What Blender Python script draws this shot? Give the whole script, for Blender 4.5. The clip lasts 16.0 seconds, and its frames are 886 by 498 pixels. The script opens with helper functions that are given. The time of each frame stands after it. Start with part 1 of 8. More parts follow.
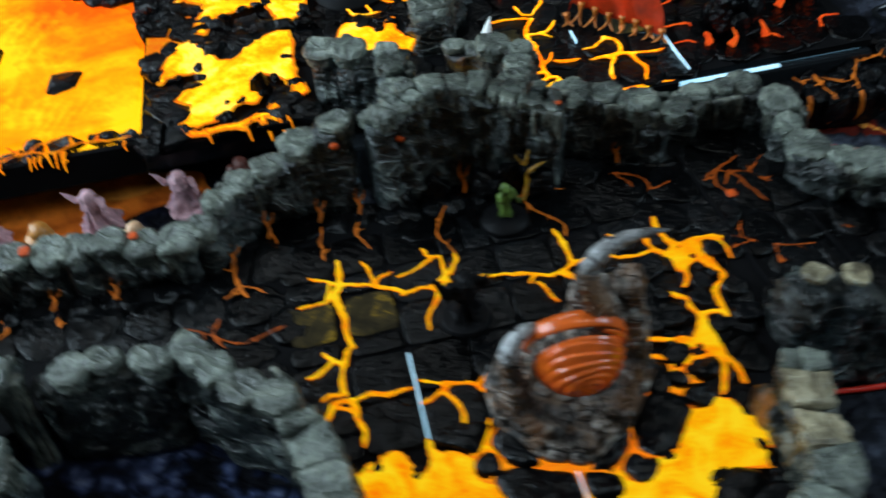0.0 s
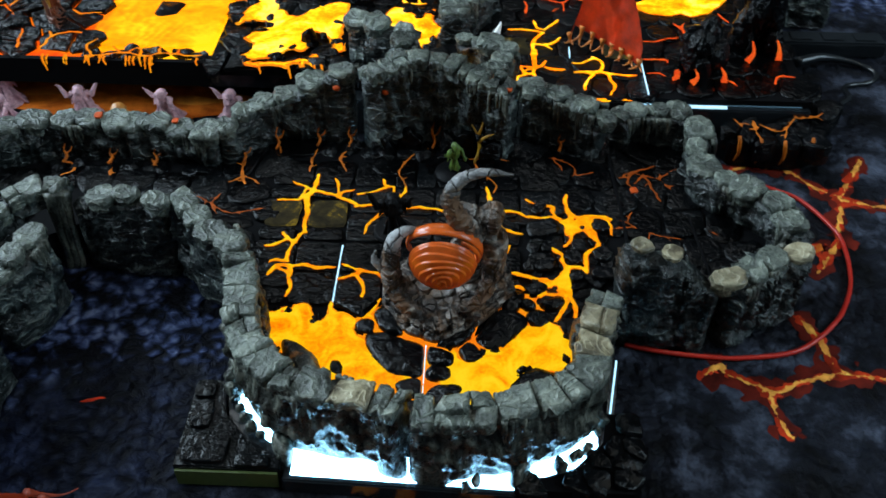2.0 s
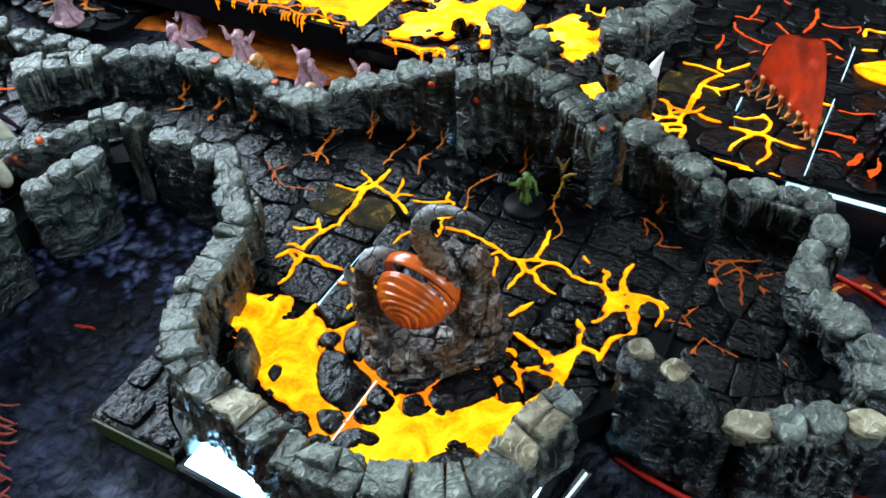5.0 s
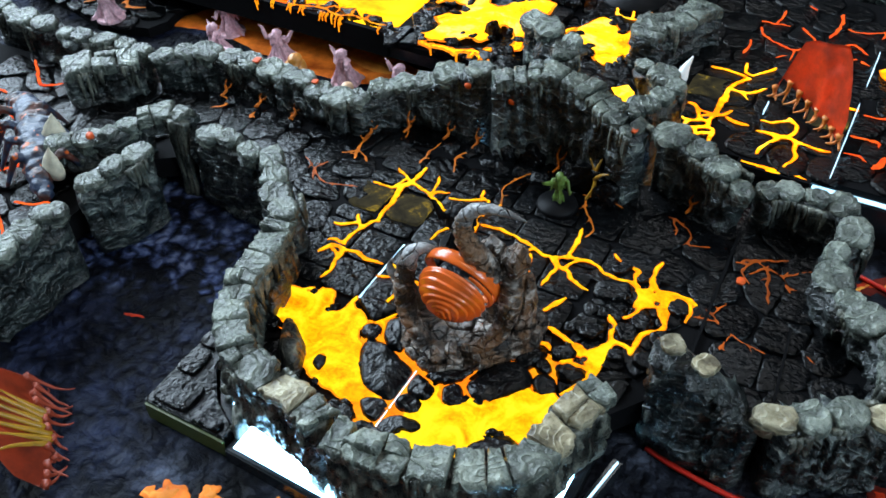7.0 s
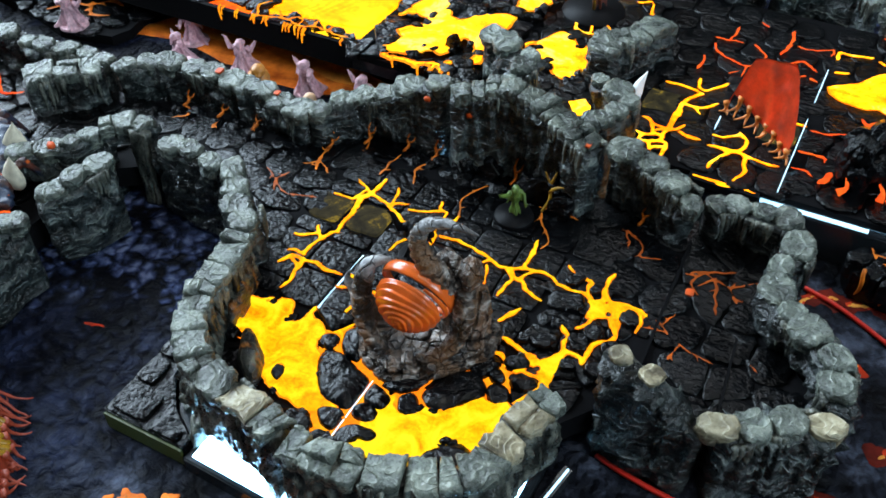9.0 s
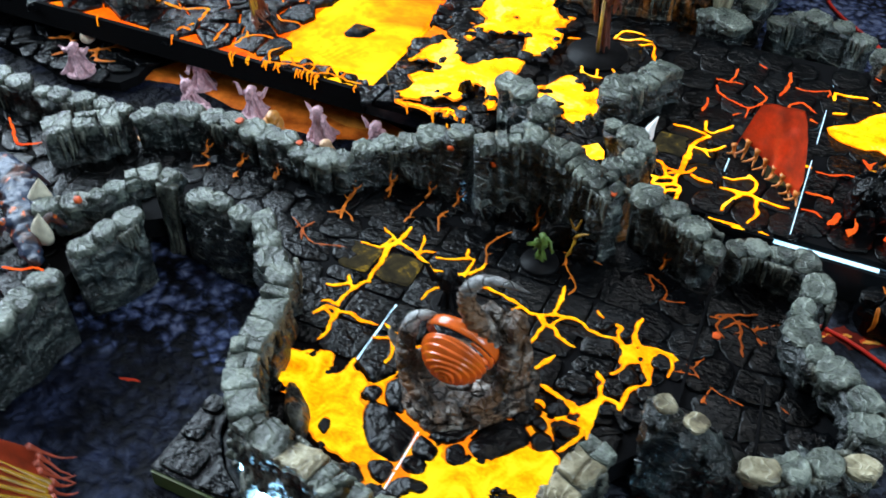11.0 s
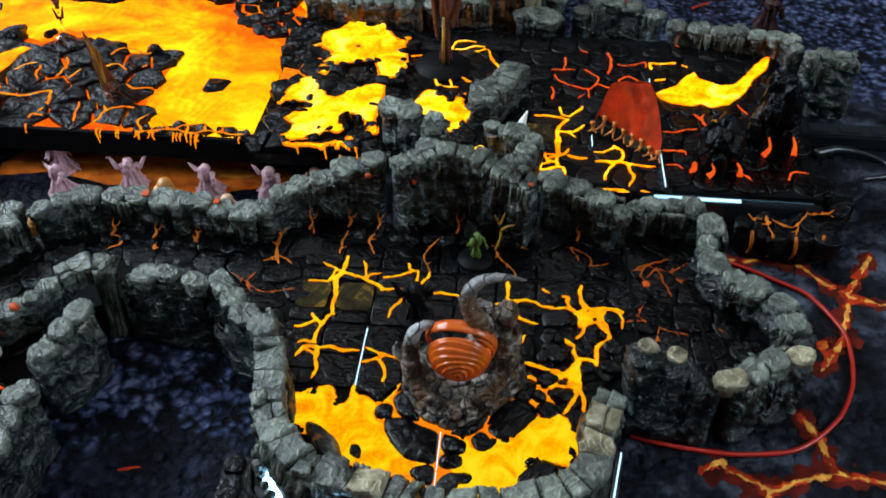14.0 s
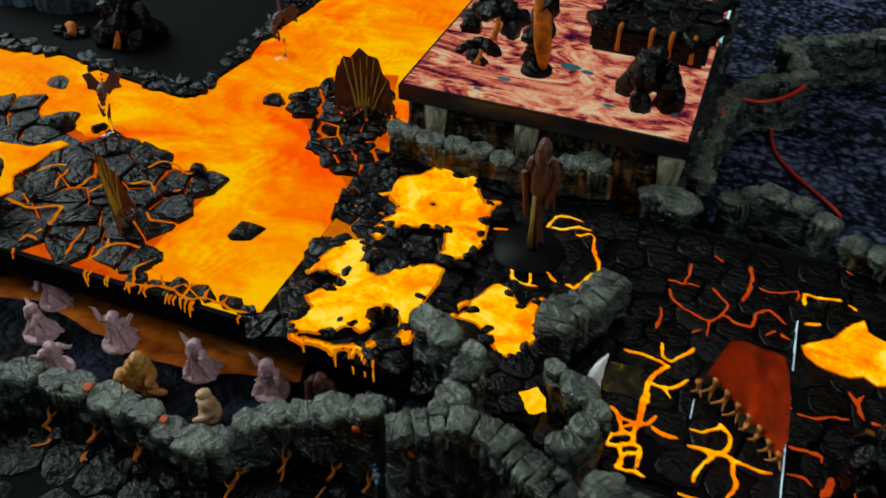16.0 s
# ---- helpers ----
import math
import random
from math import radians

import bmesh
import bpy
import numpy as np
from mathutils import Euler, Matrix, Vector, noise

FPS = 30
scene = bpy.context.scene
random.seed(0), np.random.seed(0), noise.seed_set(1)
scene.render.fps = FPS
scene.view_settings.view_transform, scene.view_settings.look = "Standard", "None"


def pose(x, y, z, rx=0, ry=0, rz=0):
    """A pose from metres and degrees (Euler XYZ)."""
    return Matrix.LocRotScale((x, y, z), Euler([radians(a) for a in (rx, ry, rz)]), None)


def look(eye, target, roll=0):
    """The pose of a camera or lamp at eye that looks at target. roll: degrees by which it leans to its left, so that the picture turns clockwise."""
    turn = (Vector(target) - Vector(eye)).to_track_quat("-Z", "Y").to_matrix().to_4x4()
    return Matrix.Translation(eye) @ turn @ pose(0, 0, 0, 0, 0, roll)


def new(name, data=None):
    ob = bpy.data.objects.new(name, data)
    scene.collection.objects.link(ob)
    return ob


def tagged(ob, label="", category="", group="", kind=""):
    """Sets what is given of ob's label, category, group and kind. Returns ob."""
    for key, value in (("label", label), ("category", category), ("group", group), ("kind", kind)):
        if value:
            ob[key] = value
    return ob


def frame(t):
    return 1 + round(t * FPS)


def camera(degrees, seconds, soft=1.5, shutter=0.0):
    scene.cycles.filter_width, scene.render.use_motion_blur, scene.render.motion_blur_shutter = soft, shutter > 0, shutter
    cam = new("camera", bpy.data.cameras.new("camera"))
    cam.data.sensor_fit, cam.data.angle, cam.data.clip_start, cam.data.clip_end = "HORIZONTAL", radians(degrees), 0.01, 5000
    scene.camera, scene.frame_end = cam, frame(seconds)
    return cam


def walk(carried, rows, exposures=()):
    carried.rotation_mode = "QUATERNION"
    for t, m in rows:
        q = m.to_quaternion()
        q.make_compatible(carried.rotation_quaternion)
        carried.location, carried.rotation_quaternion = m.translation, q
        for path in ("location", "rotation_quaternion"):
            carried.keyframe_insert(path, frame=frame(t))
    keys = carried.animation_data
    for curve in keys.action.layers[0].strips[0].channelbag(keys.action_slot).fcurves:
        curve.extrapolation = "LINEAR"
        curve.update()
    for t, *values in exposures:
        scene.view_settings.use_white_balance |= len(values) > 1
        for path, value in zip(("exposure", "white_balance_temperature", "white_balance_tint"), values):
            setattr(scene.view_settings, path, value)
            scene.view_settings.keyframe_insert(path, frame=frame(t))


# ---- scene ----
cam = camera(52.0, 16.0, 1.6, 0.9)
PATH = [
    (0, (0.016, -0.241, 0.342), (0.214, 1.181, -1.049), -5.9),
    (0.5, (0.072, -0.266, 0.344), (0.205, 1.162, -1.05), -1.7),
    (1, (0.125, -0.303, 0.354), (0.095, 1.122, -1.05), 0.1),
    (1.5, (0.101, -0.363, 0.373), (0.069, 1.07, -1.021), 0.5),
    (2, (0.106, -0.376, 0.389), (0.05, 1.1, -0.96), 0.3),
    (2.5, (0.17, -0.333, 0.375), (-0.1, 1.124, -0.968), 1.5),
    (3, (0.227, -0.303, 0.375), (-0.309, 1.079, -0.968), -0.8),
    (3.5, (0.237, -0.275, 0.373), (-0.413, 1.054, -0.973), -2.5),
    (4, (0.238, -0.27, 0.379), (-0.479, 1.035, -0.957), -2.8),
    (4.5, (0.246, -0.275, 0.366), (-0.47, 1.017, -0.982), -2.0),
    (5, (0.251, -0.279, 0.364), (-0.481, 0.999, -0.989), -2.3),
    (7.5, (0.246, -0.298, 0.38), (-0.509, 0.959, -0.981), -2.3),
    (8, (0.253, -0.295, 0.381), (-0.487, 0.971, -0.979), -1.7),
    (8.5, (0.256, -0.296, 0.384), (-0.461, 0.984, -0.975), -1.0),
    (11, (0.216, -0.312, 0.41), (-0.415, 1.041, -0.921), 0.8),
    (11.5, (0.188, -0.328, 0.422), (-0.379, 1.064, -0.898), 0.1),
    (12, (0.126, -0.364, 0.436), (-0.261, 1.107, -0.863), -1.1),
    (12.5, (0.079, -0.402, 0.428), (-0.171, 1.1, -0.868), -1.6),
    (13, (0.092, -0.398, 0.431), (-0.077, 1.111, -0.871), -0.9),
    (13.5, (0.112, -0.377, 0.432), (-0.049, 1.135, -0.866), -0.7),
    (14, (0.113, -0.376, 0.437), (-0.018, 1.139, -0.863), 0.6),
    (14.5, (0.129, -0.331, 0.463), (-0.043, 1.196, -0.817), 1.8),
    (15, (0.166, -0.218, 0.458), (-0.192, 1.314, -0.778), 3.7),
    (15.5, (0.162, -0.169, 0.435), (-0.313, 1.324, -0.807), 2.5),
    (16, (0.155, -0.149, 0.431), (-0.357, 1.326, -0.819), 2.2),
]
EXPOSURES = [(0, -0.2, 6250, 4), (2, -0.12, 6250, 5), (3, 0.32, 6250, 8), (3.5, 0.5, 6300, 9), (8.7, 0.55, 6300, 9), (11, 0.54, 6350, 9), (11.5, 0.4, 6400, 10), (12.5, 0.12, 6500, 10),
             (14, 0.05, 6600, 10), (14.5, -0.02, 6800, 12), (15, -0.7, 7200, 8), (15.5, -0.95, 7350, 4), (16, -1.0, 7400, 3)]
walk(cam, [(t, look(eye, target, roll)) for t, eye, target, roll in PATH], EXPOSURES)

# Cool window daylight from one side, an added cool fill from the other, weak warm ceiling panels, and light pads under
# the tiles.
def area_lamp(name, eye, target, sx, sy, watts, colour):
    data = bpy.data.lights.new(name, "AREA")
    data.shape, data.size, data.size_y, data.energy, data.color = "RECTANGLE", sx, sy, watts, colour
    ob = new(name, data)
    ob.matrix_world = look(eye, target)
    return ob


world = bpy.data.worlds.new("room_air")
scene.world = world
world.use_nodes = True
world.node_tree.nodes["Background"].inputs[0].default_value = (0.02, 0.022, 0.026, 1)
world.node_tree.nodes["Background"].inputs[1].default_value = 0.02
area_lamp("window_light", (-1.85, 0.55, 1.2), (-0.1, 0.1, 0), 2.4, 1.2, 120, (0.72, 0.87, 1.0))
area_lamp("ceiling_lamp_light", (-0.1, 1.5, 1.93), (-0.1, 1.2, 0), 1.3, 0.35, 10, (0.95, 0.97, 1.0))
# Unseen fill added from the east to lift the rock flanks.
area_lamp("second_window_light", (2.2, -0.4, 1.3), (-0.1, 0.1, 0), 1.2, 1.0, 34, (0.66, 0.85, 1.0))
area_lamp("ceiling_lamp_light", (0.7, -0.3, 1.93), (0.7, -0.3, 0), 1.2, 0.3, 6, (1.0, 0.95, 0.86))

F = 29.5      # chamber floor, in millimetres, above the mat
FR = 36.0     # floor of the tiles behind, over the light pad
FL = 43.0     # lava board


# ---- materials ----
def material(name):
    m = bpy.data.materials.new(name)
    m.use_nodes = True
    nt = m.node_tree
    return m, nt, nt.nodes["Principled BSDF"]


def node(nt, kind, **values):
    n = nt.nodes.new(kind)
    for key, value in values.items():
        n.inputs[key.replace("_", " ")].default_value = value
    return n


def coords(nt, scale=(1, 1, 1), obj=True):
    """Real-world coordinates in millimetres times scale."""
    geo = nt.nodes.new("ShaderNodeNewGeometry")
    mp = nt.nodes.new("ShaderNodeMapping")
    mp.inputs["Scale"].default_value = [1000 * s for s in scale]
    nt.links.new(geo.outputs["Position"], mp.inputs["Vector"])
    return mp.outputs["Vector"]


def noise_node(nt, vec, scale, detail=4, rough=0.55, dist=0.0):
    n = node(nt, "ShaderNodeTexNoise", Scale=scale, Detail=detail, Roughness=rough, Distortion=dist)
    nt.links.new(vec, n.inputs["Vector"])
    return n.outputs["Fac"]


def ramp(nt, fac, stops, mode="LINEAR"):
    r = nt.nodes.new("ShaderNodeValToRGB")
    r.color_ramp.interpolation = mode
    while len(r.color_ramp.elements) < len(stops):
        r.color_ramp.elements.new(0.5)
    for el, (p, c) in zip(r.color_ramp.elements, stops):
        el.position, el.color = p, (*c, 1) if len(c) == 3 else c
    nt.links.new(fac, r.inputs["Fac"])
    return r.outputs["Color"]


def mixed(nt, fac, a, b, mode="MIX"):
    m = nt.nodes.new("ShaderNodeMix")
    m.data_type, m.blend_type = "RGBA", mode
    for sock, v in ((m.inputs["Factor"], fac), (m.inputs[6], a), (m.inputs[7], b)):
        if isinstance(v, (int, float)):
            sock.default_value = v
        elif isinstance(v, tuple):
            sock.default_value = (*v, 1)
        else:
            nt.links.new(v, sock)
    return m.outputs[2]


def calc(nt, op, a, b=0.0):
    m = nt.nodes.new("ShaderNodeMath")
    m.operation = op
    for sock, v in zip(m.inputs, (a, b)):
        if isinstance(v, (int, float)):
            sock.default_value = v
        else:
            nt.links.new(v, sock)
    return m.outputs[0]


def bump(nt, bsdf, height, strength, dist):
    b = nt.nodes.new("ShaderNodeBump")
    b.inputs["Strength"].default_value, b.inputs["Distance"].default_value = strength, dist
    nt.links.new(height, b.inputs["Height"])
    nt.links.new(b.outputs["Normal"], bsdf.inputs["Normal"])


def rock_material(name, dark, mid, light, cut=0.5, rough=0.5, grain=(0.2, 0.2, 0.07), spread=1.0, tint=None, relief=0.004, fine_part=0.14, cracks=0.0, rings=0.0, gloss=0.42):
    """Painted and varnished resin rock: dark wash in the hollows, dry-brushed lighter paint on the raised grain."""
    m, nt, b = material(name)
    v = coords(nt)
    streak = noise_node(nt, coords(nt, grain), 1.0, 4, 0.55, 0.5)
    fine = noise_node(nt, v, 0.55, 4, 0.6)
    patch = noise_node(nt, v, 0.035, 3)
    mask = calc(nt, "ADD", calc(nt, "MULTIPLY", streak, 1 - fine_part), calc(nt, "MULTIPLY", fine, fine_part))
    if rings:
        soft = noise_node(nt, coords(nt, grain), 0.8, 1.5, 0.45, 0.3)
        contour = nt.nodes.new("ShaderNodeMath")
        contour.operation = "PINGPONG"
        nt.links.new(calc(nt, "MULTIPLY", soft, rings), contour.inputs[0])
        contour.inputs[1].default_value = 0.5
        ridge = calc(nt, "POWER", calc(nt, "MULTIPLY", contour.outputs[0], 2.0), 4.0)
        mask = calc(nt, "ADD", calc(nt, "MULTIPLY", mask, 0.92), calc(nt, "MULTIPLY", ridge, 0.15))
    col = ramp(nt, mask, [(cut - 0.13 * spread, dark), (cut, mid), (cut + 0.14 * spread, light)])
    col = mixed(nt, calc(nt, "MULTIPLY", patch, 0.8), col, mixed(nt, 1.0, col, (0.62, 0.68, 0.64), "MULTIPLY"))
    if cracks:
        cell = node(nt, "ShaderNodeTexVoronoi", Scale=cracks)
        cell.feature = "DISTANCE_TO_EDGE"
        bent = nt.nodes.new("ShaderNodeVectorMath")
        bent.operation = "ADD"
        wave = node(nt, "ShaderNodeTexNoise", Scale=0.12, Detail=3.0)
        nt.links.new(v, wave.inputs["Vector"])
        grown = nt.nodes.new("ShaderNodeVectorMath")
        grown.operation = "SCALE"
        grown.inputs["Scale"].default_value = 7
        nt.links.new(wave.outputs["Color"], grown.inputs[0])
        nt.links.new(v, bent.inputs[0])
        nt.links.new(grown.outputs[0], bent.inputs[1])
        nt.links.new(bent.outputs[0], cell.inputs["Vector"])
        line = ramp(nt, cell.outputs["Distance"], [(0.008, (0.06, 0.045, 0.04)), (0.045, (1, 1, 1))])
        line = mixed(nt, ramp(nt, noise_node(nt, v, 0.07, 2), [(0.54, (0, 0, 0)), (0.62, (1, 1, 1))]), line, (1.0, 1.0, 1.0))
        col = mixed(nt, 1.0, col, line, "MULTIPLY")
        mask = calc(nt, "MULTIPLY", mask, line)
    if tint:
        where = ramp(nt, noise_node(nt, coords(nt, (1, 1, 0.12)), 0.11, 3), [(0.5, (0, 0, 0)), (0.62, (1, 1, 1))])
        col = mixed(nt, where, col, tint)
    info = nt.nodes.new("ShaderNodeObjectInfo")
    vary = calc(nt, "ADD", calc(nt, "MULTIPLY", info.outputs["Random"], 0.6), 0.7)
    hsv = nt.nodes.new("ShaderNodeHueSaturation")
    nt.links.new(vary, hsv.inputs["Value"])
    nt.links.new(col, hsv.inputs["Color"])
    nt.links.new(hsv.outputs["Color"], b.inputs["Base Color"])
    nt.links.new(ramp(nt, fine, [(0.35, (rough - 0.12,) * 3), (0.65, (rough + 0.15,) * 3)]), b.inputs["Roughness"])
    b.inputs["Specular IOR Level"].default_value = gloss
    bump(nt, b, mask, 1.0, relief)
    return m


def black_stone(name, base, light, rough, bumpy=0.9, gloss=0.2):
    """Glossy black paving with a little grey on the worn high spots."""
    m, nt, b = material(name)
    v = coords(nt)
    lumps = noise_node(nt, v, 0.055, 5, 0.5, 0.4)
    fine = noise_node(nt, v, 0.3, 3, 0.5, 0.3)
    h = calc(nt, "ADD", calc(nt, "MULTIPLY", lumps, 0.6), calc(nt, "MULTIPLY", fine, 0.4))
    col = ramp(nt, h, [(0.46, base), (0.58, tuple(0.5 * (p + q) for p, q in zip(base, light))), (0.72, light)])
    info = nt.nodes.new("ShaderNodeObjectInfo")
    hsv = nt.nodes.new("ShaderNodeHueSaturation")
    nt.links.new(calc(nt, "ADD", calc(nt, "MULTIPLY", info.outputs["Random"], 0.7), 0.65), hsv.inputs["Value"])
    nt.links.new(col, hsv.inputs["Color"])
    nt.links.new(hsv.outputs["Color"], b.inputs["Base Color"])
    nt.links.new(ramp(nt, fine, [(0.35, (rough - 0.04,) * 3), (0.65, (rough + 0.1,) * 3)]), b.inputs["Roughness"])
    b.inputs["Specular IOR Level"].default_value = gloss
    chip = noise_node(nt, v, 0.16, 4, 0.6, 0.6)
    bump(nt, b, calc(nt, "ADD", h, calc(nt, "MULTIPLY", chip, 0.45)), bumpy, 0.0045)
    return m


def lava_material(name, stops, strength, scale, dist, stretch=(1, 1, 1), small=0.25, ripples=0.0):
    """Translucent resin as lit from a light pad below: marbled yellow to orange, that light put in as its own emission.
    """
    m, nt, b = material(name)
    v = coords(nt, stretch)
    big = noise_node(nt, v, scale, 5, 0.6, dist)
    fine = noise_node(nt, v, scale * 6, 4, 0.6, dist)
    f = calc(nt, "ADD", calc(nt, "MULTIPLY", big, 1 - small), calc(nt, "MULTIPLY", fine, small))
    if ripples:
        wave = node(nt, "ShaderNodeTexWave", Scale=0.05, Distortion=26.0, Detail=3.0)
        wave.inputs["Detail Scale"].default_value = 0.22
        nt.links.new(v, wave.inputs["Vector"])
        where = ramp(nt, noise_node(nt, v, 0.014, 2), [(0.5, (0, 0, 0)), (0.64, (1, 1, 1))])
        f = calc(nt, "SUBTRACT", f, calc(nt, "MULTIPLY", calc(nt, "MULTIPLY", wave.outputs["Fac"], where), ripples))
    col = ramp(nt, f, stops)
    nt.links.new(col, b.inputs["Emission Color"])
    nt.links.new(mixed(nt, 1.0, col, (0.06, 0.04, 0.02), "MULTIPLY"), b.inputs["Base Color"])
    b.inputs["Emission Strength"].default_value = strength
    b.inputs["Roughness"].default_value = 0.8
    b.inputs["Specular IOR Level"].default_value = 0.03
    return m


def plain(name, colour, rough=0.5, metal=0.0, var=0.25, scale=0.3, bumpy=0.3, spec=0.5):
    m, nt, b = material(name)
    v = coords(nt)
    f = noise_node(nt, v, scale, 5, 0.6)
    col = ramp(nt, f, [(0.3, tuple(c * (1 - var) for c in colour)), (0.7, tuple(min(1, c * (1 + var)) for c in colour))])
    nt.links.new(col, b.inputs["Base Color"])
    b.inputs["Roughness"].default_value, b.inputs["Metallic"].default_value = rough, metal
    b.inputs["Specular IOR Level"].default_value = spec
    if bumpy:
        bump(nt, b, f, bumpy, 0.0008)
    return m


def glow(name, colour, strength):
    m, nt, b = material(name)
    b.inputs["Base Color"].default_value = (0.5, 0.5, 0.5, 1)
    b.inputs["Emission Color"].default_value = (*colour, 1)
    b.inputs["Emission Strength"].default_value = strength
    return m


ROCK = rock_material("painted_rock", (0.003, 0.004, 0.004), (0.026, 0.033, 0.033), (0.19, 0.21, 0.19), 0.535, 0.32, (0.05, 0.05, 0.12), 1.2, None, 0.006, 0.2, 0.0, 7.0, 0.5)
CAP = rock_material("drybrushed_cap_rock", (0.02, 0.024, 0.021), (0.108, 0.122, 0.103), (0.27, 0.288, 0.24), 0.5, 0.31, (0.07, 0.07, 0.09), 1.3, None, 0.006, 0.24, 0.0, 7.0, 0.5)
CAP_TAN = rock_material("tan_cap_rock", (0.07, 0.056, 0.035), (0.22, 0.185, 0.115), (0.42, 0.37, 0.26), 0.48, 0.36, (0.07, 0.07, 0.2), 1.0, None, 0.003, 0.2, 0.0, 8.0)
FLOW = rock_material("brushed_flow_stone", (0.012, 0.013, 0.011), (0.07, 0.074, 0.062), (0.22, 0.22, 0.18), 0.52, 0.3, (0.16, 0.16, 0.06), 1.0, None, 0.003)
RUST_GLOW = rock_material("rusty_rock", (0.004, 0.004, 0.004), (0.03, 0.03, 0.024), (0.17, 0.15, 0.1), 0.54, 0.36, (0.06, 0.06, 0.14), 1.0, (0.24, 0.085, 0.012), 0.005, 0.2, 0.0, 8.0)
SLAB = black_stone("black_paving", (0.0008, 0.0009, 0.0011), (0.0036, 0.004, 0.0046), 0.06, 0.6, 0.13)
SLAB_GREY = black_stone("grey_black_paving", (0.002, 0.0023, 0.0026), (0.007, 0.0076, 0.0084), 0.09, 0.55, 0.15)
COBBLE = black_stone("black_lava_rock", (0.001, 0.0012, 0.0015), (0.0045, 0.0052, 0.0062), 0.09, 0.9, 0.17)
LUMP = black_stone("black_lava_lump", (0.001, 0.0012, 0.0015), (0.006, 0.0068, 0.008), 0.13, 0.6, 0.2)
BED = plain("black_joint", (0.003, 0.003, 0.0035), 0.8, spec=0.05)
YELLOWS = [(0.34, (1.0, 0.17, 0.0)), (0.44, (1.0, 0.36, 0.0)), (0.52, (1.0, 0.53, 0.002)), (0.62, (1.0, 0.64, 0.01))]
LAVA = lava_material("glowing_yellow_lava", YELLOWS, 1.1, 0.045, 1.4)
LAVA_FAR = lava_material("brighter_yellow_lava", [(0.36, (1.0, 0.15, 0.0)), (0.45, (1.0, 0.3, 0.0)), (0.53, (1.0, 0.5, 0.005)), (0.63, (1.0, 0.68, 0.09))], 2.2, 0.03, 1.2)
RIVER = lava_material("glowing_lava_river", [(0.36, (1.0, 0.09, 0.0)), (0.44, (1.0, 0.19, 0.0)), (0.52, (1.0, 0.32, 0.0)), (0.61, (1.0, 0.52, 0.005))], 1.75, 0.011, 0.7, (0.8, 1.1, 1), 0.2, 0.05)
EMBER = lava_material("glowing_orange_lava", [(0.3, (0.9, 0.1, 0.005)), (0.5, (1.0, 0.26, 0.004)), (0.7, (1.0, 0.5, 0.01))], 1.0, 0.08, 0.8)
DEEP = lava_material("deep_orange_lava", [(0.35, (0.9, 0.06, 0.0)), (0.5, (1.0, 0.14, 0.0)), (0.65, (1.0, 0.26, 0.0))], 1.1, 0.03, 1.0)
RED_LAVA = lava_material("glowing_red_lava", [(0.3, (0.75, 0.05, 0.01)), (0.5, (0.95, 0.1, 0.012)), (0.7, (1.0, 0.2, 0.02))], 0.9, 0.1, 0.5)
VEIN_PAINT = plain("painted_orange_vein", (0.45, 0.11, 0.008), 0.55, 0, 0.6, 0.12, spec=0.15)
VEIN_DULL = plain("painted_rust_vein", (0.27, 0.05, 0.004), 0.55, 0, 0.6, 0.12, spec=0.1)
RED_PAINT = plain("red_painted_stone", (0.45, 0.06, 0.006), 0.5, 0, 0.3, spec=0.2)
PAD = glow("light_pad_glow", (0.3, 0.66, 1.0), 18.0)
PAD_DIM = glow("dim_light_pad_glow", (0.36, 0.72, 1.0), 2.5)
SEAM = glow("light_seam_glow", (0.4, 0.74, 1.0), 1.4)
# Pad light showing through these slabs is put into their emission.
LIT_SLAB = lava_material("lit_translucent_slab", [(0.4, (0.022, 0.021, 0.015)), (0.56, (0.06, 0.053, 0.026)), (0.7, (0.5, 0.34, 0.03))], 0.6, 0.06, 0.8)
PAD_FRAME = plain("black_plastic_frame", (0.01, 0.012, 0.014), 0.25, 0, 0.2, 0.05, 0.0)
EDGE_GREEN = plain("olive_painted_edge", (0.05, 0.07, 0.015), 0.5)


# ---- builders ----
def mesh_object(name, verts, faces, mat, parent=None, smooth=True):
    me = bpy.data.meshes.new(name)
    me.from_pydata([(x * 0.001, y * 0.001, z * 0.001) for x, y, z in verts], [], faces)
    me.materials.append(mat)
    if smooth:
        me.polygons.foreach_set("use_smooth", [True] * len(me.polygons))
    me.update()
    ob = new(name, me)
    if parent:
        ob.parent = parent
    return ob


def part(name, bm, mat, parent, label="", smooth=True, scale=0.001):
    """Links a bmesh, drawn in millimetres, as one mesh under parent."""
    me = bpy.data.meshes.new(name)
    bmesh.ops.scale(bm, vec=(scale,) * 3, verts=bm.verts)
    bm.to_mesh(me)
    bm.free()
    me.materials.append(mat)
    if smooth:
        me.polygons.foreach_set("use_smooth", [True] * len(me.polygons))
    ob = new(name, me)
    if parent:
        ob.parent = parent
    return tagged(ob, label)


def thing(name, label, category, group="", kind="", at=(0, 0, 0)):
    ob = new(name)
    ob.empty_display_size = 0.01
    ob.location = [c * 0.001 for c in at]
    return tagged(ob, label, category, group, kind)


def nz(x, y, z, s):
    return noise.noise(Vector((x * s, y * s, z * s)))


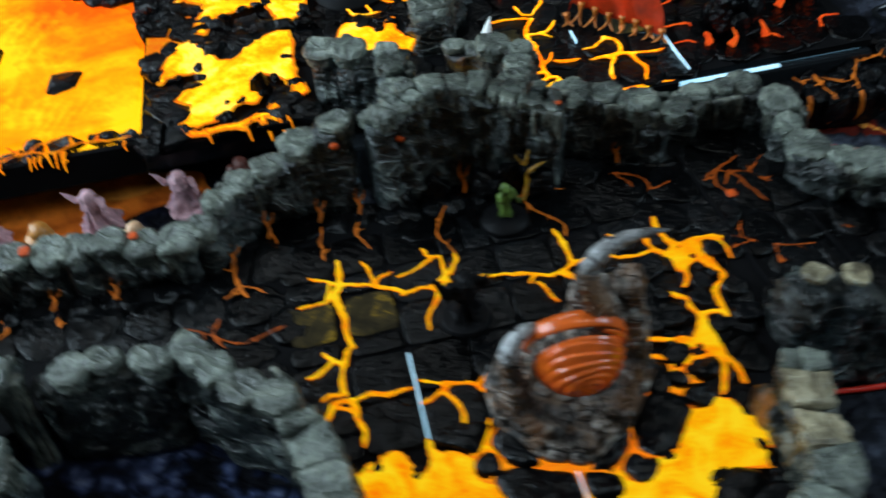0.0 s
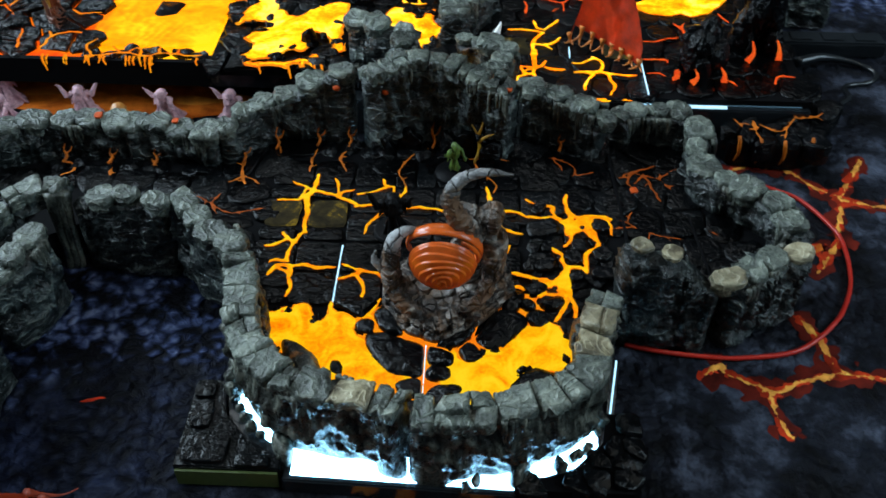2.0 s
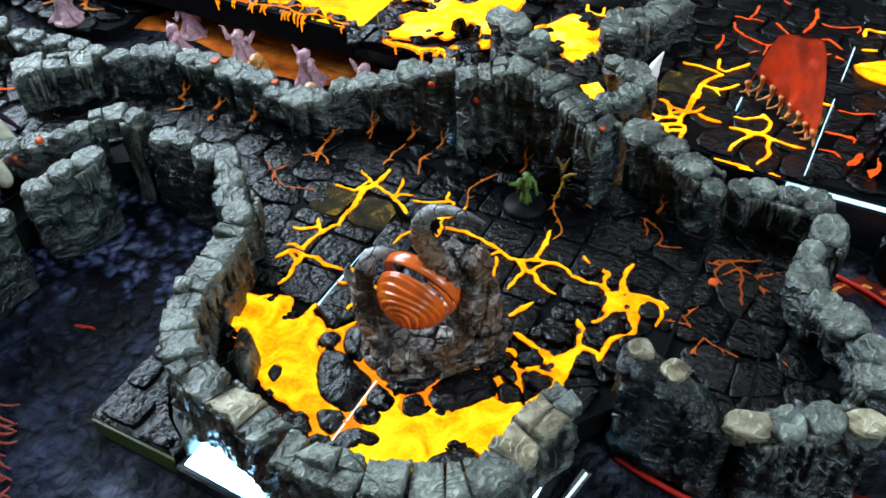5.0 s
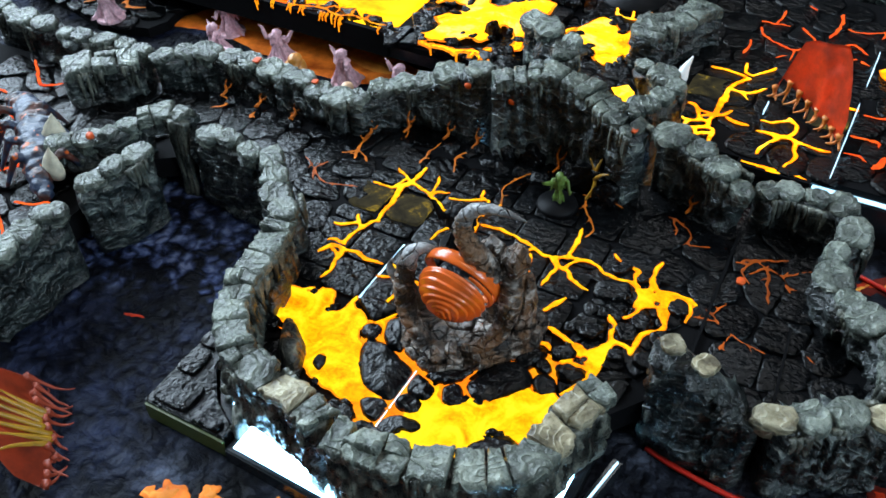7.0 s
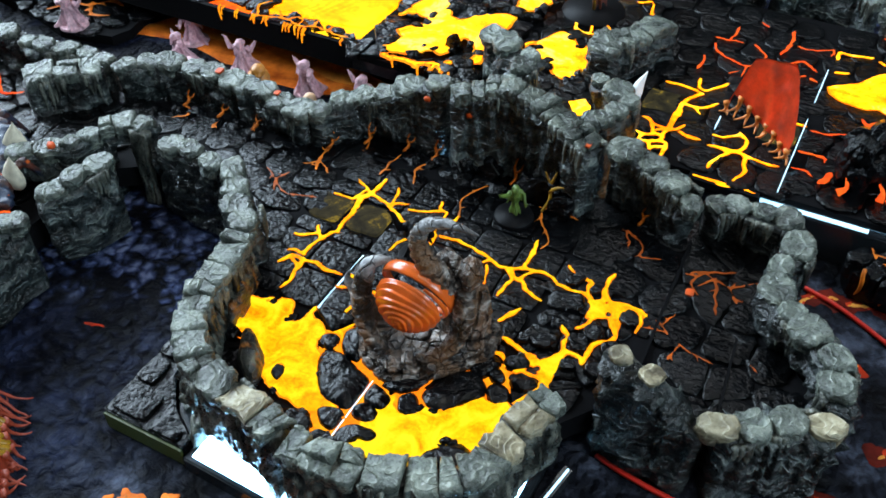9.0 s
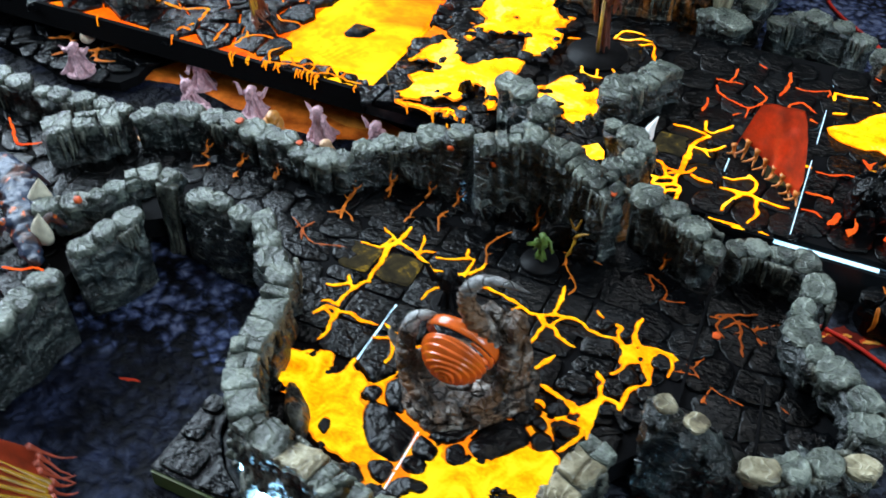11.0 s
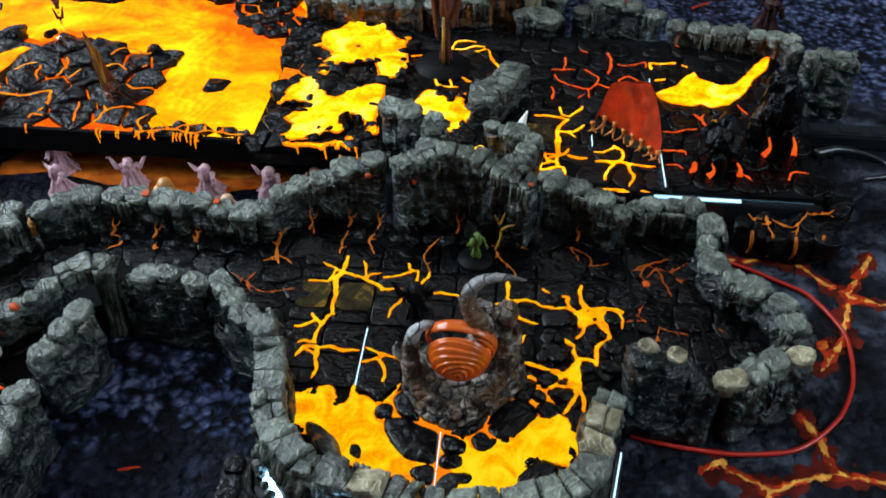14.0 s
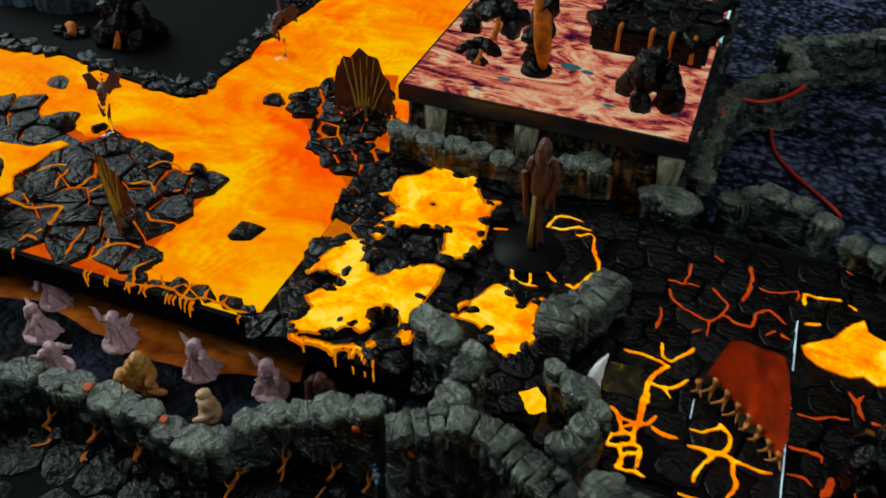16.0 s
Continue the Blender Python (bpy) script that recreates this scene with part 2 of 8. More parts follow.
def spline(points, step, closed=False):
    """A smooth line through the points, with a vertex about every step; points may carry heights."""
    pts = [Vector(p) if len(p) == 3 else Vector((*p, 0)) for p in points]
    n, out = len(pts), []
    for i in range(n if closed else n - 1):
        p1, p2 = pts[i], pts[(i + 1) % n]
        p0 = pts[i - 1] if closed or i else p1 * 2 - p2
        p3 = pts[(i + 2) % n] if closed or i + 2 < n else p2 * 2 - p1
        k = max(1, round((p2 - p1).length / step))
        for j in range(k):
            t = j / k
            out.append(0.5 * (2 * p1 + (p2 - p0) * t + (2 * p0 - 5 * p1 + 4 * p2 - p3) * t * t + (3 * p1 - p0 - 3 * p2 + p3) * t ** 3))
    if not closed:
        out.append(pts[-1])
    return out


def inside(x, y, poly):
    hit = False
    for (x0, y0), (x1, y1) in zip(poly, poly[1:] + poly[:1]):
        if (y0 > y) != (y1 > y) and x < (x1 - x0) * (y - y0) / (y1 - y0) + x0:
            hit = not hit
    return hit


def stone_mesh(name, rx, ry, rz, seed, mat, square=2.6, rough=0.16, level=3, flat=0.75, cuts=0):
    """A worn stone: a flattened, squarish lump with a fairly flat top."""
    bm = bmesh.new()
    bmesh.ops.create_icosphere(bm, subdivisions=level, radius=1)
    chip = random.Random(seed)
    planes = []
    for _ in range(cuts):
        d = Vector((chip.uniform(-1, 1), chip.uniform(-1, 1), chip.uniform(-0.2, 1))).normalized()
        planes.append((d, chip.uniform(0.62, 0.86)))
    for v in bm.verts:
        x, y, z = v.co
        k = (abs(x) ** square + abs(y) ** square + abs(z) ** square) ** (-1 / square)
        d = 1 + rough * (nz(x + seed * 3.1, y, z, 1.1) + 0.5 * nz(x, y + seed * 1.7, z, 2.7)) + 0.25 * rough * nz(x, y, z + seed, 6.5)
        x, y, z = x * k * d, y * k * d, z * k * d
        if z > flat:
            z = flat + (z - flat) * 0.25 + 0.05 * nz(x + seed, y, 0, 3.0)
        for d, far in planes:
            over = d.x * x + d.y * y + d.z * z - far
            if over > 0:
                x, y, z = x - d.x * over * 0.9, y - d.y * over * 0.9, z - d.z * over * 0.9
        v.co = (x * rx, y * ry, z * rz)
    bmesh.ops.scale(bm, vec=(0.001,) * 3, verts=bm.verts)
    me = bpy.data.meshes.new(name)
    bm.to_mesh(me)
    bm.free()
    me.materials.append(mat)
    me.polygons.foreach_set("use_smooth", [True] * len(me.polygons))
    return me


def flat_stone(name, seed, mat, square=3.0, jag=0.3):
    """A flat-topped worn stone of unit size: uneven outline, chamfered rim, slightly hollowed top."""
    k, rings = 34, ((0.3, 0.86), (0.62, 0.9), (0.82, 0.92), (0.92, 0.78), (0.99, 0.42), (1.0, 0.05), (0.88, -0.2), (0.93, -0.55), (0.8, -1.2))
    pick = random.Random(seed)
    sway = [pick.uniform(-1, 1) for _ in range(6)]
    verts, faces = [(0, 0, 0.84 + 0.1 * sway[0])], []
    for r, z in rings:
        for i in range(k):
            a = 2 * math.pi * i / k
            c, q = math.cos(a), math.sin(a)
            e = (abs(c) ** square + abs(q) ** square) ** (-1 / square)
            e *= 1 + jag * (0.5 * nz(c * 1.5 + seed, q * 1.5, 0.3 * seed, 1.0) + 0.3 * nz(c * 3, q * 3 + seed, z * 0.6, 1.3))
            x, y = c * e * r, q * e * r
            lift = 0.16 * (sway[1] * x + sway[2] * y) + 0.16 * nz(x * 2 + seed, y * 2, seed, 1.1) + 0.12 * abs(nz(x * 5, y * 5, seed, 1.2))
            verts.append((x, y, z + lift))
    for i in range(k):
        j = (i + 1) % k
        faces.append((0, 1 + i, 1 + j))
        for q in range(len(rings) - 1):
            faces.append((1 + q * k + i, 1 + (q + 1) * k + i, 1 + (q + 1) * k + j, 1 + q * k + j))
    me = bpy.data.meshes.new(name)
    me.from_pydata(verts, [], faces)
    me.materials.append(mat)
    me.polygons.foreach_set("use_smooth", [True] * len(me.polygons))
    me.update()
    return me


CAPS = [flat_stone("cap_stone", 10 + i, CAP, 2.3, 0.4) for i in range(12)]
CAPS_TAN = [flat_stone("cap_stone", 40 + i, CAP_TAN, 2.6, 0.35) for i in range(4)]
SMOOTH = [flat_stone("lava_stone", 200 + i, LUMP, 2.8, 0.4) for i in range(8)]
RUBBLE = [stone_mesh("lava_stone", 1000, 1000, 1000, 90 + i, COBBLE, 3.6, 0.42, 4, 0.7, 11) for i in range(10)]


def outline_stone(outline, z, high, mat, parent, seed, name="lava_stone"):
    """A glossy lump of lava rock of the given outline: rounded shoulders, and a low knobbly top."""
    shape = [Vector(p) for p in outline]
    for _ in range(2):
        shape = [a + (b - a) * f for a, b in zip(shape, shape[1:] + shape[:1]) for f in (0.22, 0.78)]
    k, mid = len(shape), sum(shape, Vector((0, 0))) / len(shape)
    verts, faces = [(mid.x, mid.y, z + high)], []
    for r, up in ((0.22, 1.0), (0.45, 1.0), (0.66, 0.95), (0.82, 0.84), (0.93, 0.62), (1.0, 0.25), (1.02, -0.6)):
        for p in shape:
            q = mid + (p - mid) * r
            knob = (1.5 * nz(q.x, q.y, seed, 0.13) + 1.2 * abs(nz(q.x, q.y, seed + 5, 0.24))) * min(1, 2.4 * (1.02 - r))
            verts.append((q.x + 0.5 * nz(q.x, q.y, seed, 0.35), q.y + 0.5 * nz(q.y, q.x, seed, 0.35), z + high * up + knob))
    for i in range(k):
        j = (i + 1) % k
        faces.append((0, 1 + i, 1 + j))
        for q in range(6):
            faces.append((1 + q * k + i, 1 + (q + 1) * k + i, 1 + (q + 1) * k + j, 1 + q * k + j))
    mesh_object(name, verts, faces, mat, parent)


def put_stone(kind, parent, at, size, turn=0.0, lean=(0, 0)):
    ob = new(kind.name.split(".")[0], kind)
    ob.parent = parent
    ob.matrix_local = pose(at[0] * 0.001, at[1] * 0.001, at[2] * 0.001, lean[0], lean[1], turn) @ Matrix.Diagonal((*[0.001 * s for s in size], 1))
    return ob


def crown_stone(parent, line, lo, hi, rnd, mat):
    """One flat stone of a wall's crown, cut to follow the wall between the offsets lo and hi."""
    if len(line) < 3:
        return
    edge = []
    sk0, sk1 = rnd.uniform(-3.2, 3.2), rnd.uniform(-3.2, 3.2)
    for off, order in ((lo, 1), (hi, -1)):
        seq = []
        for i, p in enumerate(line):
            a, b = line[max(0, i - 1)], line[min(len(line) - 1, i + 1)]
            d = Vector((b.x - a.x, b.y - a.y, 0)).normalized()
            f = i / (len(line) - 1)
            slide = (sk0 * (1 - f) + sk1 * f) * (1 if off == hi else -1) * 0.6 + (1.1 if f < 0.5 else -1.1) * abs(2 * f - 1)
            bulge = 1 + 0.22 * nz(p.x, p.y, off, 0.16) + 0.12 * nz(p.x, p.y, off, 0.5)
            seq.append(Vector((p.x + d.x * slide - d.y * off * bulge, p.y + d.y * slide + d.x * off * bulge, p.z)))
        edge += seq[::order]
    mid = sum(edge, Vector()) / len(edge)
    k, lift, tx, ty = len(edge), rnd.uniform(-2.4, 1.4), rnd.uniform(-0.17, 0.17), rnd.uniform(-0.17, 0.17)
    verts, faces = [(mid.x, mid.y, mid.z + lift + 0.3)], []
    for r, drop in ((0.4, 0.3), (0.74, 0.25), (0.9, 0.0), (0.97, -0.8), (1.0, -2.4), (0.96, -5.2), (0.9, -7.4)):
        for e in edge:
            x, y = mid.x + (e.x - mid.x) * r, mid.y + (e.y - mid.y) * r
            rough = 1.0 * nz(x, y, mid.z, 0.16) + 0.6 * nz(x, y, lift, 0.45)
            verts.append((x + 0.5 * nz(x, y, drop, 0.5), y + 0.5 * nz(y, x, drop, 0.5), mid.z + (e.z - mid.z) * 0.7 + lift + drop + rough + tx * (x - mid.x) + ty * (y - mid.y)))
    for i in range(k):
        j = (i + 1) % k
        faces.append((0, 1 + i, 1 + j))
        for q in range(6):
            faces.append((1 + q * k + i, 1 + (q + 1) * k + i, 1 + (q + 1) * k + j, 1 + q * k + j))
    mesh_object("cap_stone", verts, faces, mat, parent)


def rock_wall(path, base, thick, seed, label, caps="round", cap=8.0, mat=None, group="cavern wall pieces", category="cavern wall", layers=1.0, tan=(), flutes=1.0, undercut=0.0):
    """A cast cavern wall piece along path (x, y, top): layered rock flanks, and cap stones on its crown."""
    wall = thing("cavern_wall", label, category, group)
    line = spline(path, 1.4)
    n, ring, verts, faces = 20, 0, [], []
    for i, p in enumerate(line):
        a, b = line[max(0, i - 1)], line[min(len(line) - 1, i + 1)]
        d = Vector((b.x - a.x, b.y - a.y, 0)).normalized()
        side = Vector((-d.y, d.x, 0))
        end = min(i, len(line) - 1 - i)
        squeeze = 0.55 + 0.45 * min(1, end / 2)
        top = p.z - 5.2 + 1.5 * nz(p.x, p.y, seed, 0.08)
        row = []
        for s, zs in ((1, range(n)), (0.45, (n,)), (0.0, (n + 1,)), (-0.45, (n,)), (-1, range(n - 1, -1, -1))):
            for k in zs:
                f = min(1, k / (n - 1))
                z = base + (top - base) * f + (0.8 if k > n - 1 else 0)
                w = thick * 0.5 * (1.12 - 0.2 * f) - undercut * max(0, 1 - f * 3.2)
                x0, y0 = p.x + side.x * w * s, p.y + side.y * w * s
                big = nz(x0, y0, z * 1.2, 0.075)
                ledge = 1 - abs(2 * nz(x0 * 0.45, y0 * 0.45, z * 1.3, 0.13))
                drip = 1 - abs(2 * nz(x0 * 1.5, y0 * 1.5, z * 0.12 + seed, 0.13))
                out = 4.2 * big + layers * 2.3 * ledge * ledge + flutes * 2.3 * drip * drip * min(1, f * 1.6) + 0.7 * nz(x0, y0, z, 0.35) - 2.2
                if f < 0.06 or abs(s) < 1:
                    out *= 0.35
                o = (w + out) * s * squeeze if abs(s) == 1 else w * s * squeeze
                row.append((p.x + side.x * o + d.x * 0.4 * out, p.y + side.y * o + d.y * 0.4 * out, z + (0.9 * nz(x0, y0, 7, 0.3) if k >= n - 1 else 0)))
        if not ring:
            ring = len(row)
        verts += row
    for i in range(len(line) - 1):
        for k in range(ring - 1):
            q = i * ring + k
            faces.append((q, q + 1, q + 1 + ring, q + ring))
    faces += [tuple(range(ring - 1, -1, -1)), tuple(range((len(line) - 1) * ring, len(line) * ring))]
    mesh_object("rock_face", verts, faces, mat or ROCK, wall)
    rnd = random.Random(seed)
    curtain = random.Random(seed + 500)
    for i in range(6, len(line) - 8, 12):
        p, d = line[i], (line[i + 1] - line[i - 1]).normalized()
        side = Vector((-d.y, d.x, 0)).normalized()
        for s in (-1, 1):
            if curtain.random() > 0.34 * flutes or p.z - base < 20:
                continue
            for k in range(curtain.randint(3, 6)):
                a = p + d * (k * 2.5 + curtain.uniform(-0.6, 0.6)) + side * s * (thick * 0.5 - 0.6 + curtain.uniform(-0.5, 0.8))
                drop = min(p.z - base - 12, curtain.uniform(7, 22))
                b, c = a + side * s * 1.2, a + side * s * curtain.uniform(0.6, 2.0) + d * curtain.uniform(-1, 1)
                tube("flow_stone", [(a.x, a.y, p.z - 3.2), (b.x, b.y, p.z - 4 - drop * 0.4), (c.x, c.y, p.z - 4 - drop)], [2.0, curtain.uniform(1.2, 1.9), 0.4], FLOW, wall, "", 6, 2.6)
    if caps:
        run, nxt, idx = 0.0, (0.1 if caps == "block" else cap * 0.55), 0
        for i in range(1, len(line)):
            seg = line[i] - line[i - 1]
            run += Vector((seg.x, seg.y, 0)).length
            if run >= nxt:
                p, turn = line[i], math.degrees(math.atan2(seg.y, seg.x))
                if caps == "block":
                    j = i
                    goal = cap * rnd.uniform(0.8, 2.2)
                    far = 0.0
                    while j < len(line) - 1 and far < goal:
                        far += (line[j + 1] - line[j]).length
                        j += 1
                    rows = [(-1, 1)] if rnd.random() < 0.6 else [(-1, rnd.uniform(-0.3, 0.3)), (None, 1)]
                    for lo, hi in rows:
                        lo = rows[0][1] if lo is None else lo
                        crown_stone(wall, line[i - 1:j + 1], thick * 0.56 * lo, thick * 0.56 * hi, rnd, CAP_TAN if idx in tan else CAP)
                    nxt += far
                else:
                    r = cap * rnd.uniform(0.85, 1.3)
                    off = rnd.uniform(-0.14, 0.14) * thick
                    put_stone(rnd.choice(CAPS_TAN if idx in tan else CAPS), wall, (p.x - math.sin(math.radians(turn)) * off, p.y + math.cos(math.radians(turn)) * off, p.z - 4.2 + rnd.uniform(-1.8, 0.8)),
                              (r, r * rnd.uniform(0.74, 0.98), 5.0), turn + rnd.uniform(-40, 40), (rnd.uniform(-8, 8), rnd.uniform(-8, 8)))
                    nxt += r * rnd.uniform(1.6, 1.95)
                idx += 1
    return wall


def vnoise(x, y, s, seed):
    """Smooth noise from -1 to 1 over arrays of millimetres, s waves a millimetre."""
    table = np.random.RandomState(seed).uniform(-1, 1, (64, 64))
    u, w = x * s + 1000.0, y * s + 1000.0
    i, j = np.floor(u).astype(int), np.floor(w).astype(int)
    fu, fw = u - i, w - j
    fu, fw = fu * fu * (3 - 2 * fu), fw * fw * (3 - 2 * fw)
    at = lambda a, b: table[a % 64, b % 64]
    return (at(i, j) * (1 - fu) + at(i + 1, j) * fu) * (1 - fw) + (at(i, j + 1) * (1 - fu) + at(i + 1, j + 1) * fu) * fw


def to_segment(gx, gy, a, b):
    """Distance of grid spots to the segment from a to b, and the share along it."""
    dx, dy = b[0] - a[0], b[1] - a[1]
    t = np.clip(((gx - a[0]) * dx + (gy - a[1]) * dy) / max(1e-9, dx * dx + dy * dy), 0, 1)
    return np.hypot(gx - a[0] - dx * t, gy - a[1] - dy * t), t


def sheet_mesh(name, f, xs, ys, z, dome, mat, parent):
    """Meshes the part of a plane where the field f is negative: a thin sheet with a rounded rim."""
    nx, ny = len(xs), len(ys)
    ins = f < 0
    verts, faces, corner, edge = [], [], {}, {}

    def height(v):
        return z + dome * min(1.0, max(0.0, -v) / 1.4) - 0.25

    def spot(i, j):
        if (i, j) not in corner:
            corner[i, j] = len(verts)
            verts.append((xs[i], ys[j], height(f[i, j])))
        return corner[i, j]

    def crossing(i, j, k, l):
        key = (i, j, k, l) if (i, j) < (k, l) else (k, l, i, j)
        if key not in edge:
            i, j, k, l = key
            t = f[i, j] / (f[i, j] - f[k, l])
            edge[key] = len(verts)
            verts.append((xs[i] + (xs[k] - xs[i]) * t, ys[j] + (ys[l] - ys[j]) * t, z - 0.25))
        return edge[key]

    some = ins[:-1, :-1] | ins[1:, :-1] | ins[:-1, 1:] | ins[1:, 1:]
    for i, j in np.argwhere(some):
        ring = ((i, j), (i + 1, j), (i + 1, j + 1), (i, j + 1))
        face = []
        for a, b in zip(ring, ring[1:] + ring[:1]):
            if ins[a]:
                face.append(spot(*a))
            if ins[a] != ins[b]:
                face.append(crossing(*a, *b))
        if len(face) > 2:
            faces.append(face)
    return mesh_object(name, verts, faces, mat, parent)


def lava_net(name, strokes, z, mat, parent, label="", pools=(), holes=(), rim=None, step=0.7, rough=0.3, dome=0.5, melt=0.55, grain=1.0, edge=0.75, taper_ends=True):
    """Lava run together into one flat sheet: strokes (width, line), pools (outlines) and round holes where rock shows."""
    every = [p for _, l in strokes for p in l] + [p for q in pools for p in q]
    pad = 6 + max([w for w, _ in strokes] + [0])
    xs = np.arange(min(p[0] for p in every) - pad, max(p[0] for p in every) + pad, step)
    ys = np.arange(min(p[1] for p in every) - pad, max(p[1] for p in every) + pad, step)
    gx, gy = np.meshgrid(xs, ys, indexing="ij")
    jx = gx + 0.8 / grain * vnoise(gx, gy, 0.2 * grain, 3) + 0.3 / grain * vnoise(gx, gy, 0.55 * grain, 4)
    jy = gy + 0.8 / grain * vnoise(gx, gy, 0.2 * grain, 5) + 0.3 / grain * vnoise(gx, gy, 0.55 * grain, 6)
    thick = 1 + rough * (vnoise(gx, gy, 0.3 * grain, 7) + 0.6 * vnoise(gx, gy, 0.8 * grain, 8))
    total = np.zeros_like(gx)
    for n, (w, line) in enumerate(strokes):
        pts = spline(line, 2.2 * step)
        others = [p for m, (_, l) in enumerate(strokes) if m != n for p in l] + [p for q in pools for p in q]
        loose = [e for e in (line[0], line[-1]) if all(math.dist(e[:2], p[:2]) > 4.5 for p in others)]
        near = np.full_like(gx, 99.0)
        for k, (a, b) in enumerate(zip(pts, pts[1:])):
            reach = w + 5
            i0, i1 = np.searchsorted(xs, (min(a.x, b.x) - reach, max(a.x, b.x) + reach))
            j0, j1 = np.searchsorted(ys, (min(a.y, b.y) - reach, max(a.y, b.y) + reach))
            win = (slice(i0, i1), slice(j0, j1))
            d, _ = to_segment(jx[win], jy[win], a, b)
            taper = min([1.0] + [0.42 + math.dist(e[:2], (b.x, b.y)) / 5.5 for e in loose]) if taper_ends else 1.0
            near[win] = np.minimum(near[win], d - 0.42 * w * taper * thick[win])
        total += np.exp(-np.clip(near, -30, 30) / melt) * (near < 90)
    for shape in pools:
        i0, i1 = np.searchsorted(xs, (min(p[0] for p in shape) - 5, max(p[0] for p in shape) + 5))
        j0, j1 = np.searchsorted(ys, (min(p[1] for p in shape) - 5, max(p[1] for p in shape) + 5))
        win = (slice(i0, i1), slice(j0, j1))
        px, py = jx[win], jy[win]
        d, odd = np.full(px.shape, 99.0), np.zeros(px.shape, bool)
        for a, b in zip(shape, shape[1:] + shape[:1]):
            d = np.minimum(d, to_segment(px, py, a, b)[0])
            if a[1] != b[1]:
                odd ^= ((a[1] > py) != (b[1] > py)) & (px < (b[0] - a[0]) * (py - a[1]) / (b[1] - a[1]) + a[0])
        total[win] += np.exp(-np.clip(np.where(odd, -d, d), -30, 30) / melt)
    field = -melt * np.log(total + 1e-12)
    for x, y, r in holes:
        field = np.maximum(field, r * (1 + 0.25 * vnoise(gx, gy, 0.4, 9)) - np.hypot(gx - x, gy - y))
    ob = sheet_mesh(name, field, xs, ys, z, dome, mat, parent)
    if rim:
        sheet_mesh("lava_rim", field - edge, xs, ys, z - 0.4, 0.15, rim, ob)
    return tagged(ob, label)


def ribbon(name, lines, z, width, mat, parent, label="", wobble=0.3, fray=0.8, grain=1.0, twigs=True):
    """Painted or printed cracks: ragged, branching bands."""
    lines = [list(l) for l in lines]
    grow = random.Random(int(lines[0][0][0] * 7 + lines[0][0][1] * 3))
    strokes = [(width * 0.62, l) for l in lines]
    for line in lines if twigs else ():
        pts = spline(line, 1.0)
        i = grow.randint(4, 9)
        while i < len(pts) - 3:
            d = (pts[i + 1] - pts[i - 1]).normalized()
            turn, far = grow.choice((-1, 1)) * grow.uniform(0.7, 1.4), grow.uniform(3, 7)
            e = Vector((d.x * math.cos(turn) - d.y * math.sin(turn), d.x * math.sin(turn) + d.y * math.cos(turn), 0))
            p = pts[i]
            strokes.append((width * 0.4, [(p.x, p.y), (p.x + e.x * far, p.y + e.y * far)]))
            i += grow.randint(10, 20)
    return lava_net(name, strokes, z, mat, parent, label, step=max(0.7, width * 0.12), rough=wobble, grain=grain, melt=max(0.6, width * 0.14))


def pool(name, outline, z, mat, parent, label="", ragged=2.6, step=1.3):
    """A sheet of paint or lava with a ragged rim."""
    smooth = [(p.x, p.y) for p in spline(outline, 6 * step, True)]
    return lava_net(name, [], z, mat, parent, label, [smooth], step=step, grain=1.0 / ragged)


def slab(cx, cy, sx, sy, z, seed, mat, parent, thick=4.0, turn=0.0, name="slab", round_=0.03):
    """A worn paving slab: rounded irregular outline, uneven top, soft edges."""
    k, rings = 20, ((0.0, 0.0), (0.5, 0.0), (0.945, 0.0), (0.985, -0.1), (1.0, -0.4), (1.0, -thick))
    verts, faces = [(cx, cy, z + 0.4 * nz(cx, cy, seed, 0.2))], []
    ct, st = math.cos(turn), math.sin(turn)
    for r, drop in rings[1:]:
        for i in range(k):
            a = 2 * math.pi * (i + 0.5) / k
            c, s = math.cos(a), math.sin(a)
            e = (abs(c) ** 7 + abs(s) ** 7) ** (-1 / 7)
            e *= 1 - round_ * 0.5 * (nz(c * 2 + seed, s * 2, seed * 0.37, 0.9) + 0.6)
            x, y = c * e * sx * 0.5 * r, s * e * sy * 0.5 * r
            x, y = cx + x * ct - y * st, cy + x * st + y * ct
            verts.append((x, y, z + drop + (0.55 * nz(x, y, seed, 0.14) + 0.3 * nz(x, y, seed, 0.45) if drop > -1 else 0)))
    for i in range(k):
        faces.append((0, 1 + i, 1 + (i + 1) % k))
        for q in range(len(rings) - 2):
            a, b = 1 + q * k + i, 1 + q * k + (i + 1) % k
            faces.append((a, a + k, b + k, b))
    return mesh_object(name, verts, faces, mat, parent)


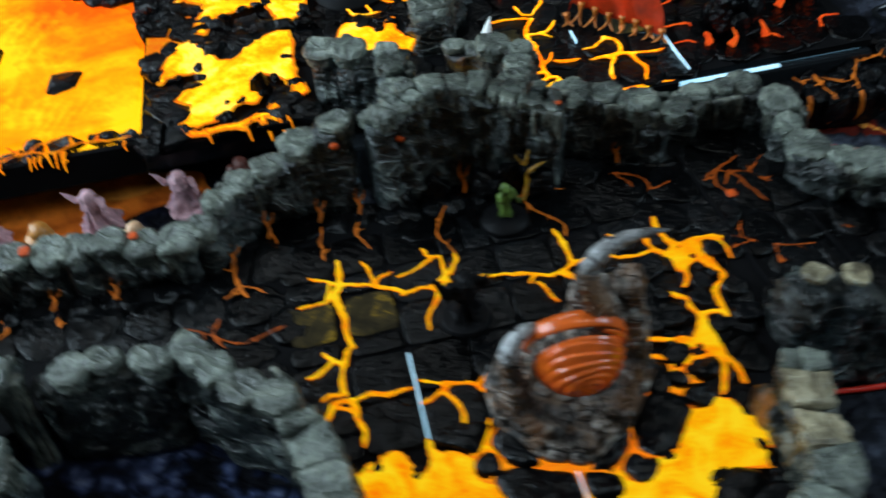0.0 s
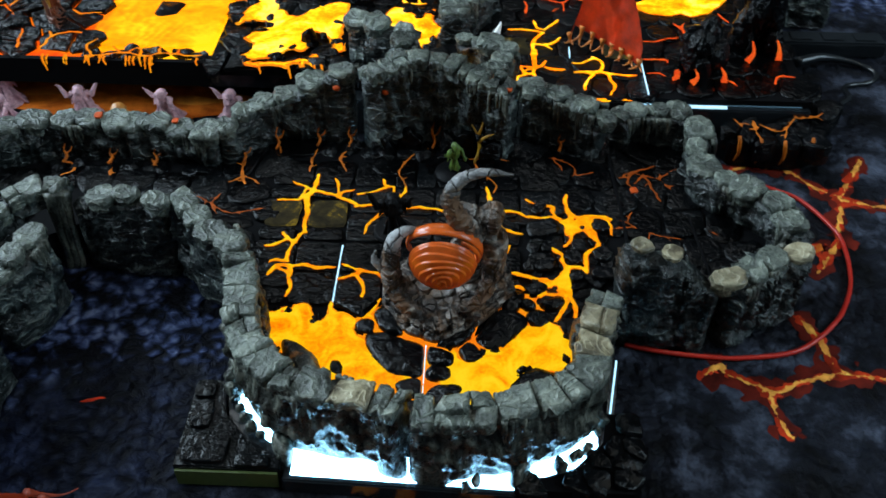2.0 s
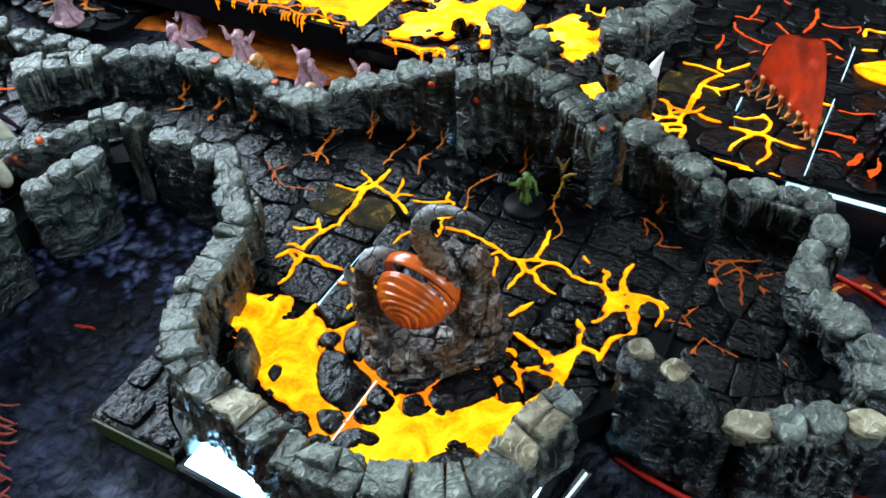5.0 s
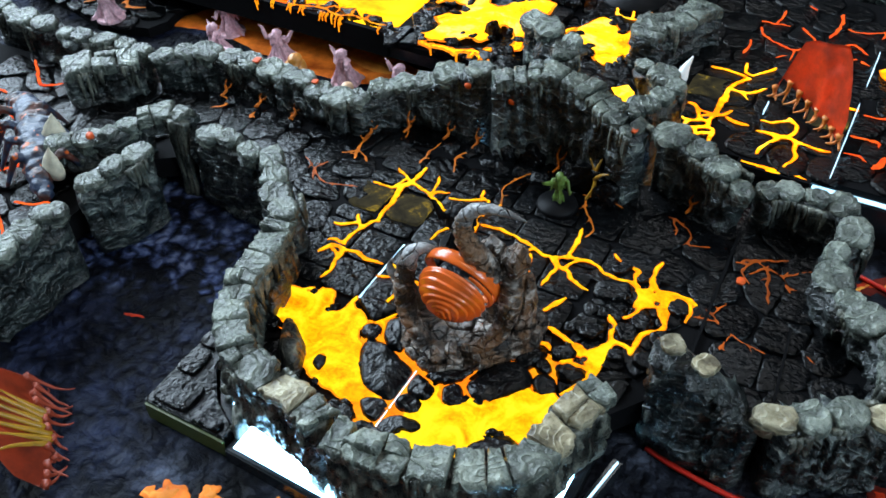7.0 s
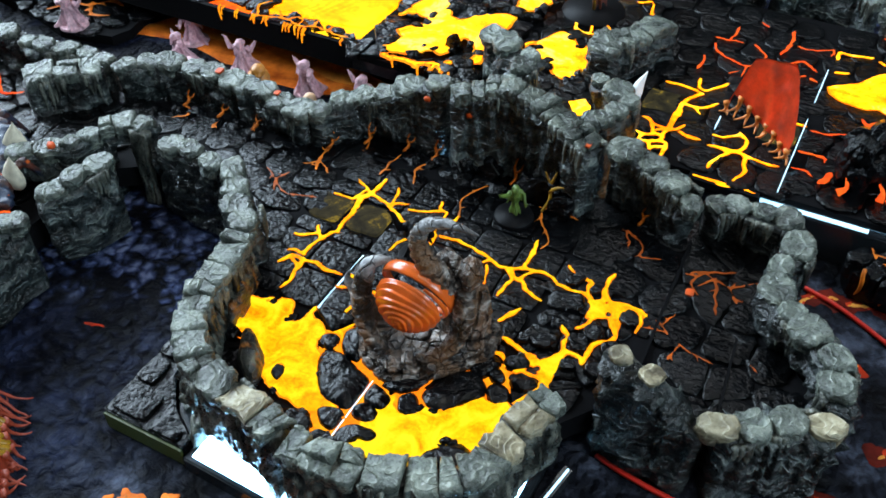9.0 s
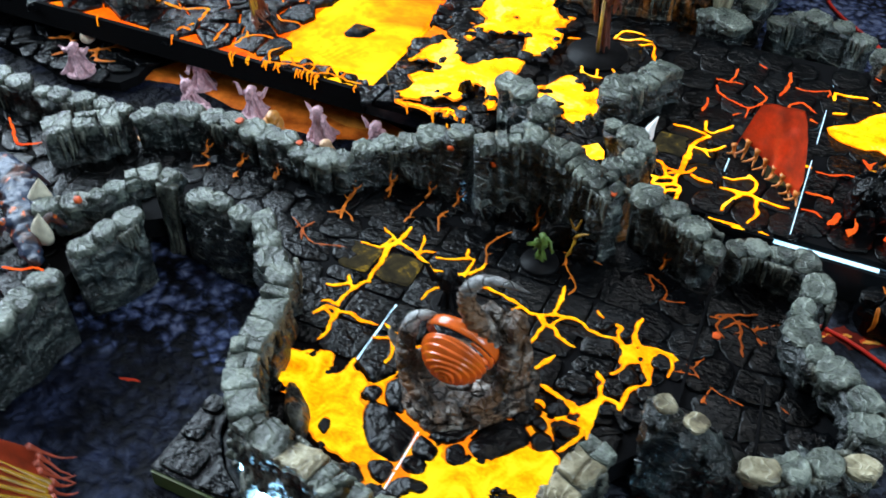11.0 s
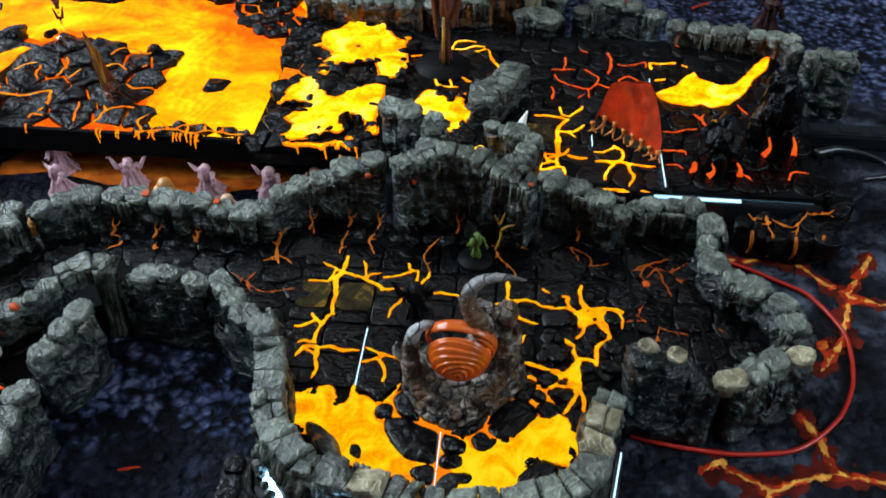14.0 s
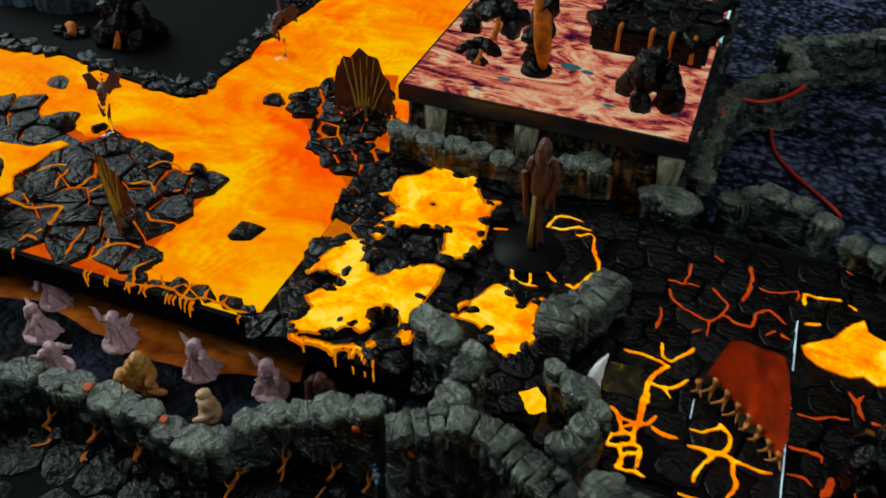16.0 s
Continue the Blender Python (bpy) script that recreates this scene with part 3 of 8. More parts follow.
def paving(poly, x0, y0, pitch, z, seed, mats, parent, skip=None, split=0.3, gap=0.3):
    """Square slabs over a grid; some are broken into halves or quarters."""
    rnd = random.Random(seed)
    xs, ys = [p[0] for p in poly], [p[1] for p in poly]
    i0, i1 = math.floor((min(xs) - x0) / pitch), math.ceil((max(xs) - x0) / pitch)
    j0, j1 = math.floor((min(ys) - y0) / pitch), math.ceil((max(ys) - y0) / pitch)
    for i in range(i0, i1):
        for j in range(j0, j1):
            cx, cy = x0 + (i + 0.5) * pitch, y0 + (j + 0.5) * pitch
            cells, r = [(cx, cy, pitch, pitch)], rnd.random()
            if r < split * 0.4:
                cells = [(cx - pitch / 4, cy, pitch / 2, pitch), (cx + pitch / 4, cy, pitch / 2, pitch)]
            elif r < split * 0.75:
                cells = [(cx, cy - pitch / 4, pitch, pitch / 2), (cx, cy + pitch / 4, pitch, pitch / 2)]
            elif r < split:
                cells = [(cx + a * pitch / 4, cy + b * pitch / 4, pitch / 2, pitch / 2) for a in (-1, 1) for b in (-1, 1)]
            for x, y, sx, sy in cells:
                if inside(x, y, poly) and not (skip and skip(x, y)):
                    slab(x, y, sx - gap, sy - gap, z + rnd.uniform(-0.35, 0.3), rnd.randrange(999), rnd.choice(mats), parent, turn=rnd.uniform(-0.02, 0.02))


def cobbles(poly, z, size, seed, parent, keep=0.95, mats=None, tall=0.5, skip=None, grow=0.62):
    """Dark stones set close together, with the glow showing between them."""
    rnd = random.Random(seed)
    xs, ys = [p[0] for p in poly], [p[1] for p in poly]
    row, y = 0, min(ys)
    while y < max(ys):
        x = min(xs) + (size * 0.5 if row % 2 else 0)
        while x < max(xs):
            px, py = x + rnd.uniform(-0.28, 0.28) * size, y + rnd.uniform(-0.26, 0.26) * size
            s = rnd.uniform(0.66, 1.12) * size * grow
            if inside(px, py, poly) and rnd.random() < keep and not (skip and skip(px, py)):
                put_stone(rnd.choice(mats or RUBBLE), parent, (px, py, z), (s, s * rnd.uniform(0.7, 1.05), s * tall * rnd.uniform(0.6, 1.2) + 1.0), rnd.uniform(0, 360), (rnd.uniform(-9, 9), rnd.uniform(-9, 9)))
            x += size
        y += size * 0.88
        row += 1


def crackle(poly, cell, z, seed, parent, mats, gap=1.5, tall=4.0, rugged=1.0, skip=None, name="lava_rock", jitter=0.42, crisp=1, facet=False):
    """Angular stones broken out of one sheet: irregular cells, close together, with open cracks between them."""
    rnd = random.Random(seed)
    xs, ys = [p[0] for p in poly], [p[1] for p in poly]
    grid = {}
    for i in range(-2, int((max(xs) - min(xs)) / cell) + 3):
        for j in range(-2, int((max(ys) - min(ys)) / cell) + 3):
            grid[i, j] = Vector((min(xs) + (i + 0.5 + (0.25 if j % 2 else -0.25) + rnd.uniform(-jitter, jitter)) * cell, min(ys) + (j + 0.5 + rnd.uniform(-jitter, jitter)) * cell))
    for (i, j), c in grid.items():
        if not inside(c.x, c.y, poly) or (skip and skip(c.x, c.y)):
            continue
        shape = [c + Vector(q) * cell * 1.6 for q in ((-1, -1), (1, -1), (1, 1), (-1, 1))]
        for di in range(-2, 3):
            for dj in range(-2, 3):
                other = grid.get((i + di, j + dj))
                if other is None or other is c:
                    continue
                n = (other - c).normalized()
                far = (other - c).length * 0.5 - gap * 0.5 * rnd.choice((0.3, 0.6, 1.0, 1.8))
                cut = []
                for a, b in zip(shape, shape[1:] + shape[:1]):
                    da, db = (a - c).dot(n) - far, (b - c).dot(n) - far
                    if da <= 0:
                        cut.append(a)
                    if da * db < 0:
                        cut.append(a + (b - a) * (da / (da - db)))
                shape = cut or shape
        if len(shape) < 3:
            continue
        for _ in range(crisp):
            shape = [a + (b - a) * f for a, b in zip(shape, shape[1:] + shape[:1]) for f in (0.2, 0.8)]
        loop = []
        for a, b in zip(shape, shape[1:] + shape[:1]):
            k = max(1, round((b - a).length / (cell * (0.3 if facet else 0.16))))
            loop += [a + (b - a) * (m / k) for m in range(k)]
        k, mid = len(loop), sum(loop, Vector((0, 0))) / len(loop)
        tx, ty, up, s = rnd.uniform(-0.07, 0.07) * rugged, rnd.uniform(-0.07, 0.07) * rugged, rnd.uniform(-0.4, 0.5) * rugged, rnd.randrange(99)
        verts, faces = [(mid.x, mid.y, z + up + 0.3 * rugged)], []
        rings = ((0.4, 0.2), (0.7, 0.1), (0.93, -0.15), (1.0, -1.1), (1.02, -tall)) if facet else ((0.45, 0.1), (0.85, 0.05), (0.95, -0.15), (1.0, -0.8), (1.02, -tall))
        for r, drop in rings:
            for p in loop:
                q = mid + (p - mid) * r
                e = 0.035 * cell * r
                x, y = q.x + e * nz(q.x, q.y, s, 0.35), q.y + e * nz(q.y, q.x, s + 9, 0.35)
                top = rugged * (1.2 * nz(x, y, s, 1.5 / cell) + 0.7 * (abs(nz(x, y, s, 3.4 / cell)) - 0.25)) if drop > -0.8 else 0.3 * rugged * nz(x, y, s, 0.3)
                verts.append((x, y, z + up + drop * max(1, rugged * 0.7) + top + tx * (x - mid.x) + ty * (y - mid.y)))
        for m in range(k):
            n = (m + 1) % k
            faces.append((0, 1 + m, 1 + n))
            for q in range(4):
                faces.append((1 + q * k + m, 1 + (q + 1) * k + m, 1 + (q + 1) * k + n, 1 + q * k + n))
        mesh_object(name, verts, faces, rnd.choice(mats), parent, not facet)


def prism(poly, z0, z1, mat, name, parent=None, label="", bevel=0.0):
    bm = bmesh.new()
    low = [bm.verts.new((x, y, z0)) for x, y in poly]
    f = bm.faces.new(low)
    top = bmesh.ops.extrude_face_region(bm, geom=[f])
    bmesh.ops.translate(bm, verts=[v for v in top["geom"] if isinstance(v, bmesh.types.BMVert)], vec=(0, 0, z1 - z0))
    bmesh.ops.recalc_face_normals(bm, faces=bm.faces)
    if bevel:
        bmesh.ops.bevel(bm, geom=bm.edges[:], offset=bevel, segments=2, affect="EDGES")
    return part(name, bm, mat, parent, label, smooth=False)


def rect(x0, y0, x1, y1):
    return [(x0, y0), (x1, y0), (x1, y1), (x0, y1)]


def tube(name, points, radii, mat, parent=None, label="", sides=10, step=1.5, rings=0.0):
    """A round limb along a line, its thickness running through radii; rings gives it swollen segments."""
    pts = spline(points, step)
    verts, faces = [], []
    up = Vector((0.13, 0.21, 0.97))
    for i, p in enumerate(pts):
        d = (pts[min(len(pts) - 1, i + 1)] - pts[max(0, i - 1)]).normalized()
        a = d.cross(up).normalized()
        b = d.cross(a)
        f = i / (len(pts) - 1) * (len(radii) - 1)
        k = min(int(f), len(radii) - 2)
        r = radii[k] + (radii[k + 1] - radii[k]) * (f - k)
        if rings:
            r *= 1 + 0.26 * (abs(math.sin(i * step / rings * math.pi)) - 0.5)
        for s in range(sides):
            t = 2 * math.pi * s / sides
            q = p + (a * math.cos(t) + b * math.sin(t)) * r * (1 + 0.12 * nz(p.x + 9 * math.cos(t), p.y, p.z + 9 * math.sin(t), 0.2))
            verts.append(tuple(q))
    for i in range(len(pts) - 1):
        for s in range(sides):
            q, w = i * sides + s, i * sides + (s + 1) % sides
            faces.append((q, w, w + sides, q + sides))
    faces += [tuple(range(sides - 1, -1, -1)), tuple(range((len(pts) - 1) * sides, len(pts) * sides))]
    return tagged(mesh_object(name, verts, faces, mat, parent), label)


def fuse(ob, voxel=0.00045):
    """Melts the overlapping lumps of a statuette into one cast skin."""
    mod = ob.modifiers.new("melt", "REMESH")
    mod.mode, mod.voxel_size, mod.use_smooth_shade = "VOXEL", voxel, True
    bpy.context.view_layer.update()
    skin = bpy.data.meshes.new_from_object(ob.evaluated_get(bpy.context.evaluated_depsgraph_get()))
    ob.modifiers.remove(mod)
    old, skin.name = ob.data, ob.data.name + "_skin"
    ob.data = skin
    bpy.data.meshes.remove(old)
    return ob


def crag_block(name, lumps, mat, parent, label="", seed=0, voxel=0.0007):
    """Broken rock: chipped lumps (x, y, z, rx, ry, rz, turn) melted into one mass, with ledges."""
    bm = bmesh.new()
    chip = random.Random(seed)
    for x, y, z, rx, ry, rz, turn in lumps:
        res = bmesh.ops.create_icosphere(bm, subdivisions=4, radius=1)
        cuts = [(Vector((chip.uniform(-1, 1), chip.uniform(-1, 1), chip.uniform(-0.5, 1))).normalized(), chip.uniform(0.6, 0.85)) for _ in range(9)]
        m = pose(x, y, z, chip.uniform(-8, 8), chip.uniform(-8, 8), turn)
        for q in res["verts"]:
            c = q.co.copy()
            c *= (abs(c.x) ** 4 + abs(c.y) ** 4 + abs(c.z) ** 4) ** -0.25
            for d, far in cuts:
                over = c.dot(d) - far
                if over > 0:
                    c -= d * over * 0.95
            c = Vector((c.x * rx, c.y * ry, c.z * rz))
            n = c.normalized()
            c += n * (0.9 * (abs(nz(c.x + x, c.y, c.z * 1.6, 0.22)) * 2 - 0.4) + 0.35 * nz(c.x, c.y + y, c.z, 0.6))
            q.co = m @ c
    return fuse(part(name, bm, mat, parent, label), voxel)


# ---- room and table ----
MAT_PAINT, nt, bs = material("printed_lava_mat")
v = coords(nt)
geo = nt.nodes.new("ShaderNodeNewGeometry")
sep = nt.nodes.new("ShaderNodeSeparateXYZ")
nt.links.new(geo.outputs["Position"], sep.inputs[0])
warp = nt.nodes.new("ShaderNodeVectorMath")
warp.operation = "ADD"
nt.links.new(v, warp.inputs[0])
wn = node(nt, "ShaderNodeTexNoise", Scale=0.05, Detail=3.0)
nt.links.new(v, wn.inputs["Vector"])
wm = nt.nodes.new("ShaderNodeVectorMath")
wm.operation = "SCALE"
wm.inputs["Scale"].default_value = 14
nt.links.new(wn.outputs["Color"], wm.inputs[0])
nt.links.new(wm.outputs[0], warp.inputs[1])
long = nt.nodes.new("ShaderNodeMapping")
long.inputs["Rotation"].default_value = (0, 0, 0.5)
long.inputs["Scale"].default_value = (0.8, 1.1, 1)
nt.links.new(warp.outputs[0], long.inputs["Vector"])
lump = noise_node(nt, long.outputs["Vector"], 0.03, 6, 0.6, 0.3)
crag = noise_node(nt, long.outputs["Vector"], 0.12, 5, 0.62, 0.5)
cell = node(nt, "ShaderNodeTexVoronoi", Scale=0.14)
cell.feature = "SMOOTH_F1"
cell.inputs["Smoothness"].default_value = 0.35
nt.links.new(warp.outputs[0], cell.inputs["Vector"])
round_ = calc(nt, "SUBTRACT", 0.72, calc(nt, "MULTIPLY", cell.outputs["Distance"], 0.62))
sweep = nt.nodes.new("ShaderNodeMapping")
sweep.inputs["Rotation"].default_value = (0, 0, -0.75)
sweep.inputs["Scale"].default_value = (0.35, 1.3, 1)
nt.links.new(warp.outputs[0], sweep.inputs["Vector"])
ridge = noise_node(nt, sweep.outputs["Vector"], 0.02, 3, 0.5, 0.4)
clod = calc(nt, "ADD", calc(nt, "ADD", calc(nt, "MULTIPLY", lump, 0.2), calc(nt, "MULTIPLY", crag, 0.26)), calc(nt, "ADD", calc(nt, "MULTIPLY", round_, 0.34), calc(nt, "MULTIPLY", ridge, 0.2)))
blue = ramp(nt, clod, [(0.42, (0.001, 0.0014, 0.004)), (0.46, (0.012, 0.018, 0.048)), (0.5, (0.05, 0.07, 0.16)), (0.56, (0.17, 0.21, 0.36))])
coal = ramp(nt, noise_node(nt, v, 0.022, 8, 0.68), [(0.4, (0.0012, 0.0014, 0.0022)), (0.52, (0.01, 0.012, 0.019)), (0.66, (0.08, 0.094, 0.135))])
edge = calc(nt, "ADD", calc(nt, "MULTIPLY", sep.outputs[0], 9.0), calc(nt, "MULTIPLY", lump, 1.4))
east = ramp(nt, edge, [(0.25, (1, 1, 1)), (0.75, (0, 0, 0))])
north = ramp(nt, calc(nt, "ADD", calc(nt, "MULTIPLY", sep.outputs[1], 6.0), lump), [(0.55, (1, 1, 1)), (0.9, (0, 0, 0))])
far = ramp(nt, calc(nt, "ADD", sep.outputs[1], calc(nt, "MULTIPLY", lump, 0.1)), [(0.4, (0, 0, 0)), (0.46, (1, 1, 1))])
# Brightness steps put into the print colour: blue fades southward, western coal darkened.
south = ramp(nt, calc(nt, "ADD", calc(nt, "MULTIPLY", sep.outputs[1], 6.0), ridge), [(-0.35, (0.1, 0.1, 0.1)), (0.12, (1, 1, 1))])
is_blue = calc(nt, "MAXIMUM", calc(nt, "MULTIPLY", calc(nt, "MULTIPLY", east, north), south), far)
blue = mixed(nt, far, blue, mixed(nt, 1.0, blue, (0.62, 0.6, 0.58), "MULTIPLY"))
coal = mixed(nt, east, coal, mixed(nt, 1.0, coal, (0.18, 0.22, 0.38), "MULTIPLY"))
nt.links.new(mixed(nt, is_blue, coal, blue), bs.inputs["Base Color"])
bs.inputs["Roughness"].default_value = 0.6
bs.inputs["Specular IOR Level"].default_value = 0.1
bump(nt, bs, clod, 1.0, 0.02)

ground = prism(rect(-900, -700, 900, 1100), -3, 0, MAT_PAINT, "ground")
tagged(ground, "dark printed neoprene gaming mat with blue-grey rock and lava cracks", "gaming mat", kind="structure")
WOOD = plain("dark_table_wood", (0.06, 0.035, 0.02), 0.4, 0, 0.4, 0.02)
table = thing("table", "dark wooden table under the gaming mat", "table")
prism(rect(-950, -750, 950, 1150), -35, -3.5, WOOD, "tabletop", table, bevel=3)
for sx in (-900, 900):
    for sy in (-700, 1100):
        prism(rect(sx - 35, sy - 35, sx + 35, sy + 35), -750, -35, WOOD, "leg", table)
WALL_PAINT = plain("grey_wall_paint", (0.06, 0.06, 0.065), 0.8, 0, 0.06, 0.01)
CEIL = plain("white_ceiling_paint", (0.15, 0.15, 0.15), 0.85, 0, 0.04, 0.01)
FLOORING = plain("dark_floor_boards", (0.08, 0.06, 0.045), 0.5, 0, 0.3, 0.01)
for name, box, z0, z1, mt in (("floor", (-2500, -2200, 2500, 3000), -800, -750, FLOORING), ("ceiling", (-2500, -2200, 2500, 3000), 1960, 2010, CEIL),
                              ("wall_north", (-2500, 3000, 2500, 3100), -750, 1960, WALL_PAINT), ("wall_south", (-2500, -2300, 2500, -2200), -750, 1960, WALL_PAINT),
                              ("wall_west", (-2600, -2200, -2500, 3000), -750, 1960, WALL_PAINT), ("wall_east", (2500, -2200, 2600, 3000), -750, 1960, WALL_PAINT)):
    tagged(prism(rect(*box), z0, z1, mt, name), kind="structure")

# orange cracks printed on the mat
PRINT = plain("printed_orange_crack", (0.95, 0.3, 0.05), 0.6, 0, 0.6, 0.12, 0.0, spec=0.1)
PRINT_RED = plain("printed_red_glow", (0.4, 0.028, 0.006), 0.6, 0, 0.7, 0.06, 0.0, spec=0.1)
PRINT_STRIP = plain("printed_bright_red_lava", (0.95, 0.15, 0.015), 0.6, 0, 0.7, 0.05, 0.0, spec=0.1)
PRINT_FLAME = plain("printed_red_flame", (1.0, 0.21, 0.03), 0.6, 0, 0.7, 0.04, 0.0, spec=0.1)
MAT_LINES = [
    [(236, -49), (247, -40), (250, -46), (264, -53), (274, -59), (288, -51), (310, -44), (330, -45), (350, -50)], [(272, -59), (272, -74), (277, -88)], [(301, -1), (309, -20), (312, -38), (317, -43)],
    [(289, 140), (304, 147), (326, 141), (338, 129), (349, 117), (356, 111), (348, 85), (340, 64), (328, 46), (320, 35)], [(356, 111), (380, 104), (410, 108)], [(356, 111), (369, 133), (384, 159)], [(262, 128), (270, 139), (282, 142)]]
PRINT_DARK = plain("printed_dark_red_glow", (0.09, 0.008, 0.004), 0.7, 0, 0.8, 0.05, 0.0, spec=0.1)
PRINT_HOT = plain("printed_yellow_core", (1.0, 0.5, 0.1), 0.6, 0, 0.3, 0.1, 0.0, spec=0.1)
ribbon("printed_crack", MAT_LINES, 0.4, 22, PRINT_DARK, ground, wobble=1.0, fray=0.5, grain=0.4, twigs=False)
ribbon("printed_crack", MAT_LINES, 0.7, 9, PRINT_RED, ground, wobble=1.0, fray=0.8, grain=0.6, twigs=False)
ribbon("printed_crack", MAT_LINES, 1.0, 4.6, PRINT, ground, wobble=1.1, fray=0.9, grain=0.8, twigs=False)
ribbon("printed_crack", MAT_LINES, 1.2, 1.5, PRINT_HOT, ground, wobble=1.2, fray=0.9, grain=0.8, twigs=False)
pool("printed_glow", [(-312, 184), (-296, 206), (-286, 228), (-250, 240), (-200, 248), (-150, 244), (-110, 232), (-60, 214), (-56, 196), (-110, 186), (-150, 180), (-200, 184), (-250, 194), (-280, 190)], 0.5, PRINT_STRIP, ground, "", 6, 3)
pool("printed_glow", [(-280, 208), (-250, 220), (-200, 232), (-150, 228), (-110, 214), (-80, 206), (-110, 202), (-150, 212), (-200, 214), (-250, 206)], 0.9, PRINT_FLAME, ground, "", 6, 3)
ribbon("printed_crack", [[(-99, -80), (-93, -79), (-86, -77)], [(120, -165), (150, -160)], [(40, -165), (50, -185)]], 0.3, 3.4, PRINT_RED, ground, twigs=False)
ribbon("printed_crack", [[(290, -160), (330, -150)], [(240, 520), (250, 515)], [(300, 560), (320, 575)]], 0.3, 7, PRINT_RED, ground, twigs=False)
for x, y, r in ((60, -141, 13), (78, -137, 6), (114, -144, 16), (142, -144, 9), (178, -145, 8), (5, -160, 14), (24, -150, 9), (44, -172, 14), (104, -176, 14), (-20, -190, 12), (330, 60, 9), (300, 90, 10), (390, -60, 12)):
    spot = random.Random(int(x * 3 + y))
    rays = [[(x, y), (x + r * spot.uniform(0.3, 0.9) * math.cos(k), y + r * spot.uniform(0.3, 0.8) * math.sin(k))] for k in (0.4, 1.5, 2.4, 3.6, 4.7, 5.6)]
    lava_net("printed_glow", [(r * 0.62, l) for l in rays], 0.4, PRINT_RED if x > 290 else PRINT_STRIP, ground, grain=0.7, rough=0.6)
    lava_net("printed_glow", [(r * 0.3, l) for l in rays[1:4]], 0.8, PRINT_STRIP if x > 290 else PRINT_FLAME, ground, grain=0.8, rough=0.8)


pool("printed_glow", [(340, 856), (372, 842), (410, 860), (440, 884), (420, 900), (392, 890), (380, 930), (352, 906), (362, 884)], 0.4, PRINT_STRIP, ground, "", 8, 4)
pool("printed_glow", [(356, 862), (378, 856), (400, 872), (384, 880), (370, 900)], 0.8, PRINT_HOT, ground, "", 6, 4)

# ---- light pads and tile bases ----
PAD_LINE = [(19, -131), (132, -135), (134, -129), (148, -128), (166, -121), (178, -105), (178, -86), (178, -40), (150, 128), (-20, 128), (-19, -74), (-14, -94), (0, -110), (19, -121)]
pad = thing("light_pad", "thin black-framed light pad glowing cold white under the chamber tiles", "light pad", "light pads")
prism(PAD_LINE, 0.2, 11, PAD_FRAME, "frame", pad, bevel=0.8)
prism([(x + (4.0 if x < 70 else -4.5 if x > 135 else 0), y + (3.0 if y < -120 else 4.5 if x < 70 and y < 0 else 0)) for x, y in PAD_LINE], 11, 11.6, PAD, "glowing_sheet", pad, "cold white glowing sheet")
# Glowing strips stand in for pad light that leaks up through the gaps.
prism(rect(31.4, -28, 32.2, 19), 11.6, F - 0.8, SEAM, "light_seam", pad, "thin seam of cold light between tiles")
prism(rect(85.05, -117, 85.5, -58), 11.6, F + 0.2, SEAM, "light_seam", pad, "thin seam of cold light between tiles")
prism(rect(79.95, -131, 80.45, -128), 11.6, 22, PAD_DIM, "light_seam", pad, "thin seam of cold light between wall pieces")
prism([(178.4, -92), (182, -93), (190.5, -47), (186, -46)], 0.2, 9.6, PAD_FRAME, "frame", pad)
prism([(180, -90), (181, -90.5), (189, -48), (188, -47.5)], 9.6, 10.6, SEAM, "glowing_sheet", pad, "cold white glowing sheet")
pad2 = thing("light_pad", "thin black-framed light pad glowing cold white under the lava tiles", "light pad", "light pads")
prism(rect(20, 172, 345, 420), 0.2, 29, PAD_FRAME, "frame", pad2, bevel=1)
prism(rect(95, 179, 340, 409), 29, 29.8, PAD_DIM, "glowing_sheet", pad2, "cold white glowing sheet")
prism(rect(222, 173.5, 286, 176.4), 29, 30, SEAM, "light_seam", pad2, "strip of cold light at the pad's edge")
floor_a = thing("cavern_floor", "black glossy paved cavern floor tiles with glowing yellow lava cracks", "floor tile", "cavern floor tiles")
CH_FLOOR = [(-14, -30), (-4, -84), (18, -104), (78, -117), (126, -115), (162, -94), (166, -60), (176, -40), (195, -14), (215, -16), (245, -16), (286, 4), (286, 34), (248, 70), (246, 128), (136, 128), (110, 118),
            (60, 126), (36, 118), (20, 128), (-20, 124), (-44, 108), (-58, 88), (-100, 98), (-160, 98), (-205, 78), (-240, 72), (-250, 30), (-180, 0), (-160, 10), (-130, 32), (-62, 26), (-44, 8)]
prism(CH_FLOOR, 13, F - 1.6, BED, "bed", floor_a)
X0, Y0, PITCH = 31.8, -31.0, 26.3
LEFT_POOL = [(-8, -42), (-4, -39), (2, -38), (5, -36), (7, -35), (10, -37), (12, -33), (16, -32), (20, -33), (23, -42), (26, -44), (28, -44), (30, -40), (32, -34), (35, -37), (39, -37), (44, -40), (47, -43), (46, -49), (48, -53), (53, -56), (54, -60), (59, -68), (63, -73), (67, -78),
             (72, -80), (78, -81), (82, -83), (72, -88), (65, -90), (58, -89), (52, -88), (43, -86), (38, -83), (33, -81), (28, -77), (24, -72), (20, -69), (15, -67), (8, -66), (-1, -60)]
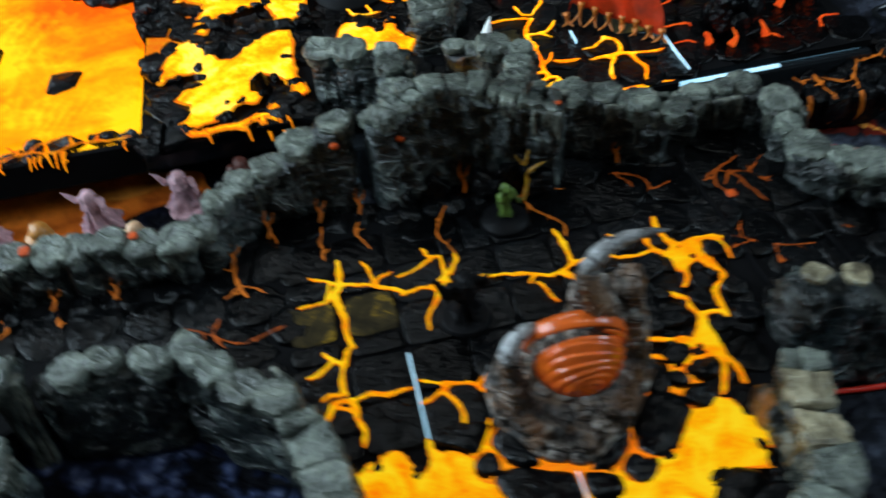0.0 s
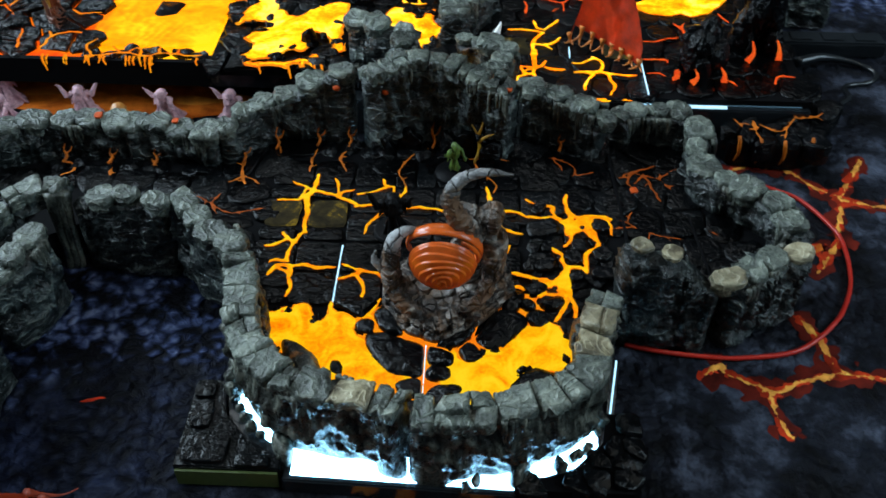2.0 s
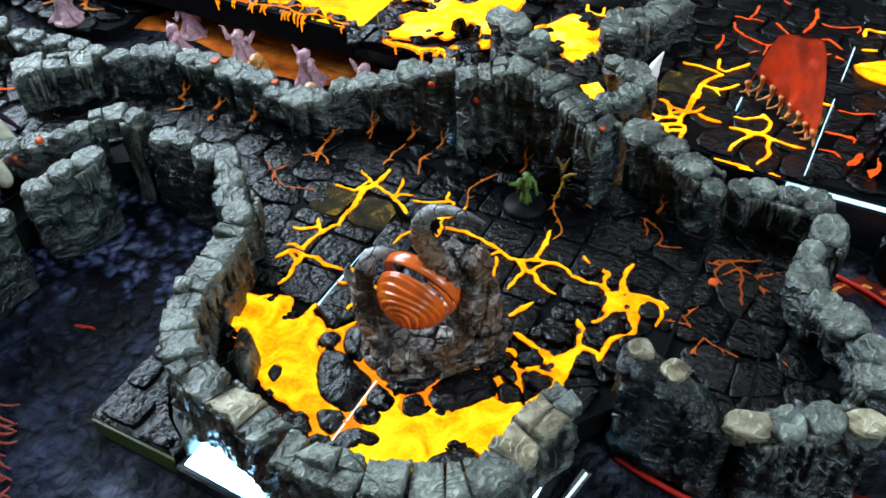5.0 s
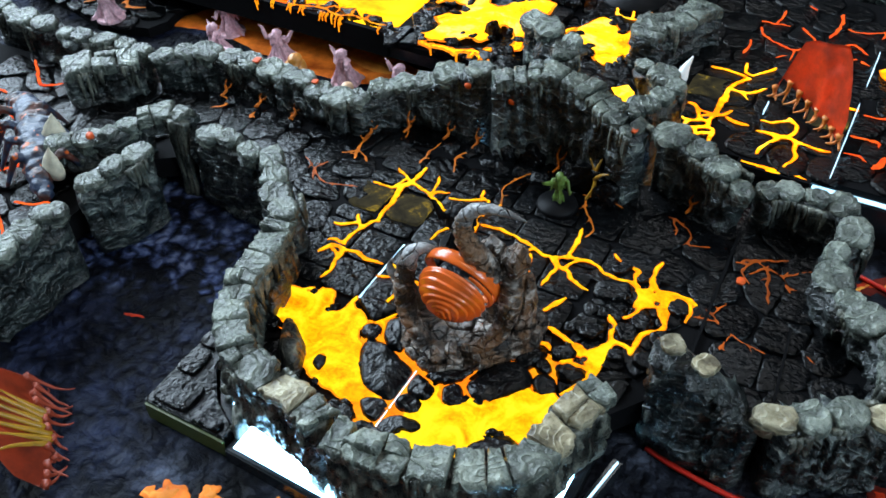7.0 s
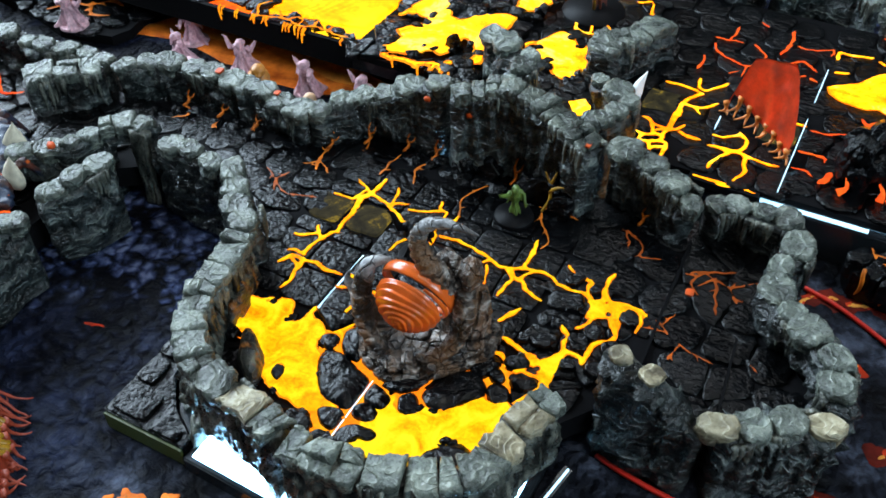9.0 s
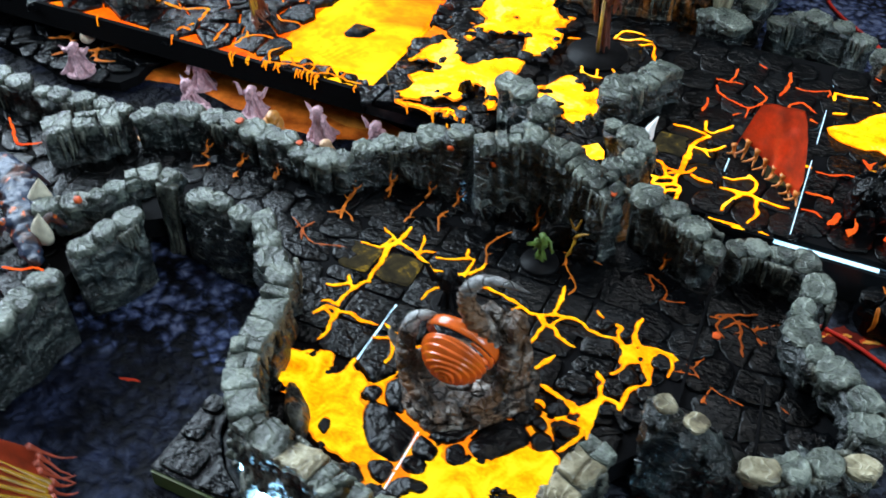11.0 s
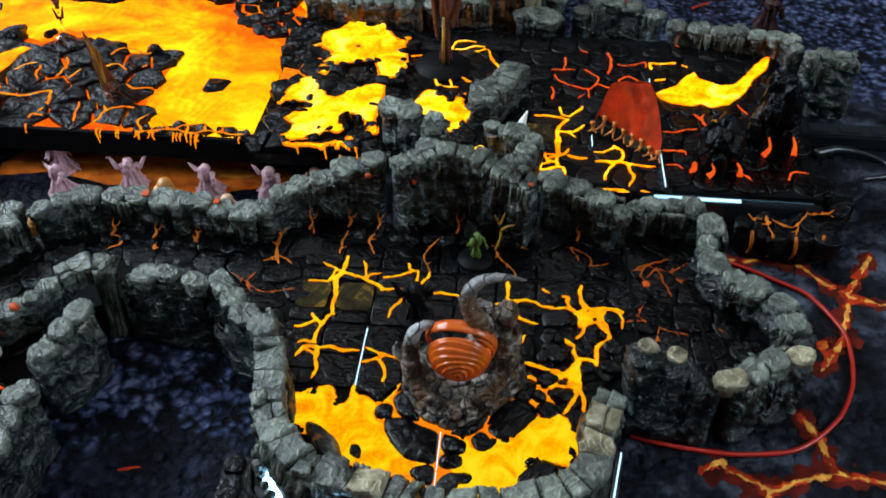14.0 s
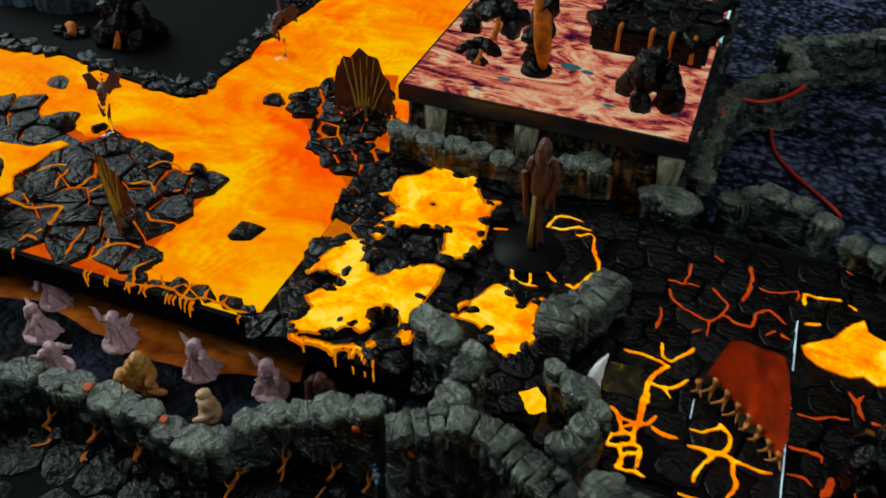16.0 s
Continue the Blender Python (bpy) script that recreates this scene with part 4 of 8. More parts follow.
RIGHT_POOL = [(92, -96), (97, -92), (102, -90), (101, -86), (95, -86), (94, -81), (96, -76), (98, -64), (100, -60), (102, -67), (106, -70), (110, -69), (113, -65), (115, -61), (120, -60), (126, -57), (132, -52), (135, -47), (136, -41), (142, -44), (145, -43), (148, -38), (155, -42), (159, -50),
              (165, -52), (168, -49), (170, -54), (167, -61), (165, -67), (158, -67), (160, -72), (158, -75), (153, -74), (146, -72), (139, -74), (133, -77), (136, -80), (134, -85), (132, -90), (126, -94), (118, -97), (109, -100), (99, -100)]
SPLAT = [(160, 46), (164, 45), (167, 48), (168, 53), (171, 50), (177, 49), (182, 49), (179, 41), (182, 36), (182, 29), (178, 31), (175, 36), (171, 35), (168, 33), (164, 32), (164, 38)]
SPLAT_LOW = [(148, -8), (154, -7), (160, 0), (163, 4), (164, -3), (165, -10), (163, -17), (159, -18), (155, -15), (151, -11)]
NET_A = [(2.2, [(9, 84), (8, 76), (8, 68)]), (1.4, [(-7, 76), (2, 71), (8, 68)]), (1.7, [(7, 66), (-1, 59), (-13, 58)]), (1.3, [(0, 61), (3, 70)]), (3.0, [(8, 67), (4, 61), (7, 49), (6, 38), (8, 29)]), (2.1, [(8, 68), (17, 65), (25, 62), (30, 59), (35, 56)]),
         (1.6, [(24, 63), (23, 70), (20, 81)]), (1.6, [(24, 65), (28, 68), (33, 70)])]
NET_B = [(1.7, [(35, 54), (43, 55), (49, 55), (56, 58)]), (1.5, [(36, 66), (44, 68), (51, 72), (54, 74)]), (1.6, [(50, 81), (53, 75), (58, 74)]), (1.9, [(58, 74), (58, 64), (57, 58)]), (2.2, [(57, 58), (61, 53), (62, 46), (63, 40)]),
         (1.7, [(50, 55), (52, 50), (48, 43), (45, 37), (44, 29)]), (1.5, [(57, 57), (52, 50), (57, 49), (62, 46)])]
NET_C = [(1.8, [(-5, 28), (-2, 23), (2, 18)]), (2.0, [(6, 27), (3, 20), (2, 13), (1, 4)]), (1.6, [(-14, 15), (-8, 17), (-2, 21)]), (2.0, [(-9, 2), (-3, 3), (2, 3)]), (2.3, [(-8, -9), (-5, -3), (-2, -1), (4, -1), (13, 0), (19, -2), (30, -2)]),
         (1.5, [(-4, -3), (0, -5), (5, -7)]), (2.2, [(4, -1), (5, -7), (6, -15), (7, -19), (5, -25)])]
NET_D = [(2.0, [(34, 1), (40, -2), (45, -3), (53, -5), (58, -7), (62, -2)]), (1.8, [(33, -11), (39, -9), (43, -6), (45, -3)]), (1.8, [(43, -7), (47, -14), (48, -21), (48, -28)]), (1.8, [(58, -7), (59, -11)]), (1.9, [(33, -40), (32, -34), (32, -29)]),
         (1.7, [(58, -26), (56, -32), (53, -38)]), (1.9, [(53, -38), (59, -46), (63, -49)]), (1.6, [(47, -41), (53, -38)]), (1.5, [(60, 61), (65, 68), (66, 74)])]
NET_E = [(2.0, [(64, 53), (73, 54), (82, 54), (90, 52), (98, 49), (105, 47), (112, 47)]), (1.3, [(96, 44), (99, 49)]), (1.7, [(99, 43), (101, 38), (104, 29)]), (1.9, [(112, 47), (116, 50), (120, 52), (125, 52), (131, 53), (137, 51), (141, 48)]), (2.0, [(118, 52), (118, 57), (118, 65), (116, 76)]),
         (2.0, [(112, 47), (116, 40), (115, 33), (115, 24)]), (2.0, [(113, 45), (118, 42), (122, 41), (127, 36), (134, 33), (138, 32)]), (1.5, [(120, 42), (122, 48), (124, 52)])]
NET_F = [(2.3, [(141, 48), (149, 47), (157, 48), (161, 47)]), (1.4, [(141, 64), (145, 61)]), (2.1, [(152, 60), (157, 58), (157, 53), (160, 47)]), (2.3, [(166, 70), (165, 62), (166, 55), (169, 48)]), (2.2, [(176, 49), (183, 50), (189, 50), (192, 48)]), (1.4, [(185, 50), (189, 47), (191, 41), (191, 34)]),
         (2.2, [(180, 34), (182, 28), (181, 22), (176, 18), (174, 13), (174, 7), (174, 1)]), (1.8, [(168, 35), (166, 28), (162, 22)])]
NET_G = [(2.0, [(155, 21), (160, 14), (161, 8), (163, 3)]), (1.7, [(163, 4), (168, 4), (174, 2)]), (2.2, [(125, -1), (131, -2), (139, -4), (145, -6), (150, -7)]), (1.9, [(123, 7), (126, 13), (130, 21)]), (1.8, [(129, -14), (134, -13), (138, -15)]),
         (1.6, [(139, -20), (144, -18), (150, -18), (155, -19), (161, -17)]), (1.8, [(151, -9), (149, -16), (146, -20)]), (1.8, [(154, -38), (158, -31), (162, -18)]), (1.7, [(166, -35), (165, -26), (163, -16)])]
NET_H = [(2.3, [(116, -61), (110, -55), (111, -46), (116, -37)]), (1.7, [(83, -57), (88, -59), (94, -61), (98, -63), (102, -59)]), (1.4, [(73, -57), (77, -58), (81, -55)]), (1.5, [(60, -83), (74, -84), (86, -82)]), (1.5, [(83, -86), (91, -85), (96, -85)]), (1.8, [(137, -42), (134, -36)]),
         (1.5, [(54, -43), (57, -48), (60, -51)]), (1.8, [(51, -55), (55, -51), (58, -49)])]
lava_net("lava_crack", NET_A + NET_B + NET_C + NET_D, F + 1.0, LAVA, floor_a, "glowing yellow crack", rim=EMBER, edge=0.3)
lava_net("lava_crack", NET_E, F + 1.0, LAVA, floor_a, "glowing yellow crack", rim=EMBER, edge=0.3)
lava_net("lava_splash", NET_F + NET_G, F + 1.3, LAVA, floor_a, "splash of glowing yellow lava", [SPLAT, SPLAT_LOW], [(170, 47, 1.0), (174, 39, 1.8), (155, -13, 2.0)], EMBER, edge=0.5)
lava_net("lava_crack", NET_H, F + 1.3, EMBER, floor_a, "glowing orange crack")
for shape, gaps in ((LEFT_POOL, [(6, -38, 1.2), (39, -73, 2.0)]), (RIGHT_POOL, [])):
    lava_net("lava_pool", [], F + 1.4, LAVA, floor_a, "glowing yellow lava pool", [shape], gaps, EMBER, dome=0.4, edge=0.9)
# Glowing bed added below the rocks so their gaps look orange.
prism([(44, -42), (62, -28), (72, -44), (90, -56), (112, -50), (126, -26), (146, -12), (150, -34), (136, -44), (118, -60), (98, -72), (90, -92), (82, -106), (74, -98), (58, -72)], F - 1.5, F - 0.2, EMBER, "lava_bed", floor_a, "orange glow under the rocks")
ribbon("painted_vein", [[(60, 61), (66, 72), (60, 88), (66, 106), (78, 116)], [(108, 100), (112, 92), (122, 80), (120, 68)], [(104, 104), (112, 106), (132, 104)]], F + 0.9, 1.9, VEIN_PAINT, floor_a, "dull orange painted vein")
ribbon("painted_vein", [[(-37, 72), (-42, 86), (-42, 98)], [(-48, 74), (-38, 80), (-28, 73)], [(-16, 98), (-21, 110), (-24, 122)], [(2, 86), (2, 100), (4, 112)], [(26, 88), (20, 102), (24, 112)], [(-98, 88), (-104, 96)], [(-160, 92), (-150, 84), (-158, 74)], [(-128, 90), (-126, 78)]], F + 0.9, 2.4, VEIN_PAINT, floor_a, "dull orange painted vein")
ribbon("painted_vein", [[(-54, 52), (-40, 44), (-20, 49)], [(-50, 62), (-54, 52), (-48, 42)], [(-66, 60), (-54, 52)], [(148, 104), (160, 108), (172, 100), (174, 91), (186, 94)], [(160, 108), (166, 94)]], F + 0.9, 1.9, VEIN_DULL, floor_a, "rust-coloured painted vein")
ribbon("painted_vein", [[(204, 92), (214, 98), (228, 104)], [(210, 84), (218, 92), (226, 90), (238, 100)], [(218, 92), (222, 76), (226, 66)], [(226, 90), (232, 80)], [(210, 96), (206, 84), (212, 76)]], F + 0.9, 2.5, VEIN_DULL, floor_a, "rust-coloured painted vein")
ribbon("painted_vein", [[(190, 50), (201, 46), (213, 36), (234, 32)], [(201, 46), (206, 58)], [(213, 36), (212, 24)], [(250, 40), (256, 36)], [(190, 38), (204, 42)]], F + 0.9, 1.6, VEIN_DULL, floor_a, "rust-coloured painted vein")

LEFT_FLOOR = [(-420, 70), (-300, 74), (-258, 72), (-250, 30), (-180, 0), (-160, -40), (-160, -118), (-190, -140), (-420, -140)]
floor_b = thing("cavern_floor", "black paved floor tiles with glowing red lava cracks", "floor tile", "cavern floor tiles")
prism(LEFT_FLOOR, 10, F - 1.8, BED, "bed", floor_b)
LEFT_RED = [(2.6, [(-316, 64), (-302, 53), (-285, 42), (-272, 51)]), (2.4, [(-277, 6), (-263, 1), (-255, -7), (-242, -8)]), (2.6, [(-245, -12), (-231, -21), (-224, -29), (-230, -39), (-238, -48)]), (2.4, [(-258, -38), (-249, -47), (-239, -53), (-235, -60)]), (2.0, [(-239, -53), (-233, -44), (-224, -34)]),
            (3.0, [(-229, -65), (-226, -79)]), (3.0, [(-219, -51), (-220, -59), (-220, -73)]), (2.4, [(-198, -59), (-189, -58), (-180, -51), (-170, -52)]), (3.0, [(-212, -73), (-206, -81)])]
LEFT_RED_B = [(2.4, [(-199, -73), (-189, -78), (-181, -84), (-176, -91)]), (1.8, [(-181, -84), (-174, -85)]), (3.0, [(-231, -102), (-224, -100), (-219, -93), (-211, -90)]), (2.6, [(-226, -112), (-216, -114), (-211, -111)]), (2.6, [(-206, -109), (-200, -118)]), (1.8, [(-207, -101), (-203, -107), (-206, -110)]), (2.2, [(-200, -108), (-190, -111)]),
              (2.4, [(-300, -20), (-270, -30)]), (2.4, [(-330, 20), (-300, 24)])]
for net in (LEFT_RED, LEFT_RED_B):
    lava_net("lava_crack", net, F + 1.2, RED_LAVA, floor_b, "glowing red-orange crack")

floor_c = thing("cavern_floor", "black paved tiles with glowing yellow and red cracks on a light pad", "floor tile", "cavern floor tiles")
prism(rect(95.2, 177, 229.8, 410), 30.2, FR - 1.6, BED, "bed", floor_c)
prism(rect(230.5, 177, 345, 410), 30.2, FR - 1.6, BED, "bed", floor_c)
FAR_A = [(2.3, [(132, 267), (141, 267), (151, 266), (159, 262)]), (2.6, [(159, 262), (154, 256), (151, 245), (150, 233), (150, 221), (151, 212)]), (2.4, [(151, 212), (147, 208), (143, 205)]), (2.0, [(152, 281), (154, 271), (160, 268), (167, 277), (172, 284)]),
         (2.0, [(151, 245), (160, 244), (167, 249), (172, 256)]), (2.0, [(160, 244), (164, 237)]), (2.2, [(161, 209), (168, 208), (171, 209)])]
FAR_B = [(2.4, [(152, 211), (146, 211), (140, 212), (135, 217), (131, 217)]), (2.6, [(152, 211), (151, 222), (152, 232), (152, 236)]), (2.0, [(152, 211), (157, 214), (159, 220)]), (2.4, [(140, 211), (143, 203), (149, 202), (150, 208)]),
         (2.2, [(133, 199), (138, 198), (143, 201)]), (2.6, [(138, 198), (137, 191), (143, 192), (150, 196), (150, 202)]), (2.2, [(150, 196), (155, 195), (154, 190), (149, 188), (146, 186), (144, 191)]), (2.2, [(155, 191), (156, 185), (155, 180)]), (2.4, [(146, 186), (147, 181), (146, 177)]), (1.9, [(147, 177), (153, 177), (161, 176)]), (2.2, [(159, 211), (165, 208), (173, 209)])]
FAR_C = [(2.0, [(179, 218), (185, 219), (193, 224), (195, 227)]), (2.4, [(195, 227), (201, 221), (200, 211), (196, 206), (189, 206), (179, 206)]), (2.2, [(196, 206), (191, 199), (186, 189), (186, 182)]), (2.6, [(196, 206), (203, 205), (205, 198), (207, 189), (205, 181), (203, 177)]),
         (2.2, [(203, 204), (211, 204), (220, 203), (225, 204)]), (2.2, [(217, 257), (224, 256), (231, 256)]), (1.8, [(189, 205), (193, 202)])]
FAR_E = [(2.8, [(180, 173), (188, 173), (197, 173), (205, 176)]), (2.0, [(195, 170), (204, 172), (210, 174), (218, 172)]), (2.2, [(205, 176), (212, 173)])]
FAR_D = [(2.2, [(233, 353), (233, 363), (242, 363), (256, 367)]), (2.6, [(235, 334), (244, 337)]), (2.6, [(262, 363), (266, 361)])]
FAR_RED = [(2.3, [(148, 334), (151, 326), (158, 320), (168, 315), (177, 313), (185, 322), (192, 318), (203, 318), (204, 327), (206, 333), (212, 338), (219, 333), (224, 328)]), (2.1, [(175, 346), (182, 338), (186, 331), (183, 321)]), (1.8, [(177, 313), (177, 298)]), (1.8, [(168, 297), (173, 303)]),
           (2.5, [(146, 313), (147, 306), (146, 293)]), (2.0, [(158, 368), (158, 353), (156, 346)]), (2.0, [(146, 343), (156, 344), (166, 345)]), (2.0, [(171, 382), (178, 377)])]
FAR_RED_B = [(2.8, [(197, 380), (198, 364), (198, 354), (195, 340)]), (2.1, [(204, 359), (210, 357), (219, 359), (228, 365), (229, 355)]), (1.9, [(212, 313), (217, 319)]), (1.8, [(221, 317), (228, 314)])]
FAR_RED_C = [(2.1, [(235, 253), (244, 253), (253, 257), (263, 259)]), (2.5, [(263, 281), (267, 275), (269, 266), (271, 262)]), (1.9, [(267, 275), (272, 282)]), (3.4, [(276, 262), (281, 262)]), (2.2, [(232, 226), (239, 226), (248, 226), (250, 221)]), (2.0, [(232, 206), (241, 206), (246, 203)]),
             (5.0, [(255, 212), (254, 204), (251, 198)]), (1.9, [(259, 400), (263, 397)]), (2.4, [(290, 200), (296, 192)]), (2.2, [(322, 196), (328, 206), (340, 206)]), (2.2, [(330, 240), (340, 250)]), (2.2, [(300, 300), (306, 284)])]
FAR_POOL = [(235, 312), (242, 318), (253, 326), (261, 340), (270, 351), (272, 341), (280, 337), (291, 330), (303, 334), (315, 351), (325, 367), (336, 384), (342, 387), (334, 363), (321, 346), (311, 325), (301, 310), (292, 300), (278, 294), (270, 299), (262, 295), (253, 296), (247, 297), (238, 303)]
prism(rect(177, 169, 221, 177), 29.9, FR - 1, BED, "bed", floor_c)
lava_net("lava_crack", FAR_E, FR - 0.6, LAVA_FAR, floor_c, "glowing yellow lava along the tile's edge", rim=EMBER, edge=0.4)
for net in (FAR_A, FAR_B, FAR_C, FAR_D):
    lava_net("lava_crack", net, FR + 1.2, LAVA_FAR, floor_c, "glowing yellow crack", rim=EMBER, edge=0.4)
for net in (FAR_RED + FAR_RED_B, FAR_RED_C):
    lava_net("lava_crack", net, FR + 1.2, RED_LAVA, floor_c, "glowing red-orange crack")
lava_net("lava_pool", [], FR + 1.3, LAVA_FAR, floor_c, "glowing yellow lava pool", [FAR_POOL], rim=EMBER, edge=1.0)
WEB = [(131, 179), (150, 178), (157, 198), (153, 212), (140, 212), (125, 214), (124, 196)]

# More glowing strips in place of light leaking between the far tiles.
for x, y0, y1 in ((230.15, 178, 264), (230.15, 288, 335), (177.6, 228, 241)):
    prism(rect(x - 0.22, y0, x + 0.22, y1), 29.8, FR + 1.4, SEAM, "light_seam", pad2, "thin seam of cold light between tiles")

floor_d = thing("lava_tile", "black rock tiles with glowing yellow lava pools on a light pad", "floor tile", "cavern floor tiles")
prism(rect(-88, 190, 16.5, 424), 36.2, FL - 2, BED, "bed", floor_d)
prism([(17.6, 186), (94.4, 186), (94.4, 420), (17.6, 420)], 30.2, FR + 2, BED, "bed", floor_d)
POOL_B = [(-69, 289), (-58, 294), (-51, 283), (-41, 265), (-33, 262), (-26, 268), (-26, 278), (-15, 282), (-2, 288), (4, 286), (5, 275), (5, 266), (3, 253), (4, 242), (3, 234), (7, 224), (9, 214), (2, 211), (2, 222), (-4, 233), (-10, 239), (-14, 241), (-18, 241), (-20, 232), (-21, 226),
          (-18, 219), (-21, 212), (-28, 215), (-34, 213), (-37, 206), (-44, 202), (-53, 200), (-61, 199), (-63, 203), (-58, 214), (-58, 222), (-66, 229), (-63, 235), (-56, 241), (-51, 248), (-55, 256), (-64, 257), (-73, 256), (-77, 250), (-74, 270), (-69, 282)]
POOL_C = [(-64, 369), (-60, 376), (-50, 383), (-44, 394), (-46, 410), (-45, 419), (-37, 418), (-30, 404), (-24, 396), (-25, 410), (-22, 414), (-15, 406), (-8, 388), (0, 376), (6, 367), (12, 369), (13, 355), (15, 345), (17, 332), (19, 322), (17, 311), (14, 305), (4, 298), (-3, 298), (-1, 307),
          (-9, 328), (-17, 328), (-27, 325), (-38, 321), (-46, 316), (-49, 300), (-55, 305), (-53, 320), (-48, 330), (-50, 340), (-58, 348), (-62, 354)]
POOL_D = [(28, 252), (39, 252), (48, 247), (54, 239), (60, 232), (69, 231), (73, 235), (73, 243), (78, 251), (82, 258), (76, 264), (71, 273), (71, 282), (73, 290), (69, 287), (66, 277), (63, 274), (57, 279), (53, 286), (47, 291), (41, 292), (37, 286), (34, 276), (31, 268), (32, 261)]
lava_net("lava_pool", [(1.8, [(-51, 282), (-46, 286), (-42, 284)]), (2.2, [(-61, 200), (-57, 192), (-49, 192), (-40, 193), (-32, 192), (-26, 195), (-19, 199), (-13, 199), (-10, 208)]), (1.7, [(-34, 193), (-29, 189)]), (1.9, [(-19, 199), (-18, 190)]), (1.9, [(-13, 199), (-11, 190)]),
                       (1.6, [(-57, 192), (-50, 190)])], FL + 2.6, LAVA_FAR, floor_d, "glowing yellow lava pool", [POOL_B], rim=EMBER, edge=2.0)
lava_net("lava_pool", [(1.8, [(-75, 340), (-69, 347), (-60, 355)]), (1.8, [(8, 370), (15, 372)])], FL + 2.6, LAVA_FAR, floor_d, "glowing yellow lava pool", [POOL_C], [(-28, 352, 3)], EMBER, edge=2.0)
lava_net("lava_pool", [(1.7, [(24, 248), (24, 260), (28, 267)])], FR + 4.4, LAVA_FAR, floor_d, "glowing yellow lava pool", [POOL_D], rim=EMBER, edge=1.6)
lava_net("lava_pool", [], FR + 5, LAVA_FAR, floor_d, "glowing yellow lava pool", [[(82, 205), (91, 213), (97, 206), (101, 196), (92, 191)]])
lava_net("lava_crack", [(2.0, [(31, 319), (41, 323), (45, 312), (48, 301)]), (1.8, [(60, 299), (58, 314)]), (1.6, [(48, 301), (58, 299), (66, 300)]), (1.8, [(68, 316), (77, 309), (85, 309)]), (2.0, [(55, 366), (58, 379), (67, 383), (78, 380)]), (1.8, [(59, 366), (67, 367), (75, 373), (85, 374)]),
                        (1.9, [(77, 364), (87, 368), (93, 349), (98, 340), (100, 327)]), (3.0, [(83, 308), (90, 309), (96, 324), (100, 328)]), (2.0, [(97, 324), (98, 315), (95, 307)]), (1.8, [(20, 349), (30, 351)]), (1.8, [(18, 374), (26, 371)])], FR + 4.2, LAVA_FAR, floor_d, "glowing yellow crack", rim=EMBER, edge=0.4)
for x, y, d in ((-28, 187, 6), (-17, 188, 9), (-9, 187, 7), (-4, 188, 10), (-50, 189, 4)):
    tube("lava_drip", [(x, y + 4, FL + 2.4), (x + 1, y + 0.6, FL + 1.2), (x + 2, y - 0.4, FL - d)], [0.9, 0.9, 0.5], EMBER, floor_d, "", 6, 2)

board = thing("lava_river_board", "lava river board glowing yellow and orange between black rocks", "lava board")
prism(rect(-600, 196, 16, 760), 22, 36, PAD_FRAME, "frame", board, bevel=1)
for x, y in ((-560, 330), (-300, 330), (-40, 330), (-560, 740), (-300, 740), (-40, 740)):
    prism(rect(x - 12, y - 12, x + 12, y + 12), 0.2, 22, PAD_FRAME, "foot", board)
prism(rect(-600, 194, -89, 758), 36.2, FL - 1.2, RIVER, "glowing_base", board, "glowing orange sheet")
prism(rect(-600, 193.5, -89, 197.5), 24, FL + 1.0, BED, "rim", board)
# Thin glowing sheets added under the shore rocks to turn the gaps orange.
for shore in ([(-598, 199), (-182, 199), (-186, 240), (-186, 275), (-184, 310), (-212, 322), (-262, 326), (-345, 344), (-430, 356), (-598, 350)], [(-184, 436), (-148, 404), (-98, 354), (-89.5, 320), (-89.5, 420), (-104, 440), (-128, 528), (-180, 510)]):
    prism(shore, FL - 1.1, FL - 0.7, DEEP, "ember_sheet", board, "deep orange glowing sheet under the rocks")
RIVER_LINE = [(-600, 428), (-474, 419), (-443, 427), (-402, 421), (-365, 420), (-329, 419), (-292, 414), (-267, 414), (-262, 438), (-252, 459), (-257, 497), (-263, 545), (-264, 585), (-263, 614), (-262, 756), (-150, 756), (-140, 680), (-131, 618), (-116, 578), (-115, 542), (-123, 527), (-141, 525), (-169, 536), (-190, 533),
              (-187, 493), (-198, 477), (-204, 460), (-196, 439), (-178, 417), (-150, 396), (-128, 368), (-104, 342), (-92, 318), (-90, 286), (-90, 224), (-114, 217), (-143, 217), (-168, 215), (-183, 222), (-185, 247), (-185, 264), (-176, 290), (-184, 318), (-210, 334), (-240, 342), (-278, 344), (-314, 334), (-345, 346), (-420, 366), (-600, 370)]
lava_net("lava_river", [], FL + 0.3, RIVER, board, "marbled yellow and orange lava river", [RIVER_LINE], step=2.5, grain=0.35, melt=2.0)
BANK = [(-598, 436), (-473, 428), (-420, 440), (-369, 428), (-284, 416), (-271, 422), (-271, 460), (-266, 500), (-273, 545), (-264, 617), (-270, 756), (-598, 756)]
prism(BANK, FL - 1, FL + 2, BED, "rock_bank", board, "black rock bank beside the lava")

# ---- cavern walls ----
L_STONE = "grey dry-brushed cast rock wall piece with stacked cap stones"
front = rock_wall([(-17, -24, 62), (-12, -40, 64), (-9, -56, 64), (-6, -72, 64), (0, -86, 64), (10, -99, 64), (20, -108, 64), (34, -113, 64), (50, -115, 64), (66, -118, 64), (78.5, -123, 63)], 13, 15, 3,
          "curved grey rock wall piece with flat cap stones, lit white from beneath", "block", 8.5, tan=(9,), undercut=4.2, mat=FLOW)
